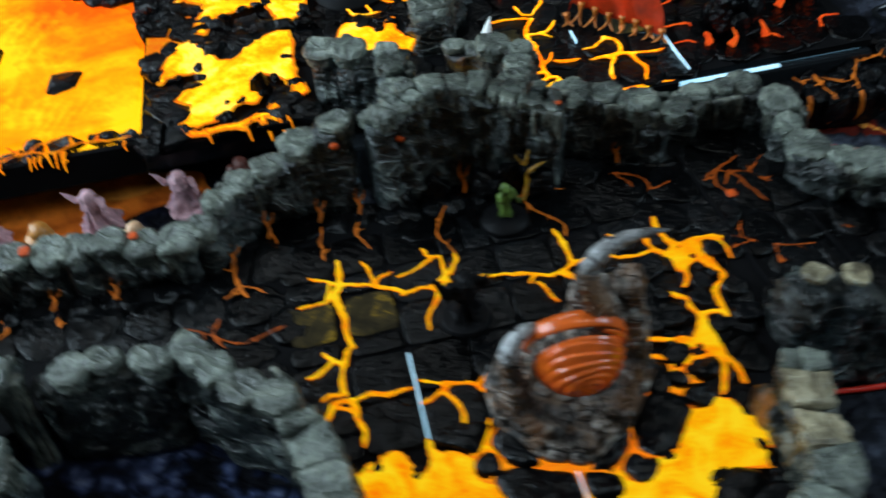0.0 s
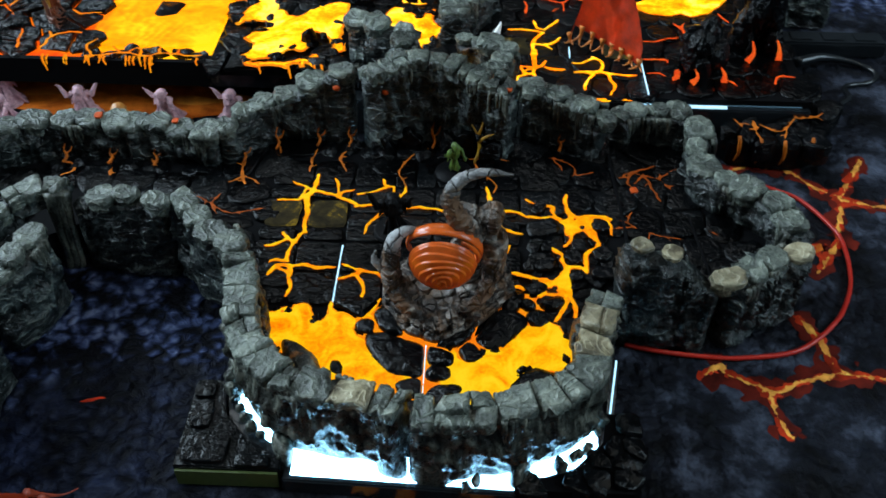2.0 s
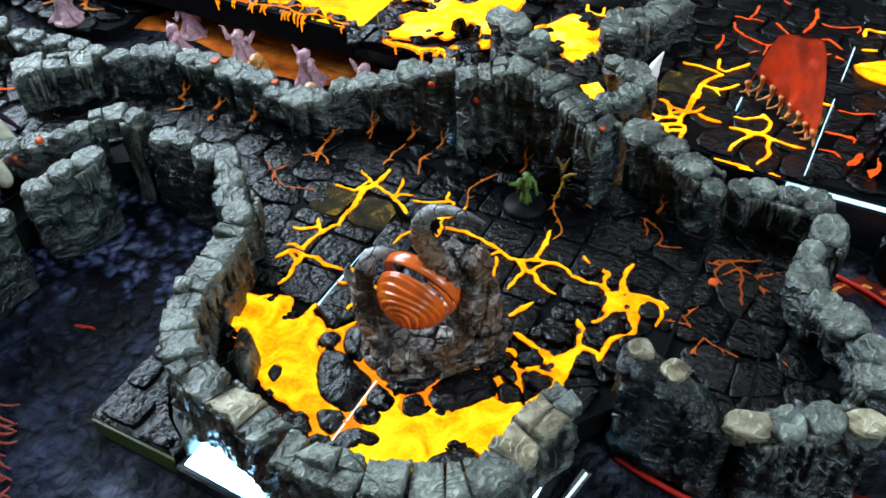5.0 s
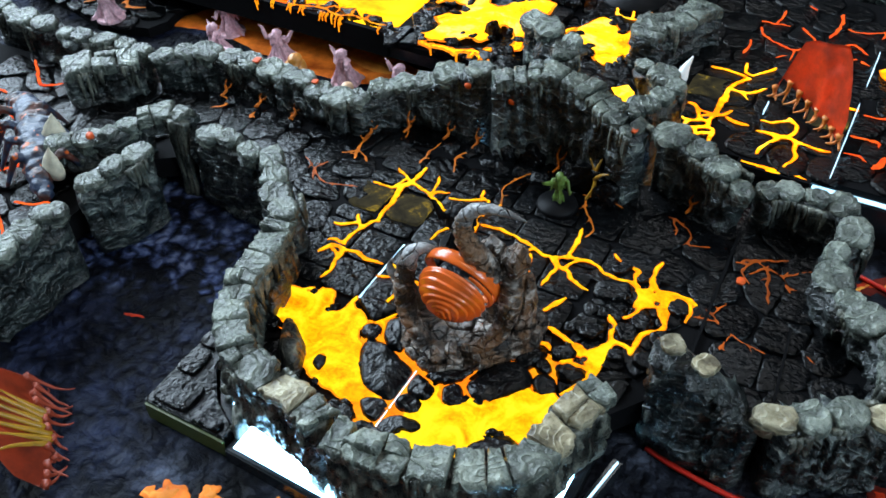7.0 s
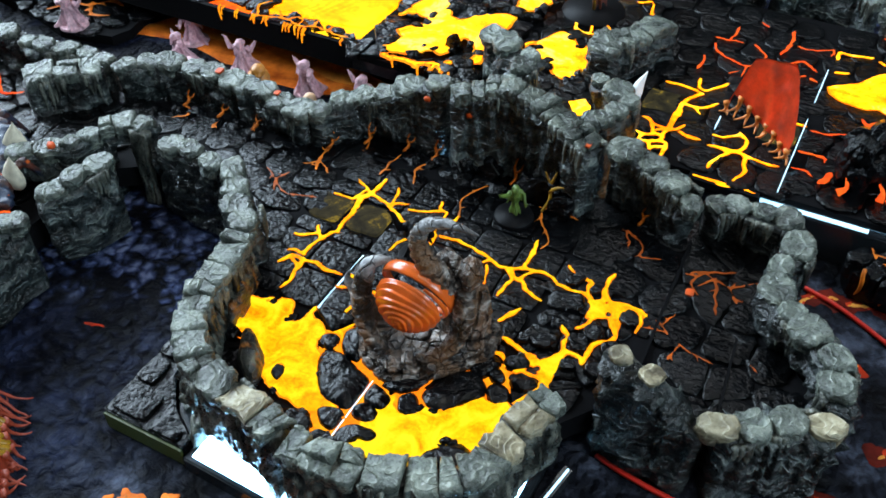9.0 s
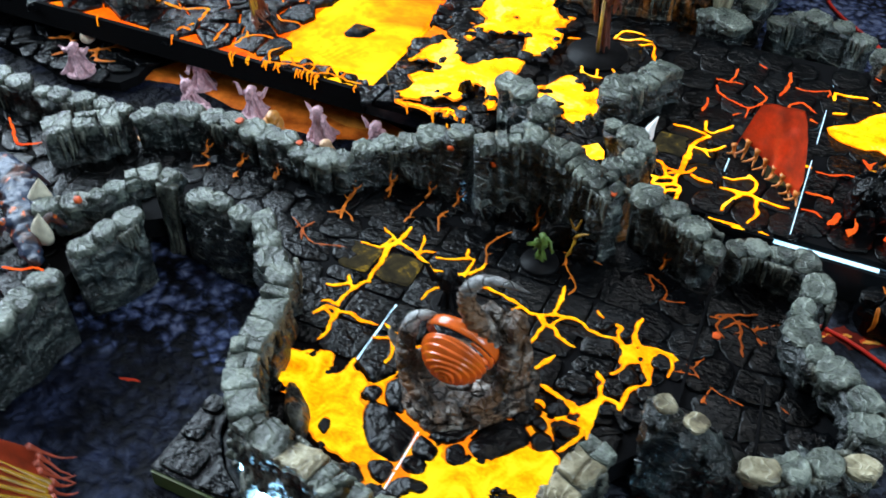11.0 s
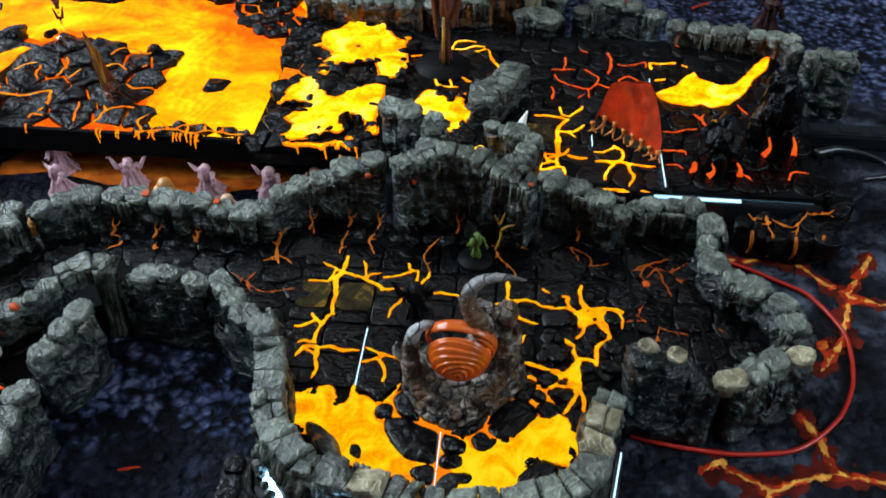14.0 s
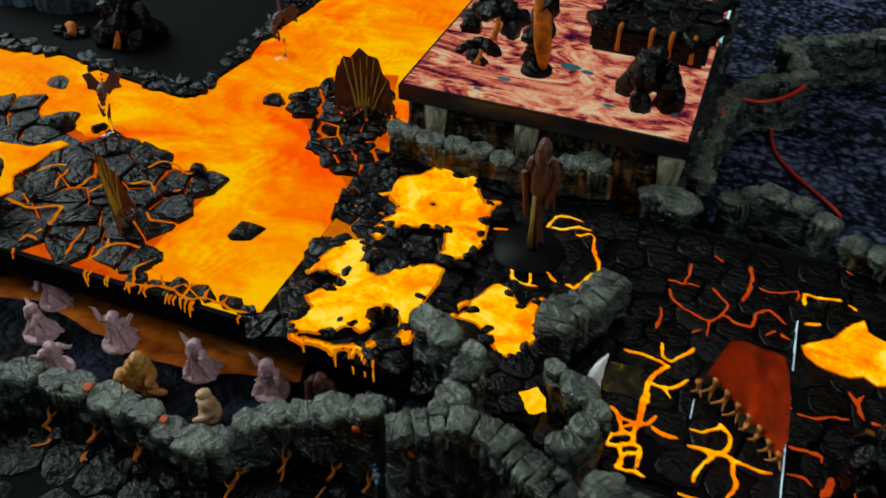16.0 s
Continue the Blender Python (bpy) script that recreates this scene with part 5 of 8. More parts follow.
for shape, high in (([(63, -116), (66, -127), (79.6, -129.5), (79.6, -115)], 16), ([(12, -107), (11, -114), (22, -126), (24, -113)], 10)):
    outline_stone(shape, 11.7, high, FLOW, front, int(shape[0][0]), "foot")
front = rock_wall([(82, -124.5, 63), (98, -126, 64), (112, -124, 64), (126, -121, 64), (140, -115, 64), (153, -109, 64), (165, -98, 64), (168, -82, 64), (171, -66, 64), (178, -47, 64)], 13, 15, 4,
          "curved grey rock wall piece with flat cap stones, lit white from beneath", "block", 8.5, tan=(7, 8), undercut=5.0, mat=FLOW)
for shape, high in (([(80.8, -117), (80.8, -130), (96, -132), (104, -128), (100, -118)], 16), ([(129, -117), (129, -132), (137, -129), (142, -114)], 10)):
    outline_stone(shape, 11.7, high, FLOW, front, int(shape[0][0]), "foot")
rock_wall([(-20, -19, 60), (-26, -9, 60), (-42, 1, 60), (-56, 17, 60), (-66, 21, 60)], 4, 15, 5, L_STONE, "round", 8.2)
rock_wall([(-68, 21, 60), (-80, 21, 60), (-104, 24, 60), (-116, 27, 60)], 4, 15, 6, "grey rock wall piece beside a low doorway, with a red stone", "round", 8.5)
rock_wall([(-160, 15, 56), (-167, 8, 56), (-173, -1, 55), (-184, -11, 54), (-196, -22, 54)], 8, 14, 7, "low grey rock wall piece with red stones set in it", "round", 8)
lintel = rock_wall([(-161, 16, 60), (-153, 24, 61), (-143, 31, 62), (-130, 28, 61)], 46, 13, 8, "rock doorway lintel resting on two rough posts", "block", 6.5, flutes=1.6)
for dx, w in ((0, 1.0), (3.5, 0.8), (7, 0.6)):
    tube("flow_stone", [(-136 + dx, 25, 58), (-136 + dx, 22.5, 44), (-137 + dx, 22.5, 26), (-138 + dx, 23, 8), (-139 + dx, 23, 1)], [5.5 * w, 4.4 * w, 3.4 * w, 2.8 * w, 3.2 * w], FLOW, lintel, "", 9, 2.4)
rock_wall([(-164, 14, 55), (-163, 15, 55), (-158, 20, 55), (-157, 20, 55)], 2, 11, 9, "rough rock doorpost under the lintel", "", 8, flutes=2.4)
rock_wall([(-126, 27, 54), (-122, 27, 56), (-117, 27, 57), (-113, 27, 57)], 2, 10, 46, "rough rock doorpost under the lintel", "", 8, flutes=2.4)
rock_wall([(-136, -4, 58), (-137, -18, 58), (-140, -32, 56), (-150, -48, 54)], 4, 17, 10, "grey rock wall piece with dripping flow stone beside the blue cave", "round", 9, flutes=1.8)
rock_wall([(-144, -66, 54), (-146, -82, 56), (-144, -100, 56), (-147, -118, 56), (-148, -130, 56)], 2, 15, 11, "grey rock wall piece with broad rounded cap stones", "round", 9.5)
rock_wall([(-153, -136, 55), (-166, -146, 56), (-177, -156, 56), (-190, -166, 56), (-210, -176, 56)], 2, 15, 12, L_STONE, "round", 8.5)
rock_wall([(-370, 84, 56), (-345, 82, 56), (-312, 78, 56), (-296, 78, 55)], 4, 15, 13, L_STONE, "round", 9)
rock_wall([(-292, 77, 56), (-279, 76, 56), (-258, 82, 56), (-238, 86, 55), (-218, 84, 54)], 4, 14, 14, L_STONE, "round", 9)
rock_wall([(-249, 36, 56), (-240, 51, 57), (-228, 59, 58), (-213, 74, 58)], 6, 17, 15, "grey rock wall piece with a broad flat crown", "block", 9)
rock_wall([(-207, 82, 56), (-196, 92, 56), (-185, 100, 56), (-162, 105, 56), (-142, 105, 56), (-120, 104, 56)], 6, 15, 16, "curved grey rock wall piece behind the corridor, orange stone on top", "round", 9)
rock_wall([(-118, 104, 56), (-94, 102, 56), (-77, 100, 56), (-57, 95, 56)], 6, 15, 17, "curved grey rock wall piece behind the corridor, orange stone on top", "round", 9)
rock_wall([(-56, 97, 56), (-46, 112, 57), (-29, 128, 59), (-12, 131, 66), (6, 132, 77), (28, 133, 82)], 6, 18, 18, "tall grey rock wall piece with red stones, rising to one end", "round", 9.5, layers=1.4)
rock_wall([(37, 118, 84), (48, 125, 88), (64, 131, 90), (82, 133, 90), (98, 128, 87), (114, 121, 85), (131, 112, 80)], 6, 17, 19, "tall layered rock wall piece with folded flow stone and orange spots", "block", 6.5, layers=2.0, flutes=1.6)
rock_wall([(138, 138, 69), (150, 135, 68), (164, 131, 66), (178, 125, 64), (192, 117, 60)], 6, 17, 20, "grey rock wall piece with dripping flow stone", "round", 9, flutes=1.8)
rock_wall([(198, 128, 54), (214, 134, 54), (230, 134, 54), (243, 136, 54), (252, 126, 54)], 2, 15, 21, L_STONE, "round", 8, flutes=1.6)
rock_wall([(254, 122, 54), (253, 107, 54), (246, 91, 54)], 2, 14, 22, L_STONE, "round", 8.5)
rock_wall([(246, 84, 53), (254, 70, 54), (270, 58, 54), (281, 50, 54), (289, 34, 54), (293, 14, 54)], 1, 15, 23, "curved grey rock wall piece with round cap stones on a printed mat", "round", 9, layers=2.3)
rock_wall([(294, 8, 50), (282, 1, 50), (267, -6, 50), (256, -16, 50), (246, -22, 50)], 1, 16, 24, "grey rock wall piece with tan discs and fluted flanks", "round", 7.5, flutes=2.0, layers=2.3, tan=(0, 3, 5))
rock_wall([(241, -22, 46), (232, -21, 51), (222, -20, 60), (213, -21, 66), (198, -18, 68), (189, -19, 67)], 1, 17, 25, "grey rock wall piece stepping up, topped by tan discs", "", 7.5, layers=2.3)
for x, y, z in ((213, -22, 68), (197, -19, 70)):
    disc = thing("tan_disc", "round tan stone disc on top of the stepped rock wall", "stone", "tan discs", at=(x, y, z))
    put_stone(CAPS_TAN[0], disc, (0, 0, -0.6), (6.0, 5.6, 2.0), 30 * z)
rock_wall([(16, 212, 76), (30, 208, 78), (40, 199, 78), (56, 191, 79), (59, 177, 78), (54, 161, 74), (47, 148, 70)], 8, 15, 26, "dark grey rock wall piece bending towards the chamber", "round", 9)
rock_wall([(116, 306, 62), (108, 286, 64), (100, 269, 66), (91, 254, 68), (90, 238, 66)], 31, 20, 27, "ridged dark rock wall piece with overlapping layers", "block", 6.5, layers=2.0)
rock_wall([(97, 222, 58), (106, 210, 58), (120, 198, 68), (128, 184, 70), (126, 168, 70), (118, 152, 70)], 8, 15, 28, "dark grey rock wall piece beside a small lava arch", "round", 8.5, mat=RUST_GLOW)
rock_wall([(-86, 415, 66), (-60, 410, 66), (-43, 406, 66), (-7, 404, 66), (24, 405, 66)], 36, 18, 29, "rusty brown rock wall piece with rounded cap stones", "round", 9, mat=RUST_GLOW)
rock_wall([(30, 408, 64), (52, 418, 66), (76, 422, 66), (88, 424, 62)], 30, 20, 30, "dark rock wall piece with layered cap stones", "round", 11, mat=RUST_GLOW)
rock_wall([(112, 424, 52), (128, 424, 56), (150, 420, 52)], 4, 30, 31, "broad low dark rock piece with layered top", "round", 13)
rock_wall([(168, 440, 48), (186, 450, 52), (207, 453, 54), (232, 446, 52), (248, 436, 50)], 2, 17, 32, L_STONE, "round", 10)
rock_wall([(255, 414, 52), (272, 410, 54), (300, 404, 54), (330, 398, 56), (352, 392, 56)], 2, 17, 33, "rusty brown rock wall piece with round caps", "round", 9, mat=RUST_GLOW)
rock_wall([(354, 390, 58), (358, 378, 58), (358, 364, 59)], 2, 16, 34, L_STONE, "round", 8)
rock_wall([(362, 358, 58), (376, 356, 59), (390, 355, 58), (408, 354, 57)], 2, 18, 47, "dark blue-green layered rock block behind the light pad", "block", 8, layers=2.0)
rock_wall([(191, 745, 50), (205, 705, 50), (211, 664, 52), (196, 645, 50), (174, 636, 50), (160, 610, 50), (150, 560, 50), (146, 500, 50), (150, 450, 50)], 2, 18, 35, L_STONE, "round", 10)
rock_wall([(212, 739, 50), (248, 762, 50), (284, 785, 50), (320, 800, 50)], 2, 18, 36, L_STONE, "round", 11)
# Rust brown here also stands for lava glow, put into the rock colour.
for k, lumps in enumerate(([(-9, -34, F + 12, 4, 7, 13, 10), (-6, -42, F + 10, 4, 6, 11, 5)], [(-1, -52, F + 9, 4, 8, 12, 8), (1, -60, F + 8, 4, 6, 9, 18)], [(165, -52, F + 8, 4, 8, 11, -8), (164, -62, F + 9, 4, 7, 11, 4)])):
    face = thing("inner_rock", "rock face inside the chamber wall, rust brown carrying the lava's orange glow", "rock", "inner rocks")
    crag_block("rock", lumps, RUST_GLOW, face, "", 20 + k, 0.0008)
GEMS = [stone_mesh("gem", 1000, 1000, 1000, 7, RED_PAINT, 2.3, 0.2, 2), flat_stone("gem", 8, RED_PAINT)]
for x, y, z, r, w in ((-91, 20, 54, 4.5, -90), (-178, -8, 52, 5, -110), (-164, 14, 52, 4, -110), (-9, 122.5, 43, 3.5, -90), (18, 122, 71, 3.2, -90), (50, 117, 72, 3, -90), (88, 124, 75, 3.2, -90), (128, 112, 80, 4, 0), (-135, 105, 57, 4.5, 0), (-84, 101, 57, 3.5, 0), (208, 72, 34, 4, 0), (150, 560, 52, 5, 0)):
    red = thing("red_stone", "small glossy red-orange stone set in the rock wall", "stone", "red stones", at=(x, y, z))
    put_stone(GEMS[0] if w else GEMS[1], red, (0, 0, 0), (r * 0.75, r * 0.5, r * 0.65) if w else (r * 0.7, r * 0.6, 0.8), w + 90)

SKIRT = [stone_mesh("skirt_rock", 1000, 1000, 1000, 170 + i, FLOW, 2.8, 0.4, 3, 0.8, 5) for i in range(4)]
heap = random.Random(9)
skirt = thing("rock_skirt", "ragged rock lumps hanging round the lit foot of the chamber wall", "rock")
for foot in ([(-24, -46), (-19, -60), (-16, -76), (-10, -90), (0, -104), (11, -115), (18, -121)], [(100, -133.5), (112, -132.5)], [(150, -121), (163, -114), (172, -104), (176, -90)]):
    for p in spline(foot, 4.2):
        if heap.random() < 0.45:
            s = heap.uniform(2.2, 4.2)
            put_stone(heap.choice(SKIRT), skirt, (p.x + heap.uniform(-1, 1), p.y + heap.uniform(0, 2.5), 13 + heap.uniform(0, 4)), (s, s * 0.8, s * heap.uniform(0.9, 1.7)), heap.uniform(0, 360), (heap.uniform(-20, 20), heap.uniform(-20, 20)))

# corner rock tiles in front of the chamber
tile = thing("corner_tile", "dark stone corner tile with an olive-green painted edge", "floor tile", at=(0, 0, 0))
prism([(-34, -128), (18, -128), (18, -122), (-1, -111), (-15, -95), (-20, -74), (-34, -74)], 0.4, 15, SLAB_GREY, "base", tile, bevel=0.8)
prism(rect(-33, -129.5, 17, -128.2), 2, 13, EDGE_GREEN, "edge", tile, "olive-green painted edge")
slab(-20, -117, 22, 18, 17, 4, SLAB_GREY, tile)
slab(4, -124, 17, 7, 16.6, 5, SLAB_GREY, tile)
slab(-27, -97, 12, 17, 16.8, 6, SLAB_GREY, tile)
slab(-28, -81, 11, 11, 16.8, 7, SLAB_GREY, tile)
tile2 = thing("corner_tile", "glossy black cobbled corner tile beside the glowing pad", "floor tile")
prism([(131, -133), (188, -133), (188, -86), (179, -86), (176, -104), (165, -118), (149, -125), (133, -126)], 0.4, 13, BED, "base", tile2)
crackle([(131, -135), (190, -135), (190, -86), (180, -86), (178, -105), (167, -121), (150, -128), (133, -129)], 12, 14, 51, tile2, [LUMP], 0.9, 3, 2.2)
tile3 = thing("corner_tile", "black cobbled tile with rust-coloured veins lying on the mat", "floor tile")
EXT = [(282, 171), (278, 158), (284, 144), (304, 140), (330, 138), (350, 148), (363, 172), (366, 200), (362, 222), (347, 222), (346.5, 171)]
prism([(320 + (x - 320) * 0.96, 172 + (y - 172) * 0.94) for x, y in EXT], 0.4, 21, COBBLE, "base", tile3, bevel=1.5)
crackle(EXT, 15, 25, 52, tile3, [LUMP, COBBLE], 1.6, 14, 1.5, None, "stone", 0.4, 1)
EXT_VEINS = [[(303, 164), (303, 155), (304, 142)], [(307, 160), (317, 153), (326, 158), (334, 170), (339, 170), (339, 181)], [(326, 158), (320, 144)], [(334, 170), (339, 188), (347, 199), (355, 197)], [(339, 170), (350, 173), (358, 179)], [(345, 206), (355, 213)], [(290, 166), (296, 156), (303, 155)]]
ribbon("painted_vein", EXT_VEINS, 26, 2.8, VEIN_PAINT, tile3, "rust-orange painted vein", wobble=0.6)
for x, y in ((304, 140), (320, 139), (290, 143), (340, 143)):
    tube("painted_vein", [(x, y + 2, 26), (x, y - 0.5, 24), (x + 1, y - 0.8, 14), (x - 0.5, y + 0.5, 7)], [1.2, 1.4, 1.1, 0.5], VEIN_PAINT, tile3, "rust-orange painted vein", 7, 1.6)
tile4 = thing("corner_tile", "grey cobbled tile with orange veins lying on the mat", "floor tile")
TILE_D = [(-450, 242), (-312, 240), (-298, 180), (-304, 164), (-353, 154), (-392, 166), (-450, 174)]
prism(TILE_D, 0.4, 9, BED, "base", tile4)
crackle(TILE_D, 20, 12, 53, tile4, [COBBLE, SLAB], 1.6, 3, 1.6, None, "stone", 0.42, 1)
ribbon("painted_vein", [[(-410, 226), (-394, 221), (-376, 214), (-360, 222)], [(-394, 221), (-388, 200), (-372, 186), (-380, 168)], [(-372, 186), (-352, 192), (-342, 206), (-334, 224)], [(-352, 192), (-340, 180), (-326, 184)], [(-342, 206), (-326, 204)], [(-388, 200), (-404, 190)]], 13.4, 6, VEIN_PAINT, tile4)
rock_wall([(-470, 228, 82), (-436, 226, 83), (-402, 227, 82), (-370, 230, 84), (-341, 228, 82), (-314, 231, 80)], 37, 24, 44, "tall dark blue-grey rock wall piece on the board's edge", "round", 13, flutes=1.8)


# ---- portal ----
HORN = rock_material("brown_grey_carved_stone", (0.012, 0.008, 0.006), (0.12, 0.088, 0.07), (0.46, 0.4, 0.365), 0.52, 0.36, (0.07, 0.07, 0.1), 0.7, (0.16, 0.09, 0.05), 0.006, 0.25, 0.085, 5.0)
HORN_PALE = rock_material("pale_worn_claw", (0.06, 0.052, 0.05), (0.24, 0.23, 0.23), (0.58, 0.58, 0.6), 0.5, 0.3, (0.05, 0.05, 0.1), 1.1, None, 0.003, 0.2, 0.1)
HORN_DARK = rock_material("dark_carved_stone", (0.012, 0.009, 0.008), (0.085, 0.065, 0.055), (0.27, 0.235, 0.215), 0.5, 0.42, (0.12, 0.12, 0.2), 1.0, (0.12, 0.075, 0.045), 0.004, 0.25, 0.1)
SWIRL = plain("orange_swirl_resin", (0.58, 0.1, 0.012), 0.2, 0, 0.4, 0.05, 0.0)
portal = thing("portal", "carved brown stone portal with two claws round an orange swirl", "portal", at=(0, 0, 0))
CX, CY = 93, -28
OCT = [(59, -12), (60, -34), (73, -51), (90, -58), (108, -49), (133, -20), (130, 2), (112, 10), (70, 6)]


def plinth_ring(outer, inner, z0, z1, seed):
    """A course of worn blocks round the plinth."""
    pick = random.Random(seed)
    at = lambda p, k: (CX + (p[0] - CX) * k, CY + (p[1] - CY) * k)
    for p, q in zip(OCT, OCT[1:] + OCT[:1]):
        m = pick.choice((1, 2, 2))
        cuts = [0.0] + [(n + 1) / m + pick.uniform(-0.1, 0.1) for n in range(m - 1)] + [1.0]
        for f0, f1 in zip(cuts, cuts[1:]):
            a = (p[0] + (q[0] - p[0]) * (f0 + 0.012), p[1] + (q[1] - p[1]) * (f0 + 0.012))
            b = (p[0] + (q[0] - p[0]) * (f1 - 0.012), p[1] + (q[1] - p[1]) * (f1 - 0.012))
            bm = bmesh.new()
            quad = [at(a, outer), at(b, outer), at(b, inner), at(a, inner)]
            face = bm.faces.new([bm.verts.new((x, y, z0)) for x, y in quad])
            up = bmesh.ops.extrude_face_region(bm, geom=[face])
            lift = z1 - z0 + pick.uniform(-0.5, 0.4)
            bmesh.ops.translate(bm, verts=[v for v in up["geom"] if isinstance(v, bmesh.types.BMVert)], vec=(0, 0, lift))
            bmesh.ops.recalc_face_normals(bm, faces=bm.faces)
            bmesh.ops.bevel(bm, geom=bm.edges[:], offset=1.3, segments=3, affect="EDGES")
            bmesh.ops.subdivide_edges(bm, edges=[e for e in bm.edges if e.calc_length() > 4], cuts=3, use_grid_fill=True)
            for v in bm.verts:
                v.co += Vector((nz(*v.co, 0.17), nz(v.co.y, v.co.x, v.co.z, 0.17), 0.6 * nz(v.co.x, v.co.y, 5, 0.25))) * 0.5
            part("plinth_block", bm, HORN, portal)


prism([(CX + (x - CX) * 0.95, CY + (y - CY) * 0.95) for x, y in OCT], F - 1, F + 3, HORN_DARK, "base", portal)
prism([(CX + (x - CX) * 0.8, CY + (y - CY) * 0.8) for x, y in OCT], F + 2, F + 6.6, HORN_DARK, "base_step", portal)
plinth_ring(1.0, 0.8, F - 0.5, F + 4.6, 1)
plinth_ring(0.88, 0.64, F + 3, F + 8.6, 2)
crackle([(CX + (x - CX) * 0.66, CY + (y - CY) * 0.66) for x, y in OCT], 10, F + 8, 78, portal, [HORN_DARK, HORN], 0.8, 2, 0.8, None, "flagstone")
def gnarl(name, points, radii, mat, parent, label="", pitch=5.0, depth=0.16, sides=22, lean=0.5, seed=0):
    """A limb of overlapping horny plates: each plate swells and ends in a sharp, slanting lip."""
    pts = spline(points, 0.8)
    verts, faces, run = [], [], 0.0
    up = Vector((0.13, 0.21, 0.97))
    for i, p in enumerate(pts):
        d = (pts[min(len(pts) - 1, i + 1)] - pts[max(0, i - 1)]).normalized()
        a = d.cross(up).normalized()
        b = d.cross(a)
        run += (p - pts[i - 1]).length if i else 0
        f = i / (len(pts) - 1) * (len(radii) - 1)
        k = min(int(f), len(radii) - 2)
        r = radii[k] + (radii[k + 1] - radii[k]) * (f - k)
        for q in range(sides):
            t = 2 * math.pi * q / sides
            saw = (run / pitch + lean * math.sin(t + seed) + 0.5 * nz(math.cos(t) * 3 + seed, math.sin(t) * 3, run * 0.1, 0.6)) % 1.0
            plate = depth * (saw ** 0.7 - 0.6) if saw < 0.9 else depth * (0.33 - 9 * (saw - 0.9))
            crease = 0.1 * nz(math.cos(t) * 9 + seed, math.sin(t) * 9, run * 0.12, 0.3) + 0.05 * nz(p.x + 6 * math.cos(t), p.y, p.z + 6 * math.sin(t), 0.5)
            verts.append(tuple(p + (a * math.cos(t) + b * math.sin(t)) * r * (1 + plate + crease)))
    for i in range(len(pts) - 1):
        for q in range(sides):
            u, w = i * sides + q, i * sides + (q + 1) % sides
            faces.append((u, w, w + sides, u + sides))
    faces += [tuple(range(sides - 1, -1, -1)), tuple(range((len(pts) - 1) * sides, len(pts) * sides))]
    return tagged(mesh_object(name, verts, faces, mat, parent), label)


crag_block("back_rock", [(111, -8, F + 20, 13, 11, 22, 20), (115, -14, F + 42, 9, 9.5, 17, -10), (108, -12, F + 46, 7.5, 8.5, 14, 30), (119, -17, F + 55, 5.5, 7, 8, 15), (104, -5, F + 14, 12, 10, 13, 60), (123, -12, F + 24, 5, 8, 18, 0), (101, -13, F + 50, 5.5, 6, 9, 10)], HORN, portal, "", 3)
crag_block("front_rubble", [(98, -45, F + 10.5, 4, 3.2, 3.4, 30), (104, -42, F + 10, 3, 3, 4, 41), (111, -44, F + 9, 3, 3, 2.6, 70), (92, -49, F + 9, 3, 2.4, 2.2, 11), (76, -43, F + 9.6, 3.6, 3, 2.8, 25)], HORN, portal, "", 8, 0.0005)
gnarl("arm", [(104, -40, F + 8), (110, -38, F + 11), (116, -32, F + 17), (119, -26, F + 28), (119, -22, F + 42)], [2.6, 4.0, 4.8, 5.4, 5.4], HORN, portal, "", 8, 0.2, seed=1)
claw = gnarl("great_claw", [(108, -22, F + 44), (102, -25, F + 57), (98, -27, F + 66), (96, -28, F + 74), (97, -28, F + 80)], [7.0, 6.4, 5.6, 4.7, 4.0], HORN, portal, "", 5.5, 0.3, seed=2)
gnarl("claw_tip", [(96.6, -28, F + 78), (99, -27.5, F + 84), (105, -27, F + 89), (115, -26.5, F + 91), (127, -26, F + 89.5)], [4.0, 3.3, 2.6, 1.8, 0.3], HORN_PALE, claw, "pale worn claw tip", 9, 0.2, seed=3)
claw = gnarl("small_claw", [(82, -44, F + 7), (74, -41, F + 12), (68, -37, F + 22), (65.5, -33, F + 34), (66.5, -30, F + 43)], [3.4, 4.8, 5.4, 5.2, 4.6], HORN, portal, "", 5.0, 0.3, seed=4)
gnarl("small_claw_tip", [(66.2, -30.4, F + 42), (68, -28.5, F + 48), (72, -26.5, F + 51), (77, -24.5, F + 51), (82, -23, F + 48)], [4.6, 3.8, 2.9, 2.0, 0.5], HORN_PALE, claw, "pale worn claw tip", 8, 0.12, seed=5)
gnarl("spur", [(62, -34, F + 32), (57.5, -33, F + 37), (58, -31, F + 42)], [3.0, 2.2, 0.6], HORN_PALE, claw, "pale curled spur", 4, 0.12, 12, seed=6)
gnarl("root", [(70, -20, F + 6), (66, -26, F + 14), (64, -31, F + 26)], [6.0, 5.4, 4.4], HORN_DARK, portal, "", 7, 0.14, seed=7)

# the ball: shells wound round a tilted axis, and a loose band over it
SX, SY, SZ, SR = 93, -29, F + 37.6, 17.6
pole = Vector((0.04, -0.94, -0.33)).normalized()
across = Vector((1, 0.04, 0)).normalized()
rise = across.cross(pole).normalized()
rise = rise if rise.z > 0 else -rise


def on_ball(th, ph, r):
    """A spot on the ball: th from its pole, ph round it from the right-hand side upwards."""
    q = pole * math.cos(th) + (across * 1.05 * math.cos(ph) + rise * math.sin(ph)) * math.sin(th)
    return (SX + q.x * r, SY + q.y * r, SZ + q.z * r)


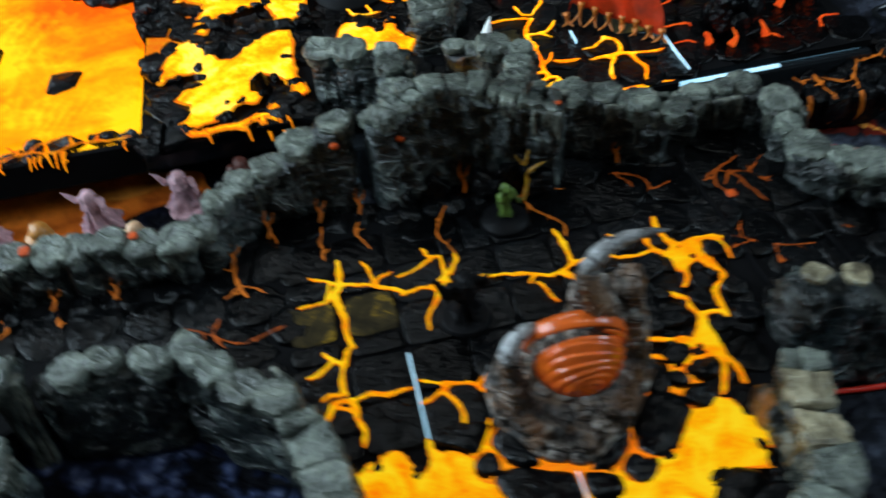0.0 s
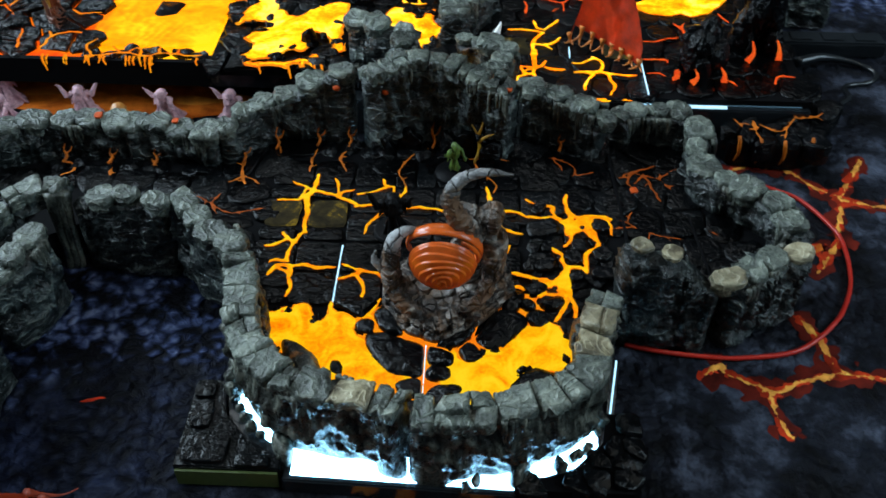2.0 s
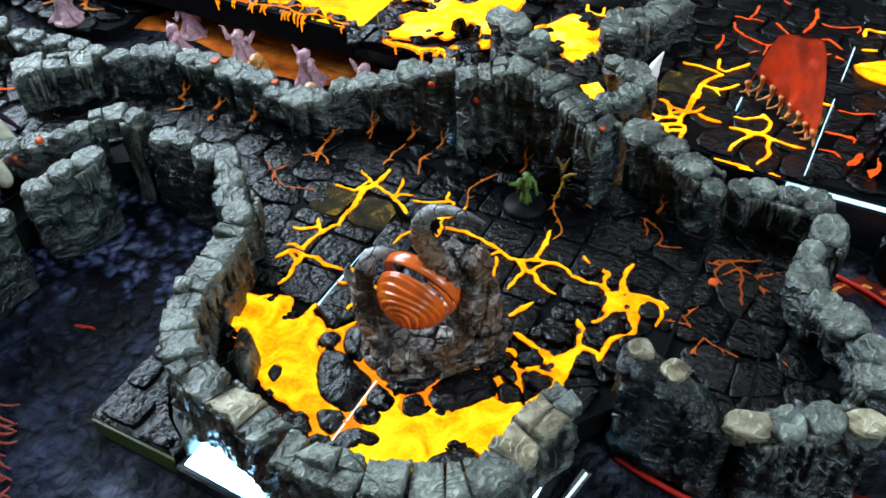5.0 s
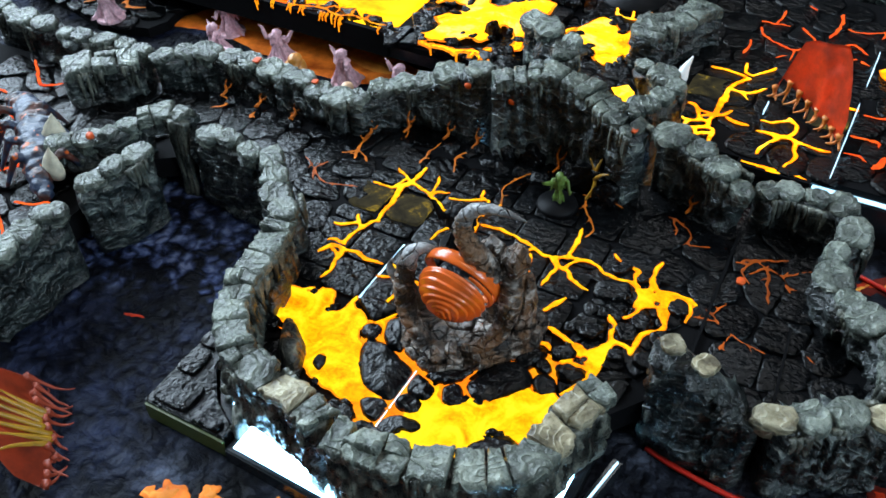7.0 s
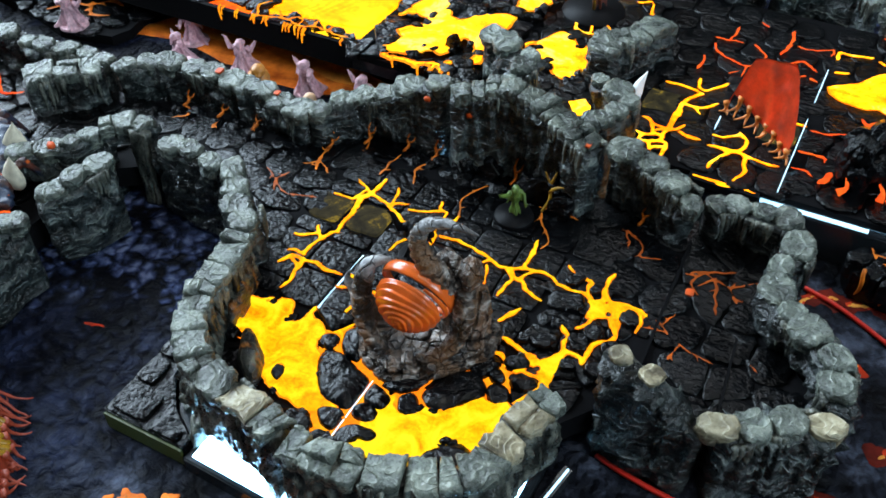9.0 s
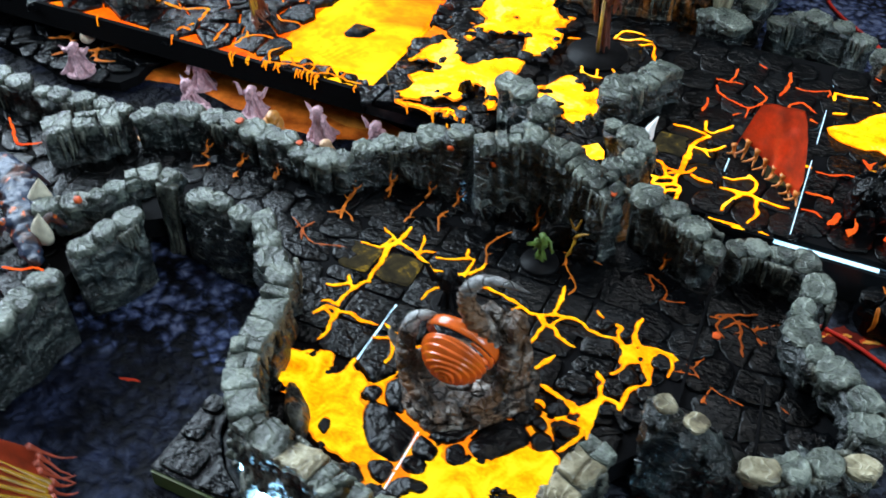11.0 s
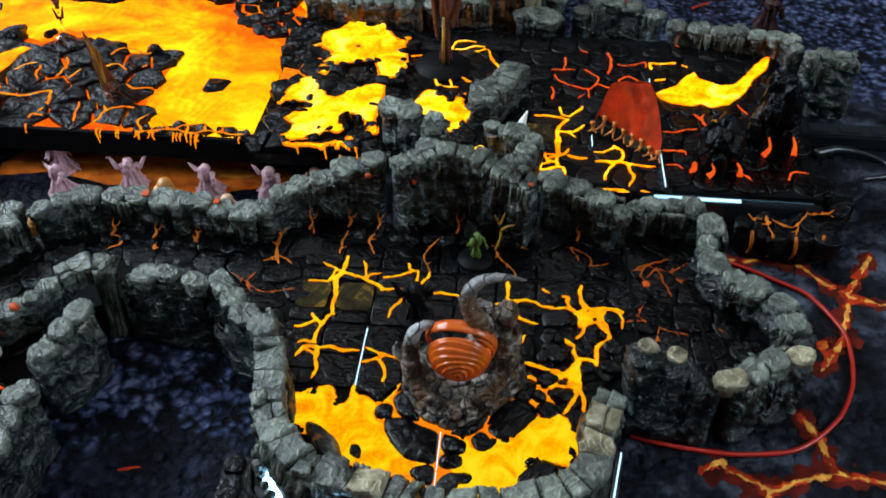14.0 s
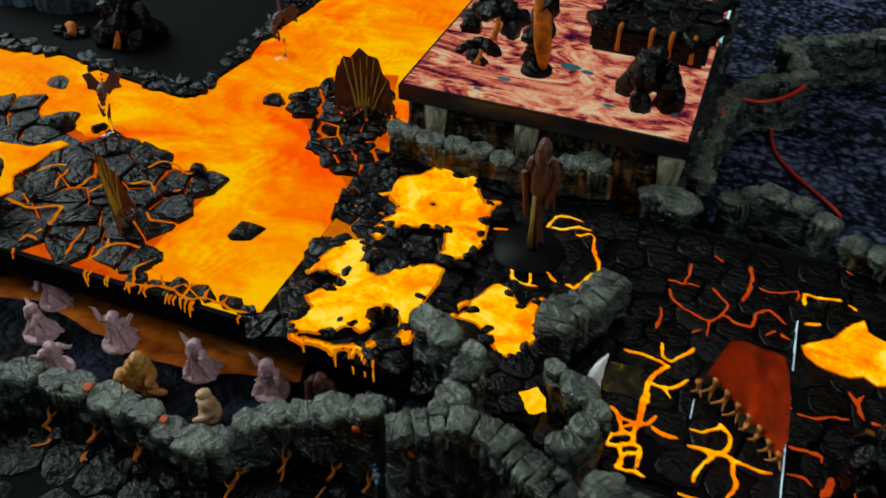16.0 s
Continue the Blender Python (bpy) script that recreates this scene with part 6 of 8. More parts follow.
verts, faces, nu, nv = [], [], 110, 64
for j in range(nv + 1):
    f = j / nv
    for i in range(nu):
        ph = 2 * math.pi * i / nu
        th = math.radians(3 + (76 + 9 * math.sin(ph - 0.6)) * f)
        saw = (th / math.radians(11) + ph / (2 * math.pi) + 0.55 * math.sin(ph + 2.2) + 0.25 * math.sin(2 * ph + 5 * th)) % 1.0
        r = SR * (1 + 0.085 * (saw - 0.6) if saw < 0.85 else 1 + 0.085 * (0.25 - 5.7 * (saw - 0.85)))
        verts.append(on_ball(th, ph, r * (1 - 0.5 * max(0, f - 0.94))))
for j in range(nv):
    for i in range(nu):
        k = (i + 1) % nu
        faces.append((j * nu + i, j * nu + k, (j + 1) * nu + k, (j + 1) * nu + i))
faces += [tuple(range(nu - 1, -1, -1)), tuple(range(nv * nu, (nv + 1) * nu))]
mesh_object("swirl", verts, faces, SWIRL, portal)["label"] = "glossy orange shells wound into a ball"
for th0, th1, grow, p0, p1, label in ((95, 118, 1.1, -66, 206, "glossy orange band looping over the ball"), (88, 95, 1.0, -75, 60, "thin orange band beside the ball")):
    verts, faces, n = [], [], 64
    for i in range(n + 1):
        f = i / n
        ph, thin = math.radians(p0 + (p1 - p0) * f), math.sin(math.pi * min(1, 0.05 + 0.9 * f)) ** 0.45
        mid, half = math.radians((th0 + th1) / 2 - 7 * math.cos(ph)), math.radians((th1 - th0) / 2) * thin
        for k in range(12):
            a = 2 * math.pi * k / 12
            verts.append(on_ball(mid + half * math.cos(a), ph, SR * grow * (1 + 0.055 * math.sin(a) + 0.03 * math.cos(a))))
    for i in range(n):
        for k in range(12):
            m = (k + 1) % 12
            faces.append((i * 12 + k, i * 12 + m, (i + 1) * 12 + m, (i + 1) * 12 + k))
    faces += [tuple(range(11, -1, -1)), tuple(range(n * 12, n * 12 + 12))]
    tagged(mesh_object("swirl_band", verts, faces, SWIRL, portal), label)


# ---- miniatures ----
FIN_GOLD = plain("golden_fin", (0.35, 0.2, 0.02), 0.45, 0, 0.6, 0.07)
PINK = plain("mauve_primer", (0.52, 0.31, 0.35), 0.5, 0, 0.4, 0.3, 0.8)
BROWN = plain("ochre_plastic", (0.42, 0.17, 0.03), 0.4, 0, 0.35, 0.15)
TAN = plain("tan_plastic", (0.62, 0.38, 0.22), 0.45, 0, 0.2, 0.15)
GREEN = plain("green_paint", (0.075, 0.13, 0.02), 0.5, 0, 0.5, 0.3)
BLACK = plain("black_plastic", (0.004, 0.004, 0.0045), 0.5, 0, 0.3, 0.2, spec=0.08)
BONE = plain("bone_paint", (0.6, 0.55, 0.42), 0.5, 0, 0.25, 0.2)
RUSTY = plain("red_brown_paint", (0.1, 0.03, 0.022), 0.45, 0, 0.6, 0.25)


def figure(name, label, x, y, z, h, turn, mat, arms, robe=0.42, group="", base=True, category="miniature", slim=1.0):
    """A small robed statuette in one mesh: pleated skirt, torso, head and two raised arms."""
    bm = bmesh.new()

    def blob(cx, cy, cz, rx, ry, rz, pleats=0, seed=0):
        res = bmesh.ops.create_icosphere(bm, subdivisions=3, radius=1)
        for q in res["verts"]:
            px, py, pz = q.co
            a = math.atan2(py, px)
            k = 1 + (0.34 * abs(math.sin(a * pleats * 0.5 + seed)) * (1 - pz) * 0.6 - 0.1 if pleats else 0) + 0.26 * nz(px + seed, py, pz, 2.6)
            q.co = (cx + px * rx * k, cy + py * ry * k, cz + pz * rz)

    def limb(p, q, r0, r1):
        p, q = Vector(p), Vector(q)
        d = q - p
        m = Matrix.Translation((p + q) / 2) @ d.to_track_quat("Z", "Y").to_matrix().to_4x4()
        bmesh.ops.create_cone(bm, cap_ends=True, segments=8, radius1=r0, radius2=r1, depth=d.length, matrix=m)

    if base:
        bmesh.ops.create_cone(bm, cap_ends=True, segments=28, radius1=12, radius2=11.2, depth=2.4, matrix=Matrix.Translation((0, 0, 1.2)))
    w, rows, seg = h * robe, 14, 72
    pick = random.Random(int(abs(x) * 3 + h))
    folds = sorted(pick.uniform(0, 2 * math.pi) for _ in range(13))
    deep = [pick.uniform(0.5, 1.3) for _ in folds]
    ring0 = None
    for k in range(rows + 1):
        f = k / rows
        rad = w * (0.36 + 0.5 * (1 - f) ** 1.9)
        ring = []
        for i in range(seg):
            a = 2 * math.pi * i / seg
            fold = 0.0
            for b, g in zip(folds, deep):
                off = abs((a - b + 0.35 * f * g + math.pi) % (2 * math.pi) - math.pi)
                fold += g * max(0.0, 1 - off / 0.24)
            fold = (0.42 * (1 - f) + 0.14) * (min(1.3, fold) - 0.55) + 0.14 * nz(math.cos(a) * 2 + turn, math.sin(a) * 2, f * 4, 1.3)
            hem = 0.05 * h * (fold * 1.4 + 0.4 * nz(math.cos(a) * 5, math.sin(a) * 5, turn, 1.0)) if not k else 0
            ring.append(bm.verts.new((rad * (1 + fold) * math.cos(a), rad * (1 + fold) * math.sin(a) * 0.92 - 0.05 * h * f, 2 + h * 0.6 * f - hem)))
        if ring0:
            for i in range(seg):
                bm.faces.new((ring0[i], ring0[(i + 1) % seg], ring[(i + 1) % seg], ring[i]))
        else:
            bm.faces.new(ring[::-1])
        ring0 = ring
    bm.faces.new(ring0)
    blob(0, -h * 0.03, h * 0.6, h * 0.2, h * 0.15, h * 0.17, 7, turn)
    blob(0, -h * 0.1, h * 0.82, h * 0.11, h * 0.13, h * 0.12, 5, turn + 3)
    blob(0, -h * 0.02, h * 0.85, h * 0.13, h * 0.11, h * 0.1, 6, turn + 5)
    for s in (-1, 1):
        blob(s * h * 0.18, 0, h * 0.7, h * 0.1, h * 0.1, h * 0.08, 5, s)
        limb((s * h * 0.17, -h * 0.02, h * 0.66), (s * h * 0.26, h * 0.06, h * 0.36), h * 0.07, h * 0.015)
    for i in range(5):
        limb((h * 0.03 * (i - 2), -h * 0.19, h * 0.8), (h * 0.045 * (i - 2), -h * 0.25, h * 0.58 + h * 0.03 * (i % 2)), h * 0.026, h * 0.01)
    for (s, ex, ey, ez) in arms:
        elbow = (s * h * 0.28, -h * 0.06, h * 0.66)
        limb((s * h * 0.14, 0, h * 0.69), elbow, h * 0.06, h * 0.05)
        limb(elbow, (ex * h, ey * h, ez * h), h * 0.075, h * 0.045)
        blob(ex * h, ey * h, ez * h, h * 0.045, h * 0.045, h * 0.05)
        for i in range(4):
            limb((ex * h, ey * h, ez * h), ((ex + s * 0.05 + 0.035 * (i - 1.5)) * h, (ey - 0.03) * h, (ez + 0.1 - 0.015 * abs(i - 1.5)) * h), h * 0.022, h * 0.009)
    ob = fuse(part(name, bm, mat, None))
    ob.matrix_world = pose(x * 0.001, y * 0.001, z * 0.001, 0, 0, turn) @ Matrix.Diagonal((slim, slim, 1, 1))
    return tagged(ob, label, category, group)


L_ROBE = "unpainted mauve robed statuette with tentacled face on a round base"
for x, y, h, t, arms in ((-249, 202, 30, 20, ((1, 0.34, -0.1, 1.12), (-1, -0.3, -0.2, 0.5))), (-237, 172, 28, -40, ((-1, -0.5, -0.1, 0.72), (1, 0.3, -0.2, 0.5))), (-184, 184, 30, 10, ((1, 0.42, 0, 0.9), (-1, -0.42, 0, 0.92))),
                         (-121, 182, 30, -30, ((-1, -0.45, -0.1, 0.78), (1, 0.34, -0.1, 0.5))), (-71, 184, 30, -20, ((-1, -0.4, -0.1, 0.86), (1, 0.32, -0.1, 0.5))), (-206, 148, 27, 60, ((-1, -0.4, 0, 0.7), (1, 0.4, -0.1, 0.6))), (-340, 160, 30, 10, ((1, 0.4, 0, 0.8), (-1, -0.4, 0, 0.7)))):
    figure("robed_miniature", L_ROBE, x, y, 11.5 if x < -330 else 0.3, h, t, PINK, arms, 0.44, "robed miniatures")
figure("imp_miniature", "thin rusty red statuette leaning on a staff", -36, 186, 0.3, 30, 0, RUSTY, ((1, 0.3, -0.1, 0.5), (-1, -0.2, -0.3, 0.3)), 0.22)
figure("goblin_miniature", "small green goblin statuette with outstretched arm on black base", 95, 89, F + 2.6, 24, 40, GREEN, ((-1, -0.6, -0.25, 0.8), (1, 0.3, -0.3, 0.4)), 0.24, base=False, slim=0.72)
disc = thing("miniature_base", "round black plastic base under the goblin", "base", at=(95, 89, F))
bm = bmesh.new()
bmesh.ops.create_cone(bm, cap_ends=True, segments=40, radius1=12.5, radius2=11.6, depth=3, matrix=Matrix.Translation((0, 0, 1.4)))
part("disc", bm, BLACK, disc)
figure("black_miniature", "all-black spiky statuette on a round black base", 61, 31, F + 0.2, 32, 10, BLACK, ((1, 0.3, -0.1, 0.8), (-1, -0.4, -0.1, 1.0)), 0.26)
figure("tall_miniature", "tall dark red-brown statuette with long thin limbs and a golden staff", 52, 340, FR + 5, 92, 0, RUSTY, ((1, 0.16, -0.1, 0.42), (-1, -0.2, -0.06, 0.3)), 0.14, base=False, slim=0.42)
big = thing("miniature_base", "wide round black plastic base under the tall statuette", "base", at=(50, 334, FR + 1))
bm = bmesh.new()
bmesh.ops.create_cone(bm, cap_ends=True, segments=48, radius1=26, radius2=24.5, depth=4, matrix=Matrix.Translation((0, 0, 2)))
part("disc", bm, BLACK, big)
bm = bmesh.new()
bmesh.ops.create_cone(bm, cap_ends=True, segments=10, radius1=1.3, radius2=1.3, depth=46, matrix=Matrix.Translation((0, 0, 26)))
part("rod", bm, FIN_GOLD, big, "thin golden rod")
figure("black_miniature", "black and dark red statuette standing on the blue mat", 368, 516, 0.3, 46, 120, plain("black_red_paint", (0.02, 0.006, 0.006), 0.5, 0, 0.9, 0.08, spec=0.15), ((1, 0.4, -0.1, 0.6), (-1, -0.3, -0.1, 0.4)), 0.34)
BLUE_SKIN, nt, bs = material("slate_blue_and_maroon_paint")
v = coords(nt)
skin = ramp(nt, noise_node(nt, v, 0.05, 4, 0.6, 0.6), [(0.36, (0.09, 0.022, 0.012)), (0.46, (0.03, 0.012, 0.012)), (0.5, (0.014, 0.024, 0.05)), (0.6, (0.028, 0.044, 0.085)), (0.72, (0.07, 0.09, 0.13))])
spots = ramp(nt, noise_node(nt, v, 0.13, 2), [(0.66, (0, 0, 0)), (0.68, (1, 1, 1))])
nt.links.new(mixed(nt, spots, skin, (0.5, 0.09, 0.01)), bs.inputs["Base Color"])
bs.inputs["Roughness"].default_value = 0.42
bump(nt, bs, noise_node(nt, v, 0.35, 4), 0.8, 0.0015)
bm = bmesh.new()
for k in range(16):
    f = k / 15
    res = bmesh.ops.create_icosphere(bm, subdivisions=3, radius=1)
    r = 5 + 7 * math.sin(math.pi * min(1, 0.1 + f * 0.9)) ** 0.8
    for q in res["verts"]:
        d = 1 + 0.3 * nz(q.co.x + k, q.co.y, q.co.z, 1.7)
        q.co = Vector((-48 + 96 * f + q.co.x * r * d, 30 - 58 * f + 6 * math.sin(f * 5) + q.co.y * r * 0.9 * d, 9 + 5 * math.sin(f * 3.1) + q.co.z * r * 0.8 * d))
for k in range(8):
    s, f = (1 if k % 2 else -1), 0.2 + 0.09 * k
    p, e = Vector((-48 + 96 * f, 30 - 58 * f, 12)), Vector((0.52, 0.85, 0)) * s
    for u, v, r0, r1 in ((p, p + e * 13 + Vector((0, 0, 8)), 3.4, 2.6), (p + e * 13 + Vector((0, 0, 8)), p + e * 24 - Vector((0, 0, 11)), 2.8, 1.2)):
        d = v - u
        bmesh.ops.create_cone(bm, cap_ends=True, segments=9, radius1=r0, radius2=r1, depth=d.length * 1.08, matrix=Matrix.Translation((u + v) / 2) @ d.to_track_quat("Z", "Y").to_matrix().to_4x4())
ob = fuse(part("crawling_miniature", bm, BLUE_SKIN, None), 0.0009)
ob.matrix_world = pose(-0.224, -0.018, (F + 0.2) * 0.001)
tagged(ob, "dark blue and maroon crawling monster statuette on the paved floor", "miniature")


def beast(name, label, x, y, h, turn, mat, lean):
    """A squat animal-like statuette: heavy body, head, two arms, two feet, one mesh."""
    bm = bmesh.new()
    for cx, cy, cz, rx, ry, rz in ((0, 0, 0.34, 0.34, 0.3, 0.34), (0.02 + lean * 0.1, -0.04, 0.62, 0.26, 0.24, 0.26), (lean * 0.25, -0.1, 0.88, 0.17, 0.19, 0.15), (lean * 0.34, -0.2, 0.82, 0.09, 0.12, 0.08),
                                   (-0.3, -0.16, 0.5, 0.1, 0.2, 0.1), (0.3, -0.2, 0.46, 0.1, 0.22, 0.1), (-0.2, -0.12, 0.08, 0.17, 0.2, 0.1), (0.2, -0.12, 0.08, 0.17, 0.2, 0.1), (0.42, -0.3, 0.2, 0.2, 0.09, 0.07)):
        res = bmesh.ops.create_icosphere(bm, subdivisions=3, radius=1)
        for q in res["verts"]:
            px, py, pz = q.co
            k = 1 + 0.12 * nz(px + cx * 7, py, pz + cz, 2.2)
            q.co = ((cx + px * rx * k) * h, (cy + py * ry * k) * h, max(0, (cz + pz * rz * k) * h))
    ob = fuse(part(name, bm, mat, None))
    ob.matrix_world = pose(x * 0.001, y * 0.001, 0.0003, 0, 0, turn)
    return tagged(ob, label, "miniature")


beast("beast_miniature", "ochre-brown plastic beast statuette crouching on the mat", -148, 156, 32, 20, BROWN, 0.4)
beast("beast_miniature", "pale tan plastic beast statuette beside the rock wall", -92, 148, 24, -60, TAN, -0.6)
beast("beast_miniature", "ochre-brown plastic beast statuette half hidden behind the wall", -232, 112, 22, 60, BROWN, 0.2)


LEAF = [(0.0, 0.1), (-0.04, 0.35), (0.02, 0.6), (0.1, 0.86), (0.22, 0.84), (0.36, 1.0), (0.5, 0.88), (0.66, 0.86), (0.74, 0.66), (0.88, 0.56), (0.92, 0.34), (1.0, 0.14), (0.9, 0.06), (0.5, 0.12), (0.2, 0.08)]
CAPE = [(0.0, 0.36), (-0.01, 0.6), (0.0, 0.88), (0.05, 1.0), (0.13, 0.97), (0.24, 1.07), (0.34, 1.0), (0.48, 1.06), (0.56, 0.93), (0.66, 0.8), (0.78, 0.66), (0.85, 0.5), (0.97, 0.34), (1.0, 0.14), (0.95, 0.05), (0.86, 0.14), (0.76, 0.08), (0.66, 0.17), (0.56, 0.12), (0.46, 0.24), (0.35, 0.17), (0.22, 0.32), (0.1, 0.26)]

SAIL = [(0.05, 0.3), (0.07, 0.6), (0.1, 0.86), (0.2, 0.94), (0.42, 1.03), (0.58, 1.1), (0.68, 0.98), (0.8, 0.76), (0.9, 0.54), (0.97, 0.36), (1.0, 0.16), (0.95, 0.07), (0.7, 0.13), (0.45, 0.15), (0.2, 0.24)]


def fin(name, label, x, y, z, length, height, turn, lean, face, rim, rib, outline=LEAF, lace=9, thick=0.6, fold=0.8):
    """A leaf-shaped fin marker: scalloped blade with swollen ribs, standing on curling roots."""
    top = thing(name, label, "fin marker", "fin markers")
    top.matrix_world = pose(x * 0.001, y * 0.001, z * 0.001, 0, 0, turn)
    bm = bmesh.new()
    nu, nv = 36, 24
    pts = [(u * length, w * height) for u, w in outline]
    rows = [[None] * (nv + 1) for _ in range(nu + 1)]
    foot = []
    for i in range(nu + 1):
        u = i / nu * length
        ys = []
        for (x0, y0), (x1, y1) in zip(pts, pts[1:] + pts[:1]):
            if (x0 <= u < x1) or (x1 <= u < x0):
                ys.append(y0 + (y1 - y0) * (u - x0) / (x1 - x0))
        lo, hi = (min(ys), max(ys)) if ys else (0.1 * height, 0.14 * height)
        foot.append(lo)
        for j in range(nv + 1):
            w = lo + (hi - lo) * j / nv
            ridge = -1.6 * max(0, 1 - abs(u / length - 0.36 - 0.3 * (1 - w / height)) * 9) + 0.5 * nz(u, w, 2, 0.12)
            curl = 0.11 * height * math.sin(3.0 * u / length) + fold * math.sin(u / length * 30) * (1 - j / nv) + ridge
            rows[i][j] = bm.verts.new((u - length / 2, curl + lean * w, w))
    for i in range(nu):
        for j in range(nv):
            bm.faces.new((rows[i][j], rows[i + 1][j], rows[i + 1][j + 1], rows[i][j + 1]))
    bmesh.ops.solidify(bm, geom=bm.faces[:], thickness=1.1)
    part("blade", bm, face, top)
    if rib is not face:
        for k in range(7):
            u = 0.12 + 0.12 * k
            i = round(u * nu)
            line = [rows_at(outline, 0.5 + (u - 0.5) * (0.4 + 0.6 * f), f, length, height, lean) for f in (0.0, 0.3, 0.6, 0.97)]
            tube("rib", line, [2.4 * thick, 1.7 * thick, 1.2 * thick, 0.5], rib, top, "", 7, 2)
    curl = random.Random(int(abs(x) + abs(y)))
    for k in range(lace):
        u = 0.02 + 0.96 * k / (lace - 1)
        h = max(2, foot[min(nu, round(u * nu))])
        y0 = lean * h + 0.11 * height * math.sin(3 * u)
        x0 = (u - 0.5) * length
        for s in (-1, 1):
            sx = curl.uniform(-3, 3)
            sp = curl.uniform(0.4, 1.2)
            if fold < 0.5:
                tube("root", [(x0, y0, h + 3), (x0 + sx * 0.4, y0 + s * 0.4, h * 0.6), (x0 + sx * 0.9 + 1.5 * s, y0 * 0.8 - 1.5 + s, h * 0.25), (x0 + sx + 3.5 * s, y0 * 0.6 - 3 + s * sp, 0.9)], [2.4, 1.1, 0.9, 0.45], rim, top, "", 7, 1.6)
                continue
            tube("root", [(x0, y0, h + 1.5), (x0 + sx * 0.5, y0 * 0.7 + s * h * 0.12, h * 0.6), (x0 + sx * 1.4, y0 * 0.5 + s * sp * (1 + h * 0.25), h * 0.22), (x0 + sx * 2.2, y0 * 0.3 + s * sp * (2.5 + h * 0.35), 1.0), (x0 + sx * 3 + 1, y0 * 0.2 + s * sp * (4 + h * 0.4), 2.4)], [2.4, 1.1, 0.9, 0.6, 0.3], rim, top, "", 6, 1.6)
    return top


def rows_at(outline, u, f, length, height, lean):
    """A spot on the blade's face, at the share f of its height."""
    ys = [y0 + (y1 - y0) * (u - x0) / (x1 - x0) for (x0, y0), (x1, y1) in zip(outline, outline[1:] + outline[:1]) if (x0 <= u < x1) or (x1 <= u < x0)]
    w = (min(ys) + (max(ys) - min(ys)) * f) * height
    return ((u - 0.5) * length, 0.11 * height * math.sin(3 * u) + lean * w - 0.6, w)


FIN_RED = plain("red_orange_fin", (0.62, 0.045, 0.004), 0.4, 0, 0.5, 0.07)
FIN_EMBER = plain("orange_root", (0.5, 0.15, 0.02), 0.45, 0, 0.5, 0.2)
FIN_ROOT = plain("coral_root", (0.27, 0.04, 0.016), 0.5, 0, 0.3, 0.2)
FIN_MAROON = plain("red_brown_fin", (0.32, 0.035, 0.008), 0.45, 0, 0.5, 0.06)
FIN_BRIGHT = plain("bright_gold_paint", (0.33, 0.17, 0.008), 0.4, 0, 0.4, 0.1)
FIN_DARK = plain("dark_brown_fin", (0.15, 0.04, 0.014), 0.45, 0, 0.5, 0.08)
fin("fin_marker", "red-orange leaf-shaped fin on curling roots", 201, 230, FR, 64, 47, -38.5, 0.25, FIN_RED, FIN_EMBER, FIN_RED, SAIL, 8, fold=0.15)
fin("fin_marker", "red-orange leaf-shaped fin standing on the blue mat", 337, 650, 0.5, 70, 58, -37, 0.25, FIN_RED, FIN_EMBER, FIN_RED, SAIL, 9, fold=0.15)
fin("fin_marker", "dark brown fin with golden ribs on the lava board", -125, 446, FL, 52, 56, 8, 0.2, FIN_DARK, FIN_DARK, FIN_GOLD)
fin("fin_marker", "brown spined fin standing among black lava rocks", -215, 250, FL + 2, 26, 60, 100, 0.1, FIN_DARK, FIN_DARK, FIN_GOLD)
fin("fin_marker", "golden fin with red scalloped rim and coral roots on the mat", -66, -160, 0.3, 64, 46, -48, -1.0, FIN_MAROON, FIN_ROOT, FIN_BRIGHT, CAPE, 13, 0.8)

CLEAR, nt, bs = material("clear_acrylic")
bs.inputs["Transmission Weight"].default_value, bs.inputs["Roughness"].default_value, bs.inputs["IOR"].default_value = 1.0, 0.08, 1.3
bs.inputs["Base Color"].default_value = (0.95, 0.95, 0.95, 1)


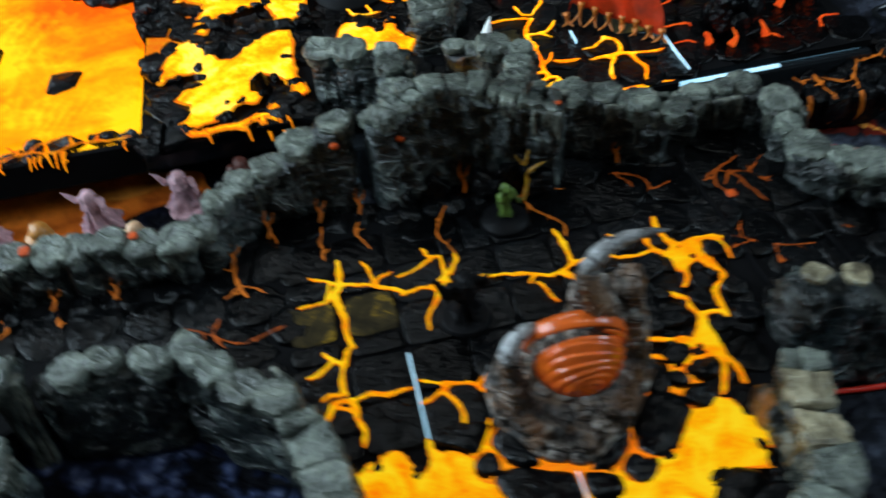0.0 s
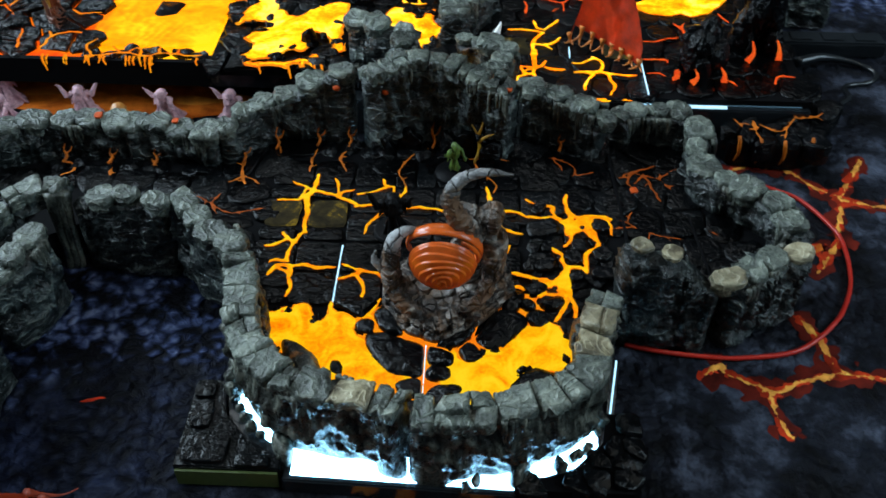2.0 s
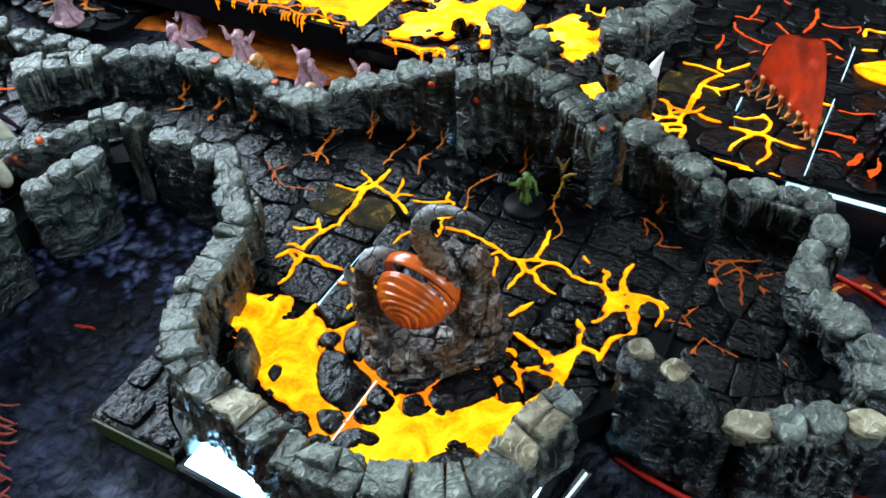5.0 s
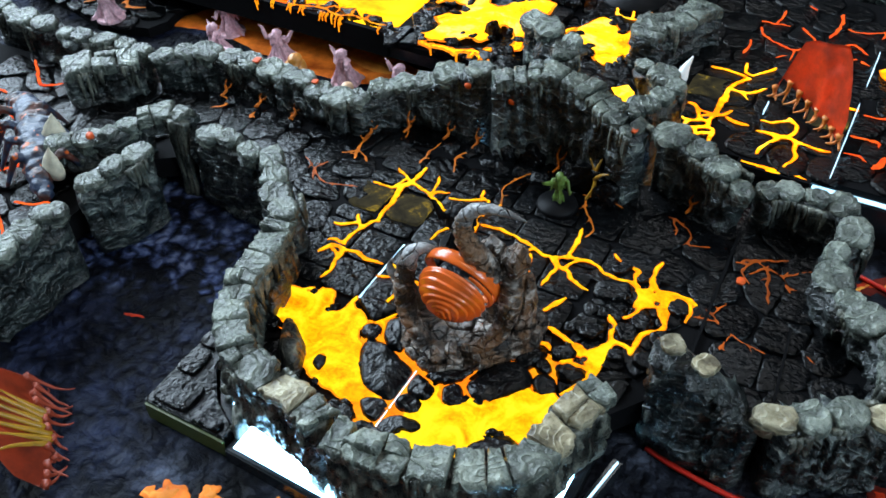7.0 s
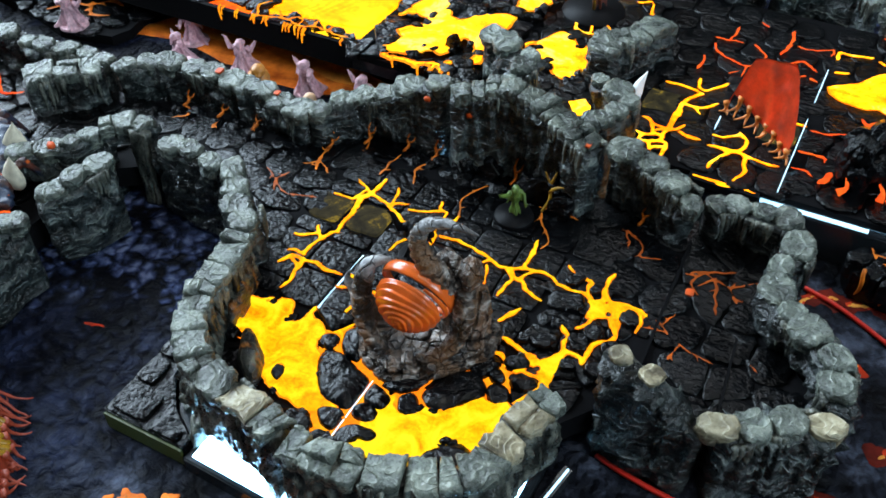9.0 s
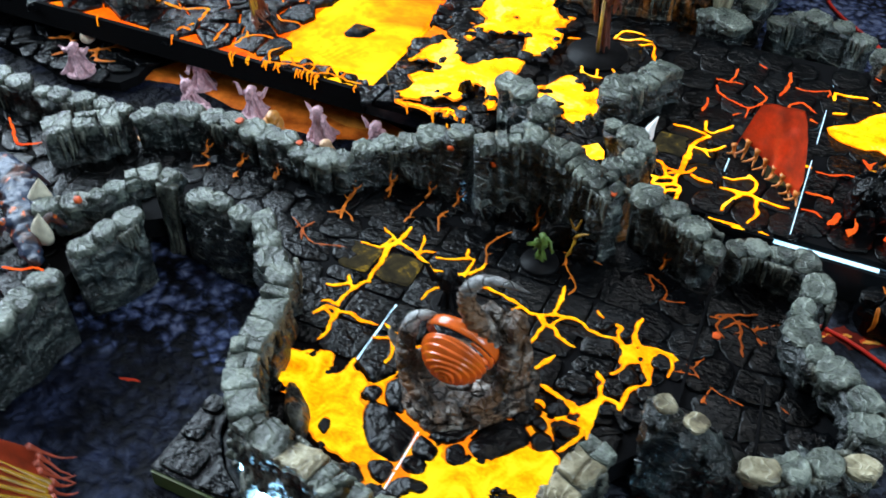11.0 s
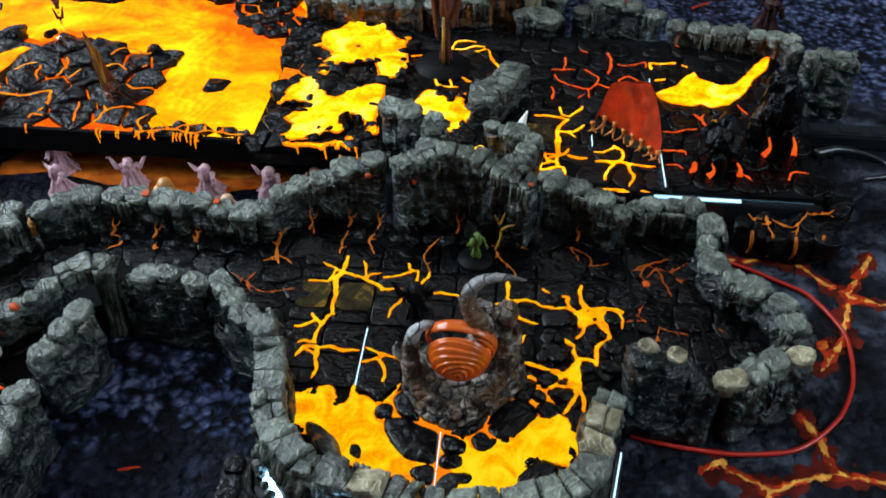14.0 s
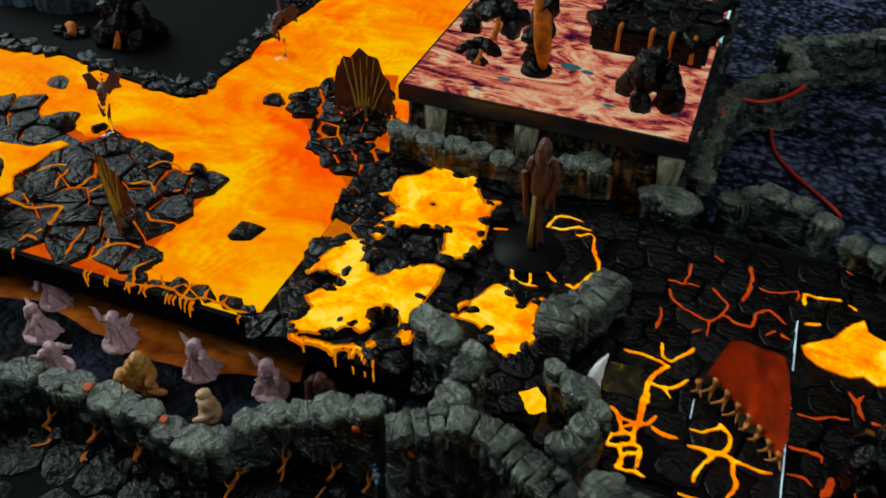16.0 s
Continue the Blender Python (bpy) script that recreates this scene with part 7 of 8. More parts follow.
def flyer(x, y, turn):
    """A little winged statuette held over the lava by a clear stand."""
    stand = thing("flight_stand", "clear acrylic disc and rod holding up a flyer", "stand", "flight stands", at=(x, y, FL + 0.5))
    bm = bmesh.new()
    bmesh.ops.create_cone(bm, cap_ends=True, segments=32, radius1=11, radius2=10, depth=2.4, matrix=Matrix.Translation((0, 0, 1.2)))
    part("disc", bm, CLEAR, stand)
    bm = bmesh.new()
    bmesh.ops.create_cone(bm, cap_ends=True, segments=10, radius1=1.2, radius2=1.2, depth=18, matrix=Matrix.Translation((0, 0, 11)))
    part("rod", bm, CLEAR, stand)
    bm = bmesh.new()
    for i in range(12):
        f = i / 11
        bmesh.ops.create_icosphere(bm, subdivisions=2, radius=1.0 + 3.2 * math.sin(math.pi * min(1, f * 1.3)), matrix=Matrix.Translation((0, -12 + 20 * f, 10 + 26 * f + 4 * math.sin(6 * f))))
    for s in (-1, 1):
        tips = [(0, 0, 24), (s * 8, 4, 34), (s * 15, 8, 30), (s * 12, 5, 24), (s * 13, 7, 18), (s * 7, 3, 19), (s * 3, 1, 15)]
        lo = [bm.verts.new(p) for p in tips]
        hi = [bm.verts.new((p[0], p[1] + 0.9, p[2])) for p in tips]
        bm.faces.new(lo)
        bm.faces.new(hi[::-1])
        for i in range(len(lo)):
            j = (i + 1) % len(lo)
            bm.faces.new((lo[i], hi[i], hi[j], lo[j]))
        bmesh.ops.create_cone(bm, cap_ends=True, segments=7, radius1=1.6, radius2=0.6, depth=12, matrix=pose(s * 3, -8, 8, 10, s * 12))
    ob = fuse(part("flying_miniature", bm, RUSTY, None), 0.0005)
    ob.matrix_world = pose(x * 0.001, y * 0.001, (FL + 20) * 0.001, 0, 0, turn)
    tagged(ob, "small dark brown winged statuette on a clear stand", "miniature", "flying miniatures")


flyer(-296, 343, 30)
flyer(-234, 513, -20)

# black crag with glowing drips on the tiles behind
for x, y, h, r, sd in ((272, 214, 44, 20, 1), (318, 246, 66, 20, 2)):
    crag = thing("lava_crag", "glossy black rock crag with orange lava drips", "rock", "lava crags", at=(x, y, FR))
    rnd = random.Random(sd)
    for i in range(16):
        a, q = rnd.uniform(0, 6.28), rnd.uniform(0, 1)
        put_stone(rnd.choice(RUBBLE), crag, (r * 0.7 * (1 - q * 0.6) * math.cos(a), r * 0.7 * (1 - q * 0.6) * math.sin(a), h * q * 0.8), (r * 0.42, r * 0.4, h * 0.24), rnd.uniform(0, 360), (rnd.uniform(-20, 20), rnd.uniform(-20, 20)))
    for a in (-2.0, -0.9):
        tube("lava_drip", [(r * 0.9 * math.cos(a), r * 0.9 * math.sin(a), h * 0.24), (r * math.cos(a + 0.15), r * math.sin(a + 0.15), h * 0.12), (r * 1.15 * math.cos(a), r * 1.15 * math.sin(a), 1.5)], [0.6, 1.4, 2.6], RED_LAVA, crag, "orange lava drip", 8, 2)

# ---- pink platform ----
PINK_LAVA = lava_material("pink_lit_print", [(0.36, (0.015, 0.0, 0.03)), (0.42, (0.2, 0.02, 0.06)), (0.47, (0.75, 0.14, 0.1)), (0.53, (1.0, 0.42, 0.28)), (0.61, (1.0, 0.78, 0.55))], 1.1, 0.02, 3.2, (0.7, 1.35, 1))
plat = thing("platform", "raised light pad with a marbled pink lava print on stone pillars", "platform")
prism(rect(-89, 432, 137, 745), 76, 90, PAD_FRAME, "frame", plat, bevel=1)
prism(rect(-86, 435, 134, 742), 90, 90.8, PINK_LAVA, "printed_sheet", plat, "marbled pink glowing print")
TEAL = plain("teal_glassy_print", (0.02, 0.16, 0.2), 0.3, 0, 0.5, 0.1)
for x, y, s in ((-58, 520, 9), (28, 512, 10), (44, 508, 6), (-14, 470, 6), (70, 462, 5), (118, 470, 5), (-30, 448, 4)):
    pool("teal_patch", [(x + s * math.cos(k) * (1 + 0.3 * math.sin(3 * k + x)), y + 0.6 * s * math.sin(k)) for k in range(6)], 91.3, TEAL, plat, "teal printed patch", 2, 1.5)
prism(rect(134.6, 610, 136.6, 690), 88, 92, SEAM, "light_strip", plat, "cold white light strip along the edge")
under = rock_wall([(-84, 446, 78), (-40, 446, 78), (0, 446, 78), (60, 446, 78), (132, 446, 78)], 2, 14, 40, "layered dark stone wall carrying the platform", "", mat=RUST_GLOW, layers=2.2)
rock_wall([(132, 452, 78), (134, 520, 78), (134, 600, 78), (134, 740, 78)], 2, 14, 41, "layered dark stone wall carrying the platform", "", layers=2.2)
TANROCK = rock_material("tan_pillar", (0.05, 0.045, 0.03), (0.16, 0.14, 0.09), (0.3, 0.27, 0.18), 0.48)
for x in (-58, 16, 126):
    pillar = thing("stone_pillar", "tapering tan stone pillar under the platform", "pillar", "stone pillars", at=(x, 436, 34))
    bm = bmesh.new()
    bmesh.ops.create_cone(bm, cap_ends=True, segments=14, radius1=5, radius2=10, depth=42, matrix=Matrix.Translation((0, 0, 21)))
    bmesh.ops.subdivide_edges(bm, edges=bm.edges[:], cuts=2)
    for q in bm.verts:
        q.co += Vector((1, 1, 0)) * 1.2 * nz(q.co.x + x, q.co.y, q.co.z, 0.2)
    part("shaft", bm, TANROCK, pillar)


def rock_pile(x, y, z, r, h, n, seed, label, glowing=True):
    pile = thing("rock_pile", label, "rock", "rock piles", at=(x, y, z))
    rnd = random.Random(seed)
    for i in range(n):
        a, q = rnd.uniform(0, 6.28), i / n
        put_stone(rnd.choice(RUBBLE), pile, (r * (1 - q * 0.7) * math.cos(a), r * (1 - q * 0.7) * math.sin(a), h * q * 0.8 + 1), (r * 0.42, r * 0.36, h * 0.26 + 2), rnd.uniform(0, 360), (rnd.uniform(-25, 25), rnd.uniform(-25, 25)))
    if glowing:
        tube("lava_drip", [(r * 0.2, -r * 0.5, h * 0.7), (r * 0.3, -r * 0.9, h * 0.4), (r * 0.25, -r * 1.15, 1.5)], [1.5, 2.2, 3.4], VEIN_PAINT, pile, "orange painted drip", 8, 2)
    return pile


rock_pile(-46, 502, 90.8, 16, 12, 9, 61, "small pile of black rocks round an orange lava spot")
rock_pile(96, 486, 90.8, 22, 40, 26, 62, "tall cluster of glossy black rocks", False)
rock_pile(-50, 560, 90.8, 26, 26, 14, 63, "black rock pile with orange lava streaks")
stepped = thing("lava_block", "thick black rock block with orange lava drips down its side", "rock", at=(0, 0, 0))
prism(rect(34, 548, 130, 640), 90.9, 114, COBBLE, "block", stepped, bevel=3)
for x in (58, 84, 100, 118):
    tube("lava_drip", [(x, 556, 115), (x, 547, 114.5), (x, 546.5, 104), (x, 546, 96)], [1.8, 2.0, 1.5, 2.2], VEIN_PAINT, stepped, "orange painted drip", 8, 2)
crackle(rect(36, 550, 128, 638), 18, 116, 64, stepped, [COBBLE], 1.2, 4, 2.6, None, "lava_rock", 0.48, 0, True)
idol = thing("lava_pillar", "black rock pillar with an orange lava face on a round base", "rock", at=(5, 494, 90.9))
bm = bmesh.new()
bmesh.ops.create_cone(bm, cap_ends=True, segments=32, radius1=13, radius2=12, depth=3.4, matrix=Matrix.Translation((0, 0, 1.7)))
part("disc", bm, BLACK, idol)
rnd = random.Random(5)
for i in range(10):
    put_stone(rnd.choice(RUBBLE), idol, (rnd.uniform(-6, 6), rnd.uniform(-3, 6), 6 + i * 6), (9.5, 8, 8), rnd.uniform(0, 360), (rnd.uniform(-25, 25), rnd.uniform(-25, 25)))
tube("lava_face", [(6, -4, 6), (5, -7, 22), (2, -5, 44), (-2, 0, 62)], [3, 7, 7.5, 5], VEIN_PAINT, idol, "orange painted lava flow", 9, 2)
rock_pile(-385, 492, FL + 3.4, 26, 50, 18, 65, "glossy black crag with orange lava streaks")
lump = thing("lava_spot", "orange and yellow lava spot among black rocks", "rock", at=(-440, 476, FL + 4))
for i in range(6):
    put_stone(RUBBLE[i], lump, (14 * math.cos(i), 9 * math.sin(i), 0.5), (6, 5, 3), i * 50)
tube("lava_drip", [(-6, 4, 3), (2, 0, 5), (8, -8, 1)], [3, 5, 4], VEIN_PAINT, lump, "orange painted lava", 9, 2)
cliff = thing("blue_cliff", "blue-grey cliff piece at the far edge of the lava board", "rock", at=(-520, 520, FL + 3))
BLUEROCK = rock_material("blue_grey_rock", (0.02, 0.035, 0.06), (0.06, 0.1, 0.15), (0.16, 0.22, 0.28), 0.5)
BLUES = [stone_mesh("boulder", 1000, 1000, 1000, 140 + i, BLUEROCK, 3.5, 0.3) for i in range(3)]
for i in range(8):
    put_stone(BLUES[i % 3], cliff, (i * 15 - 50, 6 * math.sin(i * 2), 14), (15, 13, 30), i * 33)

# ---- cables ----
CABLE_RED = plain("red_cable_sheath", (0.5, 0.02, 0.01), 0.3, 0, 0.1, 0.05, 0)
tagged(tube("red_cable", [(196, -28, 2), (214, -32, 1.8), (240, -35, 1.8), (262, -35, 1.8), (294, -28, 1.8), (321, -5, 1.8), (335, 18, 1.8), (341, 36, 1.8), (344, 56, 1.8), (343, 76, 1.8), (329, 106, 1.8), (311, 119, 1.8), (285, 134, 1.8), (262, 142, 1.8)], [1.5, 1.5], CABLE_RED, None, "thin red power cable curving over the mat", 8, 4), category="cable")
tagged(tube("red_cable", [(146, 604, 46), (158, 603, 46), (175, 601, 46), (191, 611, 46), (204, 627, 46), (215, 648, 46), (208, 668, 30), (199, 676, 12), (197, 640, 4), (203, 604, 2), (219, 574, 2), (239, 550, 2), (253, 534, 2), (262, 520, 2)], [1.8, 1.8], CABLE_RED, None, "thin red power cable hanging over the far wall", 8, 4), category="cable")
tagged(tube("black_cable", [(366, 278, 7), (376, 283, 7), (388, 287, 7), (406, 287, 5), (422, 281, 3), (428, 270, 2.4), (420, 258, 2.4), (400, 252, 2.4), (394, 238, 6), (386, 212, 16), (366, 196, 17), (346, 192, 16)], [4.2, 4.2, 3.4, 2.2, 2.2, 2.2, 2.2, 2.2, 2.2, 2.2, 2.6, 3.4], PAD_FRAME, None, "black power lead with a plug beside the light pad", 8, 4), category="cable")
strip = thing("power_strip", "black plastic power strip lying on the mat beyond the tile", "power strip")
prism(rect(358, 298, 443, 318), 0.3, 14, PAD_FRAME, "housing", strip, bevel=1.6)
for k in range(3):
    prism(rect(366 + 26 * k, 302, 383 + 26 * k, 314), 13.9, 15, PAD_FRAME, "socket", strip, bevel=0.4)
spike = thing("white_shard", "white curved shard standing beside the rock wall", "shard", at=(120, 228, FR))
tube("blade", [(0, 0, 0), (1, 3, 12), (5, 7, 24)], [5, 4, 0.4], plain("white_plastic", (0.86, 0.88, 0.86), 0.3, 0, 0.05), spike, "", 8, 2)
for x, y, z, t in ((-184, -36, 36, 0), (-206, -14, 38, 40), (-366, 200, 13, 80)):
    horn = thing("bone_shard", "pale bone-coloured pointed shell standing by the wall", "shard", "bone shards", at=(x, y, z))
    horn.rotation_euler = (0, 0, radians(t))
    bm = bmesh.new()
    res = bmesh.ops.create_icosphere(bm, subdivisions=4, radius=1)
    for q in res["verts"]:
        up = 0.5 * (q.co.z + 1)
        slim = (1 - up) ** 0.75 * 1.15 + 0.02
        q.co = Vector((q.co.x * 10 * slim + 4 * up * up, q.co.y * 5.5 * slim, 26 * up)) * (1 + 0.05 * nz(q.co.x * 6, q.co.y * 6, q.co.z * 14, 0.9))
    part("shell", bm, BONE, horn)

# ---- loose stones and paving ----
rnd = random.Random(31)
lava_net("lava_crack", [(2.2, [(-171, 194), (-180, 208), (-175, 219)]), (2.2, [(-164, 197), (-155, 199), (-147, 200), (-133, 196), (-123, 200), (-111, 200), (-101, 198), (-92, 199)]), (2.0, [(-161, 209), (-153, 200)]), (1.8, [(-147, 200), (-143, 207), (-138, 206), (-133, 212)]), (2.0, [(-111, 200), (-111, 208)]),
                        (1.8, [(-123, 200), (-126, 210)]), (1.8, [(-164, 197), (-171, 196)])], FL + 4.2, EMBER, board, "orange glowing web between the edge rocks", rough=0.5)
for i in range(20):
    x, d = rnd.uniform(-178, -94) if i < 14 else rnd.uniform(-420, -190), rnd.choice((1, 2, 3, 5, 8))
    tube("lava_drip", [(x, 196, FL + 3.2), (x + rnd.uniform(-1, 1), 193.2, FL + 1.5), (x + rnd.uniform(-1.5, 1.5), 192.6, FL - d)], [1.0, 0.8, 0.4], EMBER, board, "", 6, 2)
ISLE_WEB = [(2.4, [(-314, 269), (-307, 285), (-294, 288), (-291, 272), (-285, 261)]), (2.6, [(-271, 269), (-271, 290), (-277, 302)]), (3.0, [(-307, 238), (-285, 236), (-268, 245), (-262, 227), (-264, 214)]), (2.6, [(-230, 203), (-235, 225), (-237, 231)]), (2.4, [(-261, 267), (-256, 283)]),
            (2.6, [(-213, 203), (-210, 221), (-201, 227), (-187, 228)]), (2.4, [(-210, 221), (-216, 229)])]
ISLE_WEB_B = [(2.4, [(-239, 287), (-229, 295), (-217, 284)]), (2.4, [(-209, 262), (-201, 257), (-185, 258)]), (2.2, [(-205, 291), (-201, 299)]), (2.2, [(-241, 311), (-235, 322), (-222, 321), (-209, 314), (-203, 323), (-197, 329)]), (2.6, [(-267, 204), (-266, 210), (-257, 208)])]
ISLE_WEB_C = [(2.6, [(-340, 220), (-352, 244), (-340, 262)]), (2.6, [(-352, 244), (-384, 250), (-400, 232)]), (2.4, [(-384, 250), (-392, 282), (-372, 296)]), (2.4, [(-430, 214), (-426, 250), (-450, 276)])]
for net in (ISLE_WEB, ISLE_WEB_B, ISLE_WEB_C):
    lava_net("lava_crack", net, FL + 4.4, EMBER, board, "orange glowing crack between the rocks", step=0.9)
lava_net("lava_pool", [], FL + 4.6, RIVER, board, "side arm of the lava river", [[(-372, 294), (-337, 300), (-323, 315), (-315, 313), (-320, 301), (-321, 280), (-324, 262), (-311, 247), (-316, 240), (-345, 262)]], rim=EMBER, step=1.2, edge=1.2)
cobbles([(-52, 78), (-34, 110), (30, 121), (36, 108), (60, 118), (118, 108), (118, 98), (60, 104), (22, 104), (-22, 100), (-34, 84)], F - 1, 12, 78, floor_a, 0.8, tall=0.4)
cobbles([(196, -8), (246, -12), (280, 8), (280, 34), (246, 66), (236, 120), (200, 116), (150, 124), (150, 116), (226, 108), (232, 70), (250, 48), (262, 30), (262, 12), (240, 2), (206, 6)], F - 1.5, 15, 79, floor_a, 0.9, tall=0.3)
cobbles([(-56, 84), (-100, 92), (-160, 92), (-200, 74), (-200, 66), (-156, 82), (-100, 82), (-62, 74)], F - 1, 12, 80, floor_a, 0.7, tall=0.4)
crackle([(-598, 199), (-172, 199), (-172, 240), (-172, 275), (-170, 320), (-212, 332), (-262, 336), (-345, 354), (-430, 368), (-598, 362)], 25, FL + 2.6, 71, board, [COBBLE], 1.3, 5, 2.0, lambda x, y: inside(x, y, RIVER_LINE), "lava_rock", 0.5, 0, True)
crackle([(-180, 198), (-90, 198), (-90, 210), (-150, 211), (-180, 218)], 13, FL + 2.6, 72, board, [COBBLE], 1.8, 4, 2.0, None, "lava_rock", 0.45, 0, True)
crackle([(-186, 432), (-148, 402), (-98, 352), (-88, 318), (-88, 300), (-66, 345), (-66, 380), (-92, 424), (-102, 440), (-128, 530), (-182, 512)], 16, FL + 2.6, 73, board, [COBBLE], 2.4, 5, 2.4, lambda x, y: inside(x, y, RIVER_LINE), "lava_rock", 0.48, 0, True)
crackle([(x, y) for x, y in BANK], 13, FL + 3, 74, board, [COBBLE], 0.5, 4, 2.2, lambda x, y: not any(inside(x + dx, y + dy, RIVER_LINE) for dx, dy in ((24, 0), (0, -24), (17, -17))), "lava_rock", 0.5, 1)
for x, y, s, h in ((-136, 272, 15, 6), (-205, 322, 10, 12), (-340, 336, 13, 14), (-310, 344, 8, 8), (-390, 395, 14, 4), (-205, 440, 13, 8), (-190, 455, 10, 6)):
    put_stone(RUBBLE[int(s) % 10], board, (x, y, FL + 0.5), (s, s * 0.8, h), x)
for x, y, s, t, h in ((-66, 212, 13, 20, 4), (-72, 236, 13, 10, 3), (-44, 281, 12, 30, 4), (-26, 284, 14, 80, 4), (-12, 296, 12, 20, 5), (-38, 204, 7, 20, 5), (-16, 226, 7, 20, 15), (-52, 308, 11, 30, 3), (-70, 290, 9, 60, 4), (-80, 262, 8, 0, 3), (14, 296, 8, 0, 3), (2, 296, 9, 10, 4),
                      (-70, 330, 11, 50, 3), (-74, 354, 12, 20, 3), (-68, 376, 10, 60, 4), (-40, 310, 9, 0, 4), (14, 350, 7, 20, 3), (-28, 352, 3, 0, 2), (12, 392, 9, 0, 3), (-74, 400, 12, 0, 4), (-6, 196, 9, 0, 4), (8, 200, 9, 30, 3)):
    put_stone(RUBBLE[(t + int(s)) % 10], floor_d, (x, y, FL + 0.6), (s, s * 0.72, h + 1.2), t)
DRY = lambda x, y: any(inside(x, y, p) for p in (POOL_B, POOL_C)) or x > 16
# Glowing strip of bed added here for orange gaps.
prism(rect(-87, 292, -58, 420), FL - 2, FL - 1, EMBER, "lava_bed", floor_d, "orange glow under the rocks")
crackle(rect(-88, 192, 16, 424), 19, FL + 1.2, 75, floor_d, [LUMP, SLAB], 1.7, 4, 1.3, DRY, "lava_rock", 0.48, 0, True)
crackle(rect(19, 188, 94, 420), 18, FR + 3.0, 76, floor_d, [COBBLE, SLAB], 1.0, 3, 1.2, lambda x, y: inside(x, y, POOL_D) or (x - 50) ** 2 + (y - 334) ** 2 < 700)
for x, y, s, t in ((34, 240, 9, 20), (52, 296, 9, 60), (66, 292, 8, 10), (80, 262, 9, 80), (72, 236, 8, 20), (60, 228, 9, 40), (28, 300, 8, 0), (34, 320, 9, 20), (36, 372, 10, 0), (66, 346, 9, 0), (84, 386, 9, 60), (78, 326, 9, 0), (26, 394, 10, 30), (52, 396, 9, 60), (44, 228, 9, 0), (30, 226, 7, 10)):
    put_stone(RUBBLE[(t + int(s)) % 10], floor_d, (x, y, FR + 2), (s * 1.2, s, 2.8), t)
SHORE_A = [[(54, -59), (56, -52), (66, -52), (73, -56), (83, -59), (84.6, -65), (84.6, -78), (77, -79), (70, -78), (64, -75)], [(47, -50), (47, -45), (52, -41), (56, -43), (57, -49), (55, -53)], [(34, -32), (38, -26), (51, -26), (57, -28), (53, -35), (49, -41), (42, -36)],
           [(56, -37), (62, -30), (71, -46), (72, -51), (65, -51), (59, -46)], [(71, -87), (74, -83), (84, -81), (84.8, -93), (78, -93)], [(81, -98), (83, -95), (84.8, -96), (85, -99)]]
SHORE_B = [[(86, -63), (88, -60), (95, -62), (100, -65), (100, -70), (98, -73), (90, -72), (86, -69)], [(86, -81), (86, -75), (90, -73), (98, -74), (99, -79), (96, -83)], [(86, -100), (86, -90), (94, -85), (103, -85), (105, -88), (103, -92), (97, -92), (94, -101)],
           [(91, -58), (97, -54), (107, -47), (111, -46), (108, -53), (100, -60), (95, -60)], [(104, -66), (103, -60), (109, -56), (116, -65), (112, -69), (107, -69)], [(112, -53), (117, -43), (121, -34), (128, -31), (137, -36), (138, -44), (132, -50), (129, -55), (123, -59), (117, -59)]]
SHORE_C = [[(123, -24), (131, -16), (138, -18), (136, -27), (132, -33), (127, -31)], [(138, -35), (143, -31), (149, -33), (151, -39), (146, -44), (141, -41)], [(135, -27), (138, -22), (144, -26), (143, -31), (138, -31)], [(146, -26), (153, -22), (158, -20), (160, -25), (155, -30), (149, -30)],
           [(137, -14), (144, -9), (151, -11), (150, -16), (142, -21)], [(129, -89), (130, -83), (135, -78), (141, -72), (148, -74), (152, -78), (143, -87)], [(132, -75), (134, -72), (138, -72), (137, -75), (134, -77)], [(37, -78), (37, -73), (41, -72), (43, -75), (44, -81), (41, -81)]]
for k, shape in enumerate(SHORE_A + SHORE_B + SHORE_C):
    mx, my = (sum(p[i] for p in shape) / len(shape) for i in (0, 1))
    wide = [(mx + (x - mx) * 1.13, my + (y - my) * 1.13) for x, y in shape]
    outline_stone([(min(x, 84.6) if mx < 85 else max(x, 86), y) for x, y in wide], F - 0.6, 3.4, LUMP, floor_a, 7 * k)
outline_stone([(8, -62), (14, -61), (24, -68), (31, -74), (36, -86), (33, -91), (20, -84)], F, 9, RUST_GLOW, floor_a, 31)
for k, (x, y, sx, sy, t) in enumerate(((84, -101, 8, 4, 0), (152, -88, 9, 5, 25), (160, -80, 5, 4, 0), (24, -82, 8, 4, -40), (2, -66, 6, 4, 0), (-8, -50, 4, 7, 0), (66, -97, 8, 4, 0))):
    put_stone(SMOOTH[k % 8], floor_a, (x, y, F - 0.4), (sx, sy, 4.6), t, (k % 5 - 2, k % 7 - 3))
SPLASH = [(138, 58), (198, 62), (196, 20), (190, -10), (182, -38), (152, -34), (138, -16), (146, 10), (140, 40)]
crackle(SPLASH, 14, F + 0.1, 85, floor_a, [SLAB, COBBLE], 0.7, 3, 0.8, None, "slab", 0.5, 1)
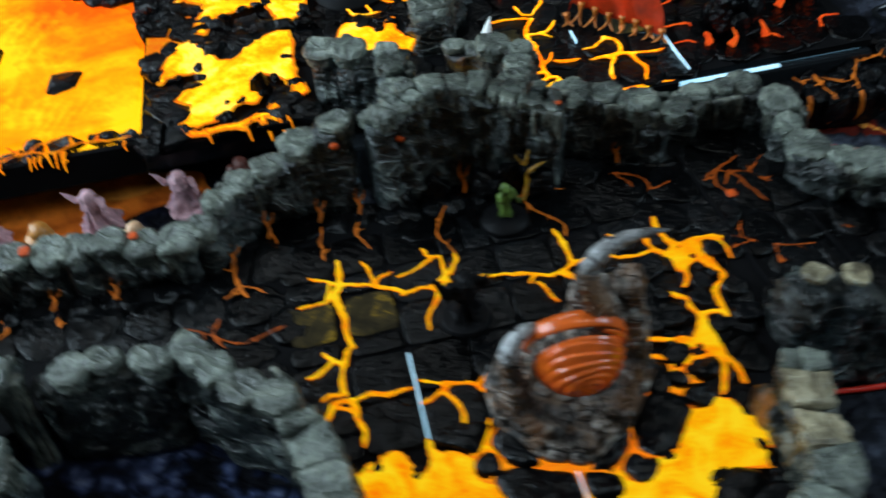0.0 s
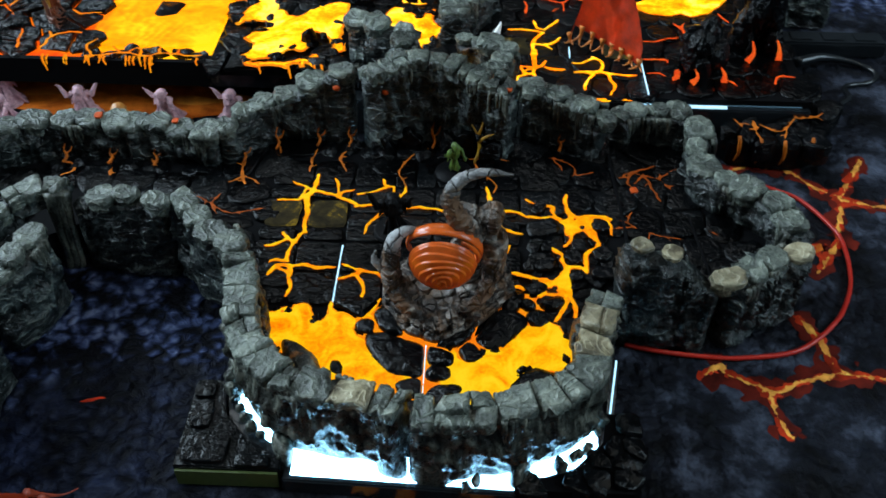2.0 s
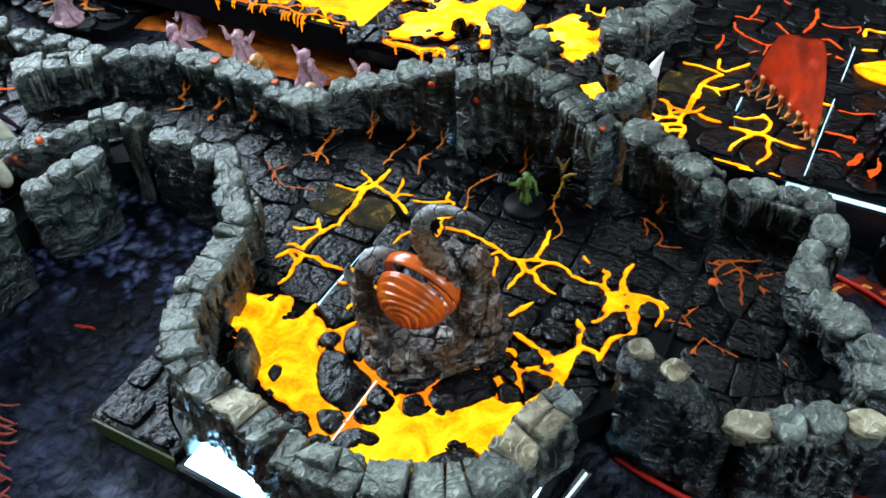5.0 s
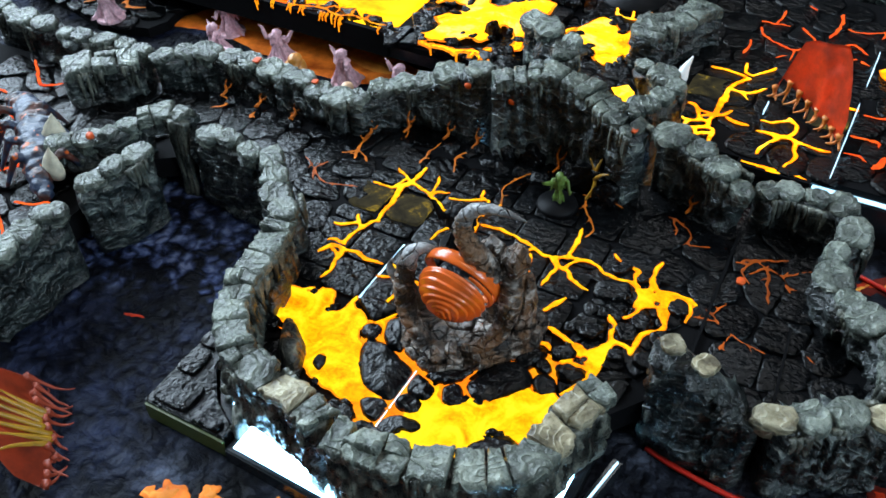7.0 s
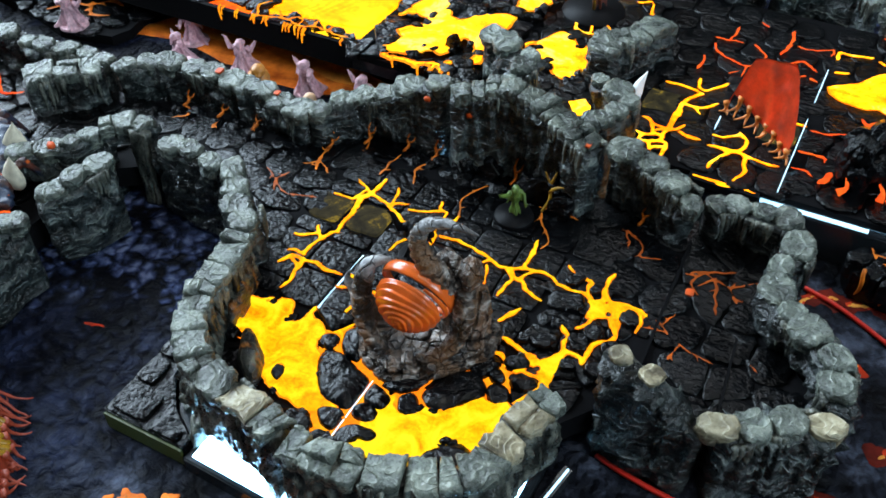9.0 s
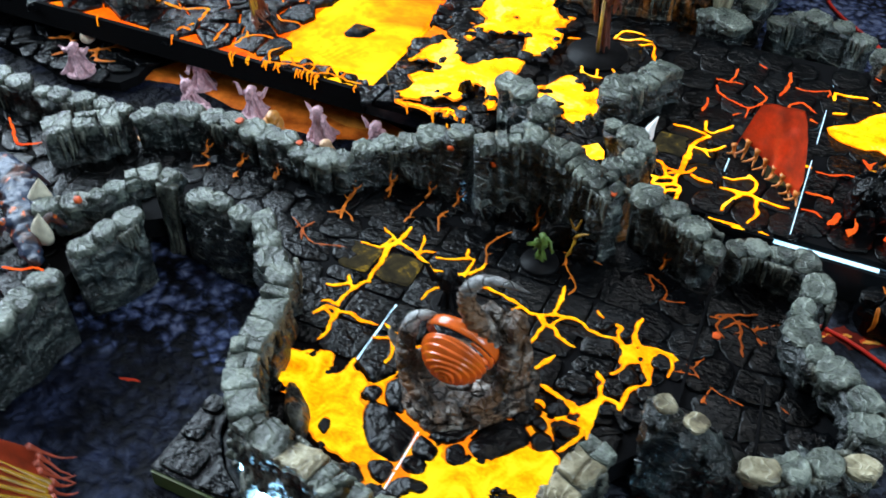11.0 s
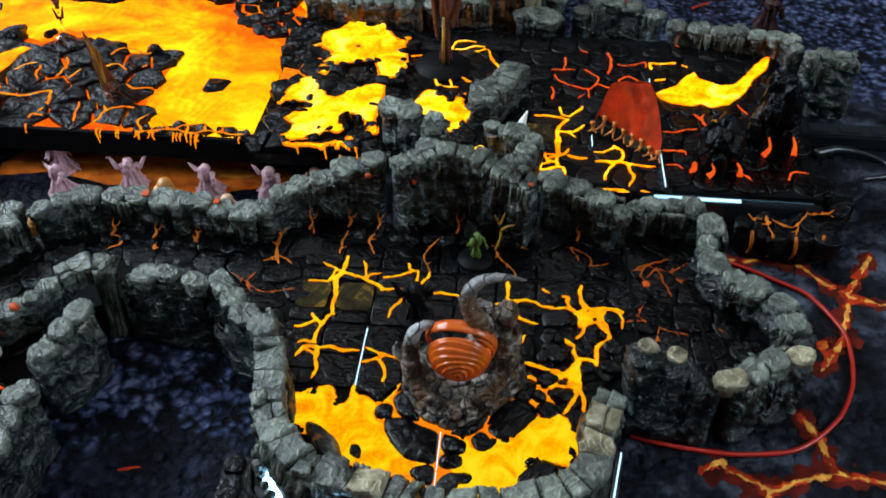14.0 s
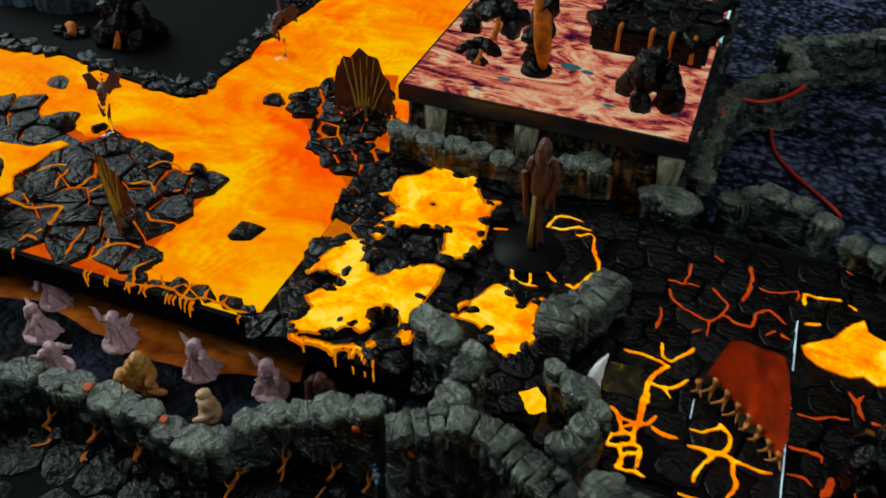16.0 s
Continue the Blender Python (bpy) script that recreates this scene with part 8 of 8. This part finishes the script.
for k, (x, y, s, q) in enumerate(((150, 38, 10.5, 0.72), (148, 56, 6.0, 0.7), (171, 23, 5.6, 0.9), (167, 13, 5.6, 1.0), (148, 8, 9.0, 0.8), (185, 41, 5.2, 0.9), (161, 53, 3.2, 0.9), (141, 3, 4.0, 0.9), (184, 16, 6, 0.9), (183, 0, 7, 0.8), (168, -4, 4.4, 0.9))):
    put_stone(SMOOTH[k % 8], floor_a, (x, y, F - 0.6), (s, s * q, 3.4), 20 + 37 * k, (k % 5 - 2, k % 7 - 3))


ROCKY = [(44, -42), (62, -28), (72, -44), (90, -56), (112, -50), (126, -26), (146, -12), (150, -34), (136, -46), (118, -62), (100, -74), (92, -92), (82, -106), (74, -98), (60, -74)]


def wet(x, y):
    return any(inside(x, y, p) for p in (LEFT_POOL, RIGHT_POOL, SPLASH, ROCKY)) or (x - CX) ** 2 + (y - CY) ** 2 < 24 ** 2


LIT = rect(-20.8, 48.0 - 26.4, 31.8, 74.2)
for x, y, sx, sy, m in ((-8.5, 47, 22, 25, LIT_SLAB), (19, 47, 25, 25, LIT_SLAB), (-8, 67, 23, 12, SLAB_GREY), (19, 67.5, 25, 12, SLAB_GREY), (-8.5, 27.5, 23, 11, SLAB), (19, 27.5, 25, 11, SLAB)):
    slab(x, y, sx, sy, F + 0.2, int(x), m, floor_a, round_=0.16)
CORE = rect(-21, -31, 163, 100)
paving(CH_FLOOR, X0, Y0, PITCH, F, 81, [SLAB, SLAB, SLAB_GREY], floor_a, lambda x, y: wet(x, y) or inside(x, y, LIT) or not inside(x, y, CORE), 0.1, 0.8)
# No slabs round the doorway: bare black bed stands for its inner shade.
crackle(CH_FLOOR, 25, F, 86, floor_a, [SLAB, SLAB, SLAB_GREY], 0.6, 3, 0.9, lambda x, y: wet(x, y) or inside(x, y, rect(-14, -40, 158, 95)) or math.hypot(x + 140, y - 30) < 24, "slab", 0.3, 1)
crackle(LEFT_FLOOR, 29, F, 82, floor_b, [SLAB], 0.9, 3, 0.9, lambda x, y: x < -340 or math.hypot(x + 140, y - 30) < 24, "slab", 0.32, 2)
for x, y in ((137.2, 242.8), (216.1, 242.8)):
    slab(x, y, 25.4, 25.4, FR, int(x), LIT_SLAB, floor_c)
crackle(rect(120, 176, 178, 228), 10.5, FR + 0.1, 87, floor_c, [SLAB, COBBLE], 0.8, 3, 0.7, lambda x, y: not inside(x, y, WEB), "slab", 0.45, 1)
crackle(rect(98, 178, 229, 408), 25, FR, 83, floor_c, [SLAB, SLAB, SLAB_GREY], 0.6, 3, 0.7, lambda x, y: inside(x, y, WEB) or abs(y - 242.8) < 15 and (abs(x - 137.2) < 15 or abs(x - 216.1) < 15), "slab", 0.2, 1)
crackle(rect(233, 180, 344, 408), 25, FR, 84, floor_c, [SLAB], 0.6, 3, 0.8, None, "slab", 0.2, 1)

for x, y, h in ((-100, 94, 10), (-43, 100, 9), (-24, 116, 13), (3, 121, 10), (24, 121, 12), (62, 121, 14), (80, 122, 16), (110, 112, 12), (120, 108, 18), (164, 122, 9), (-130, 95, 8), (-160, 95, 10)):
    tube("painted_vein", [(x, y - 6, F + 0.8), (x + 1.5, y - 1, F + 2.5), (x - 0.5, y + 1, F + h * 0.55), (x + 1, y + 2, F + h)], [0.9, 1.1, 0.7, 0.3], VEIN_PAINT, floor_a, "orange painted vein running up the wall", 7, 1.6)
    tube("painted_vein", [(x, y, F + h * 0.35), (x + 3.5, y + 1, F + h * 0.5), (x + 5, y + 2, F + h * 0.8)], [0.7, 0.6, 0.3], VEIN_PAINT, floor_a, "", 7, 1.6)

shore = random.Random(77)
for line in (POOL_B, POOL_C, POOL_D):
    for k, (x, y) in enumerate(line):
        if shore.random() < 0.5:
            s = shore.uniform(3, 6.5)
            put_stone(RUBBLE[(k * 3) % 10], floor_d, (x + shore.uniform(-3, 3), y + shore.uniform(-3, 3), (FR + 4 if line is POOL_D else FL + 1.6) + 0.4), (s, s * 0.75, s * 0.5), shore.uniform(0, 360), (shore.uniform(-12, 12), shore.uniform(-12, 12)))
for line in (LEFT_POOL, RIGHT_POOL):
    for k, (x, y) in enumerate(line):
        if shore.random() < 0.3:
            s = shore.uniform(2.4, 4.4)
            put_stone(RUBBLE[(k * 3) % 10], floor_a, (x + shore.uniform(-2, 2), y + shore.uniform(-2, 2), F + 0.6), (s, s * 0.75, s * 0.5), shore.uniform(0, 360), (shore.uniform(-12, 12), shore.uniform(-12, 12)))
for line in ([(195.6, 114), (197.2, 114), (201.4, 10), (199.8, 10)], [(238.6, 56), (239.8, 56), (244.6, 0), (243.4, 0)]):
    prism(line, F - 1.5, F + 1.0, BED, "tile_joint", floor_a, "black joint between two tiles")
alcove = thing("alcove_rocks", "glossy black boulders at the foot of the tall wall", "rock")
for k, (x, y, z, sx, sy, sz) in enumerate(((103, 113, 8, 11, 7, 12), (119, 107, 7, 12, 8, 10), (112, 114, 18, 10, 6, 8), (90, 118, 6, 9, 7, 9), (64, 120, 6, 11, 7, 10), (46, 116, 5, 8, 6, 9))):
    put_stone(RUBBLE[k + 2], alcove, (x, y, F + z), (sx, sy, sz), 40 * k)
for line in ([(108, 101, F + 1), (111, 104, F + 9), (110, 106.5, F + 18), (106, 107.5, F + 26)], [(110, 105, F + 14), (115, 103, F + 20), (120, 102, F + 23)], [(110, 106.5, F + 18), (112, 107, F + 24), (113, 108, F + 28)]):
    tube("painted_vein", line, [0.8, 1.1, 0.8, 0.35], FIN_BRIGHT, alcove, "gold painted vein", 7, 1.6)
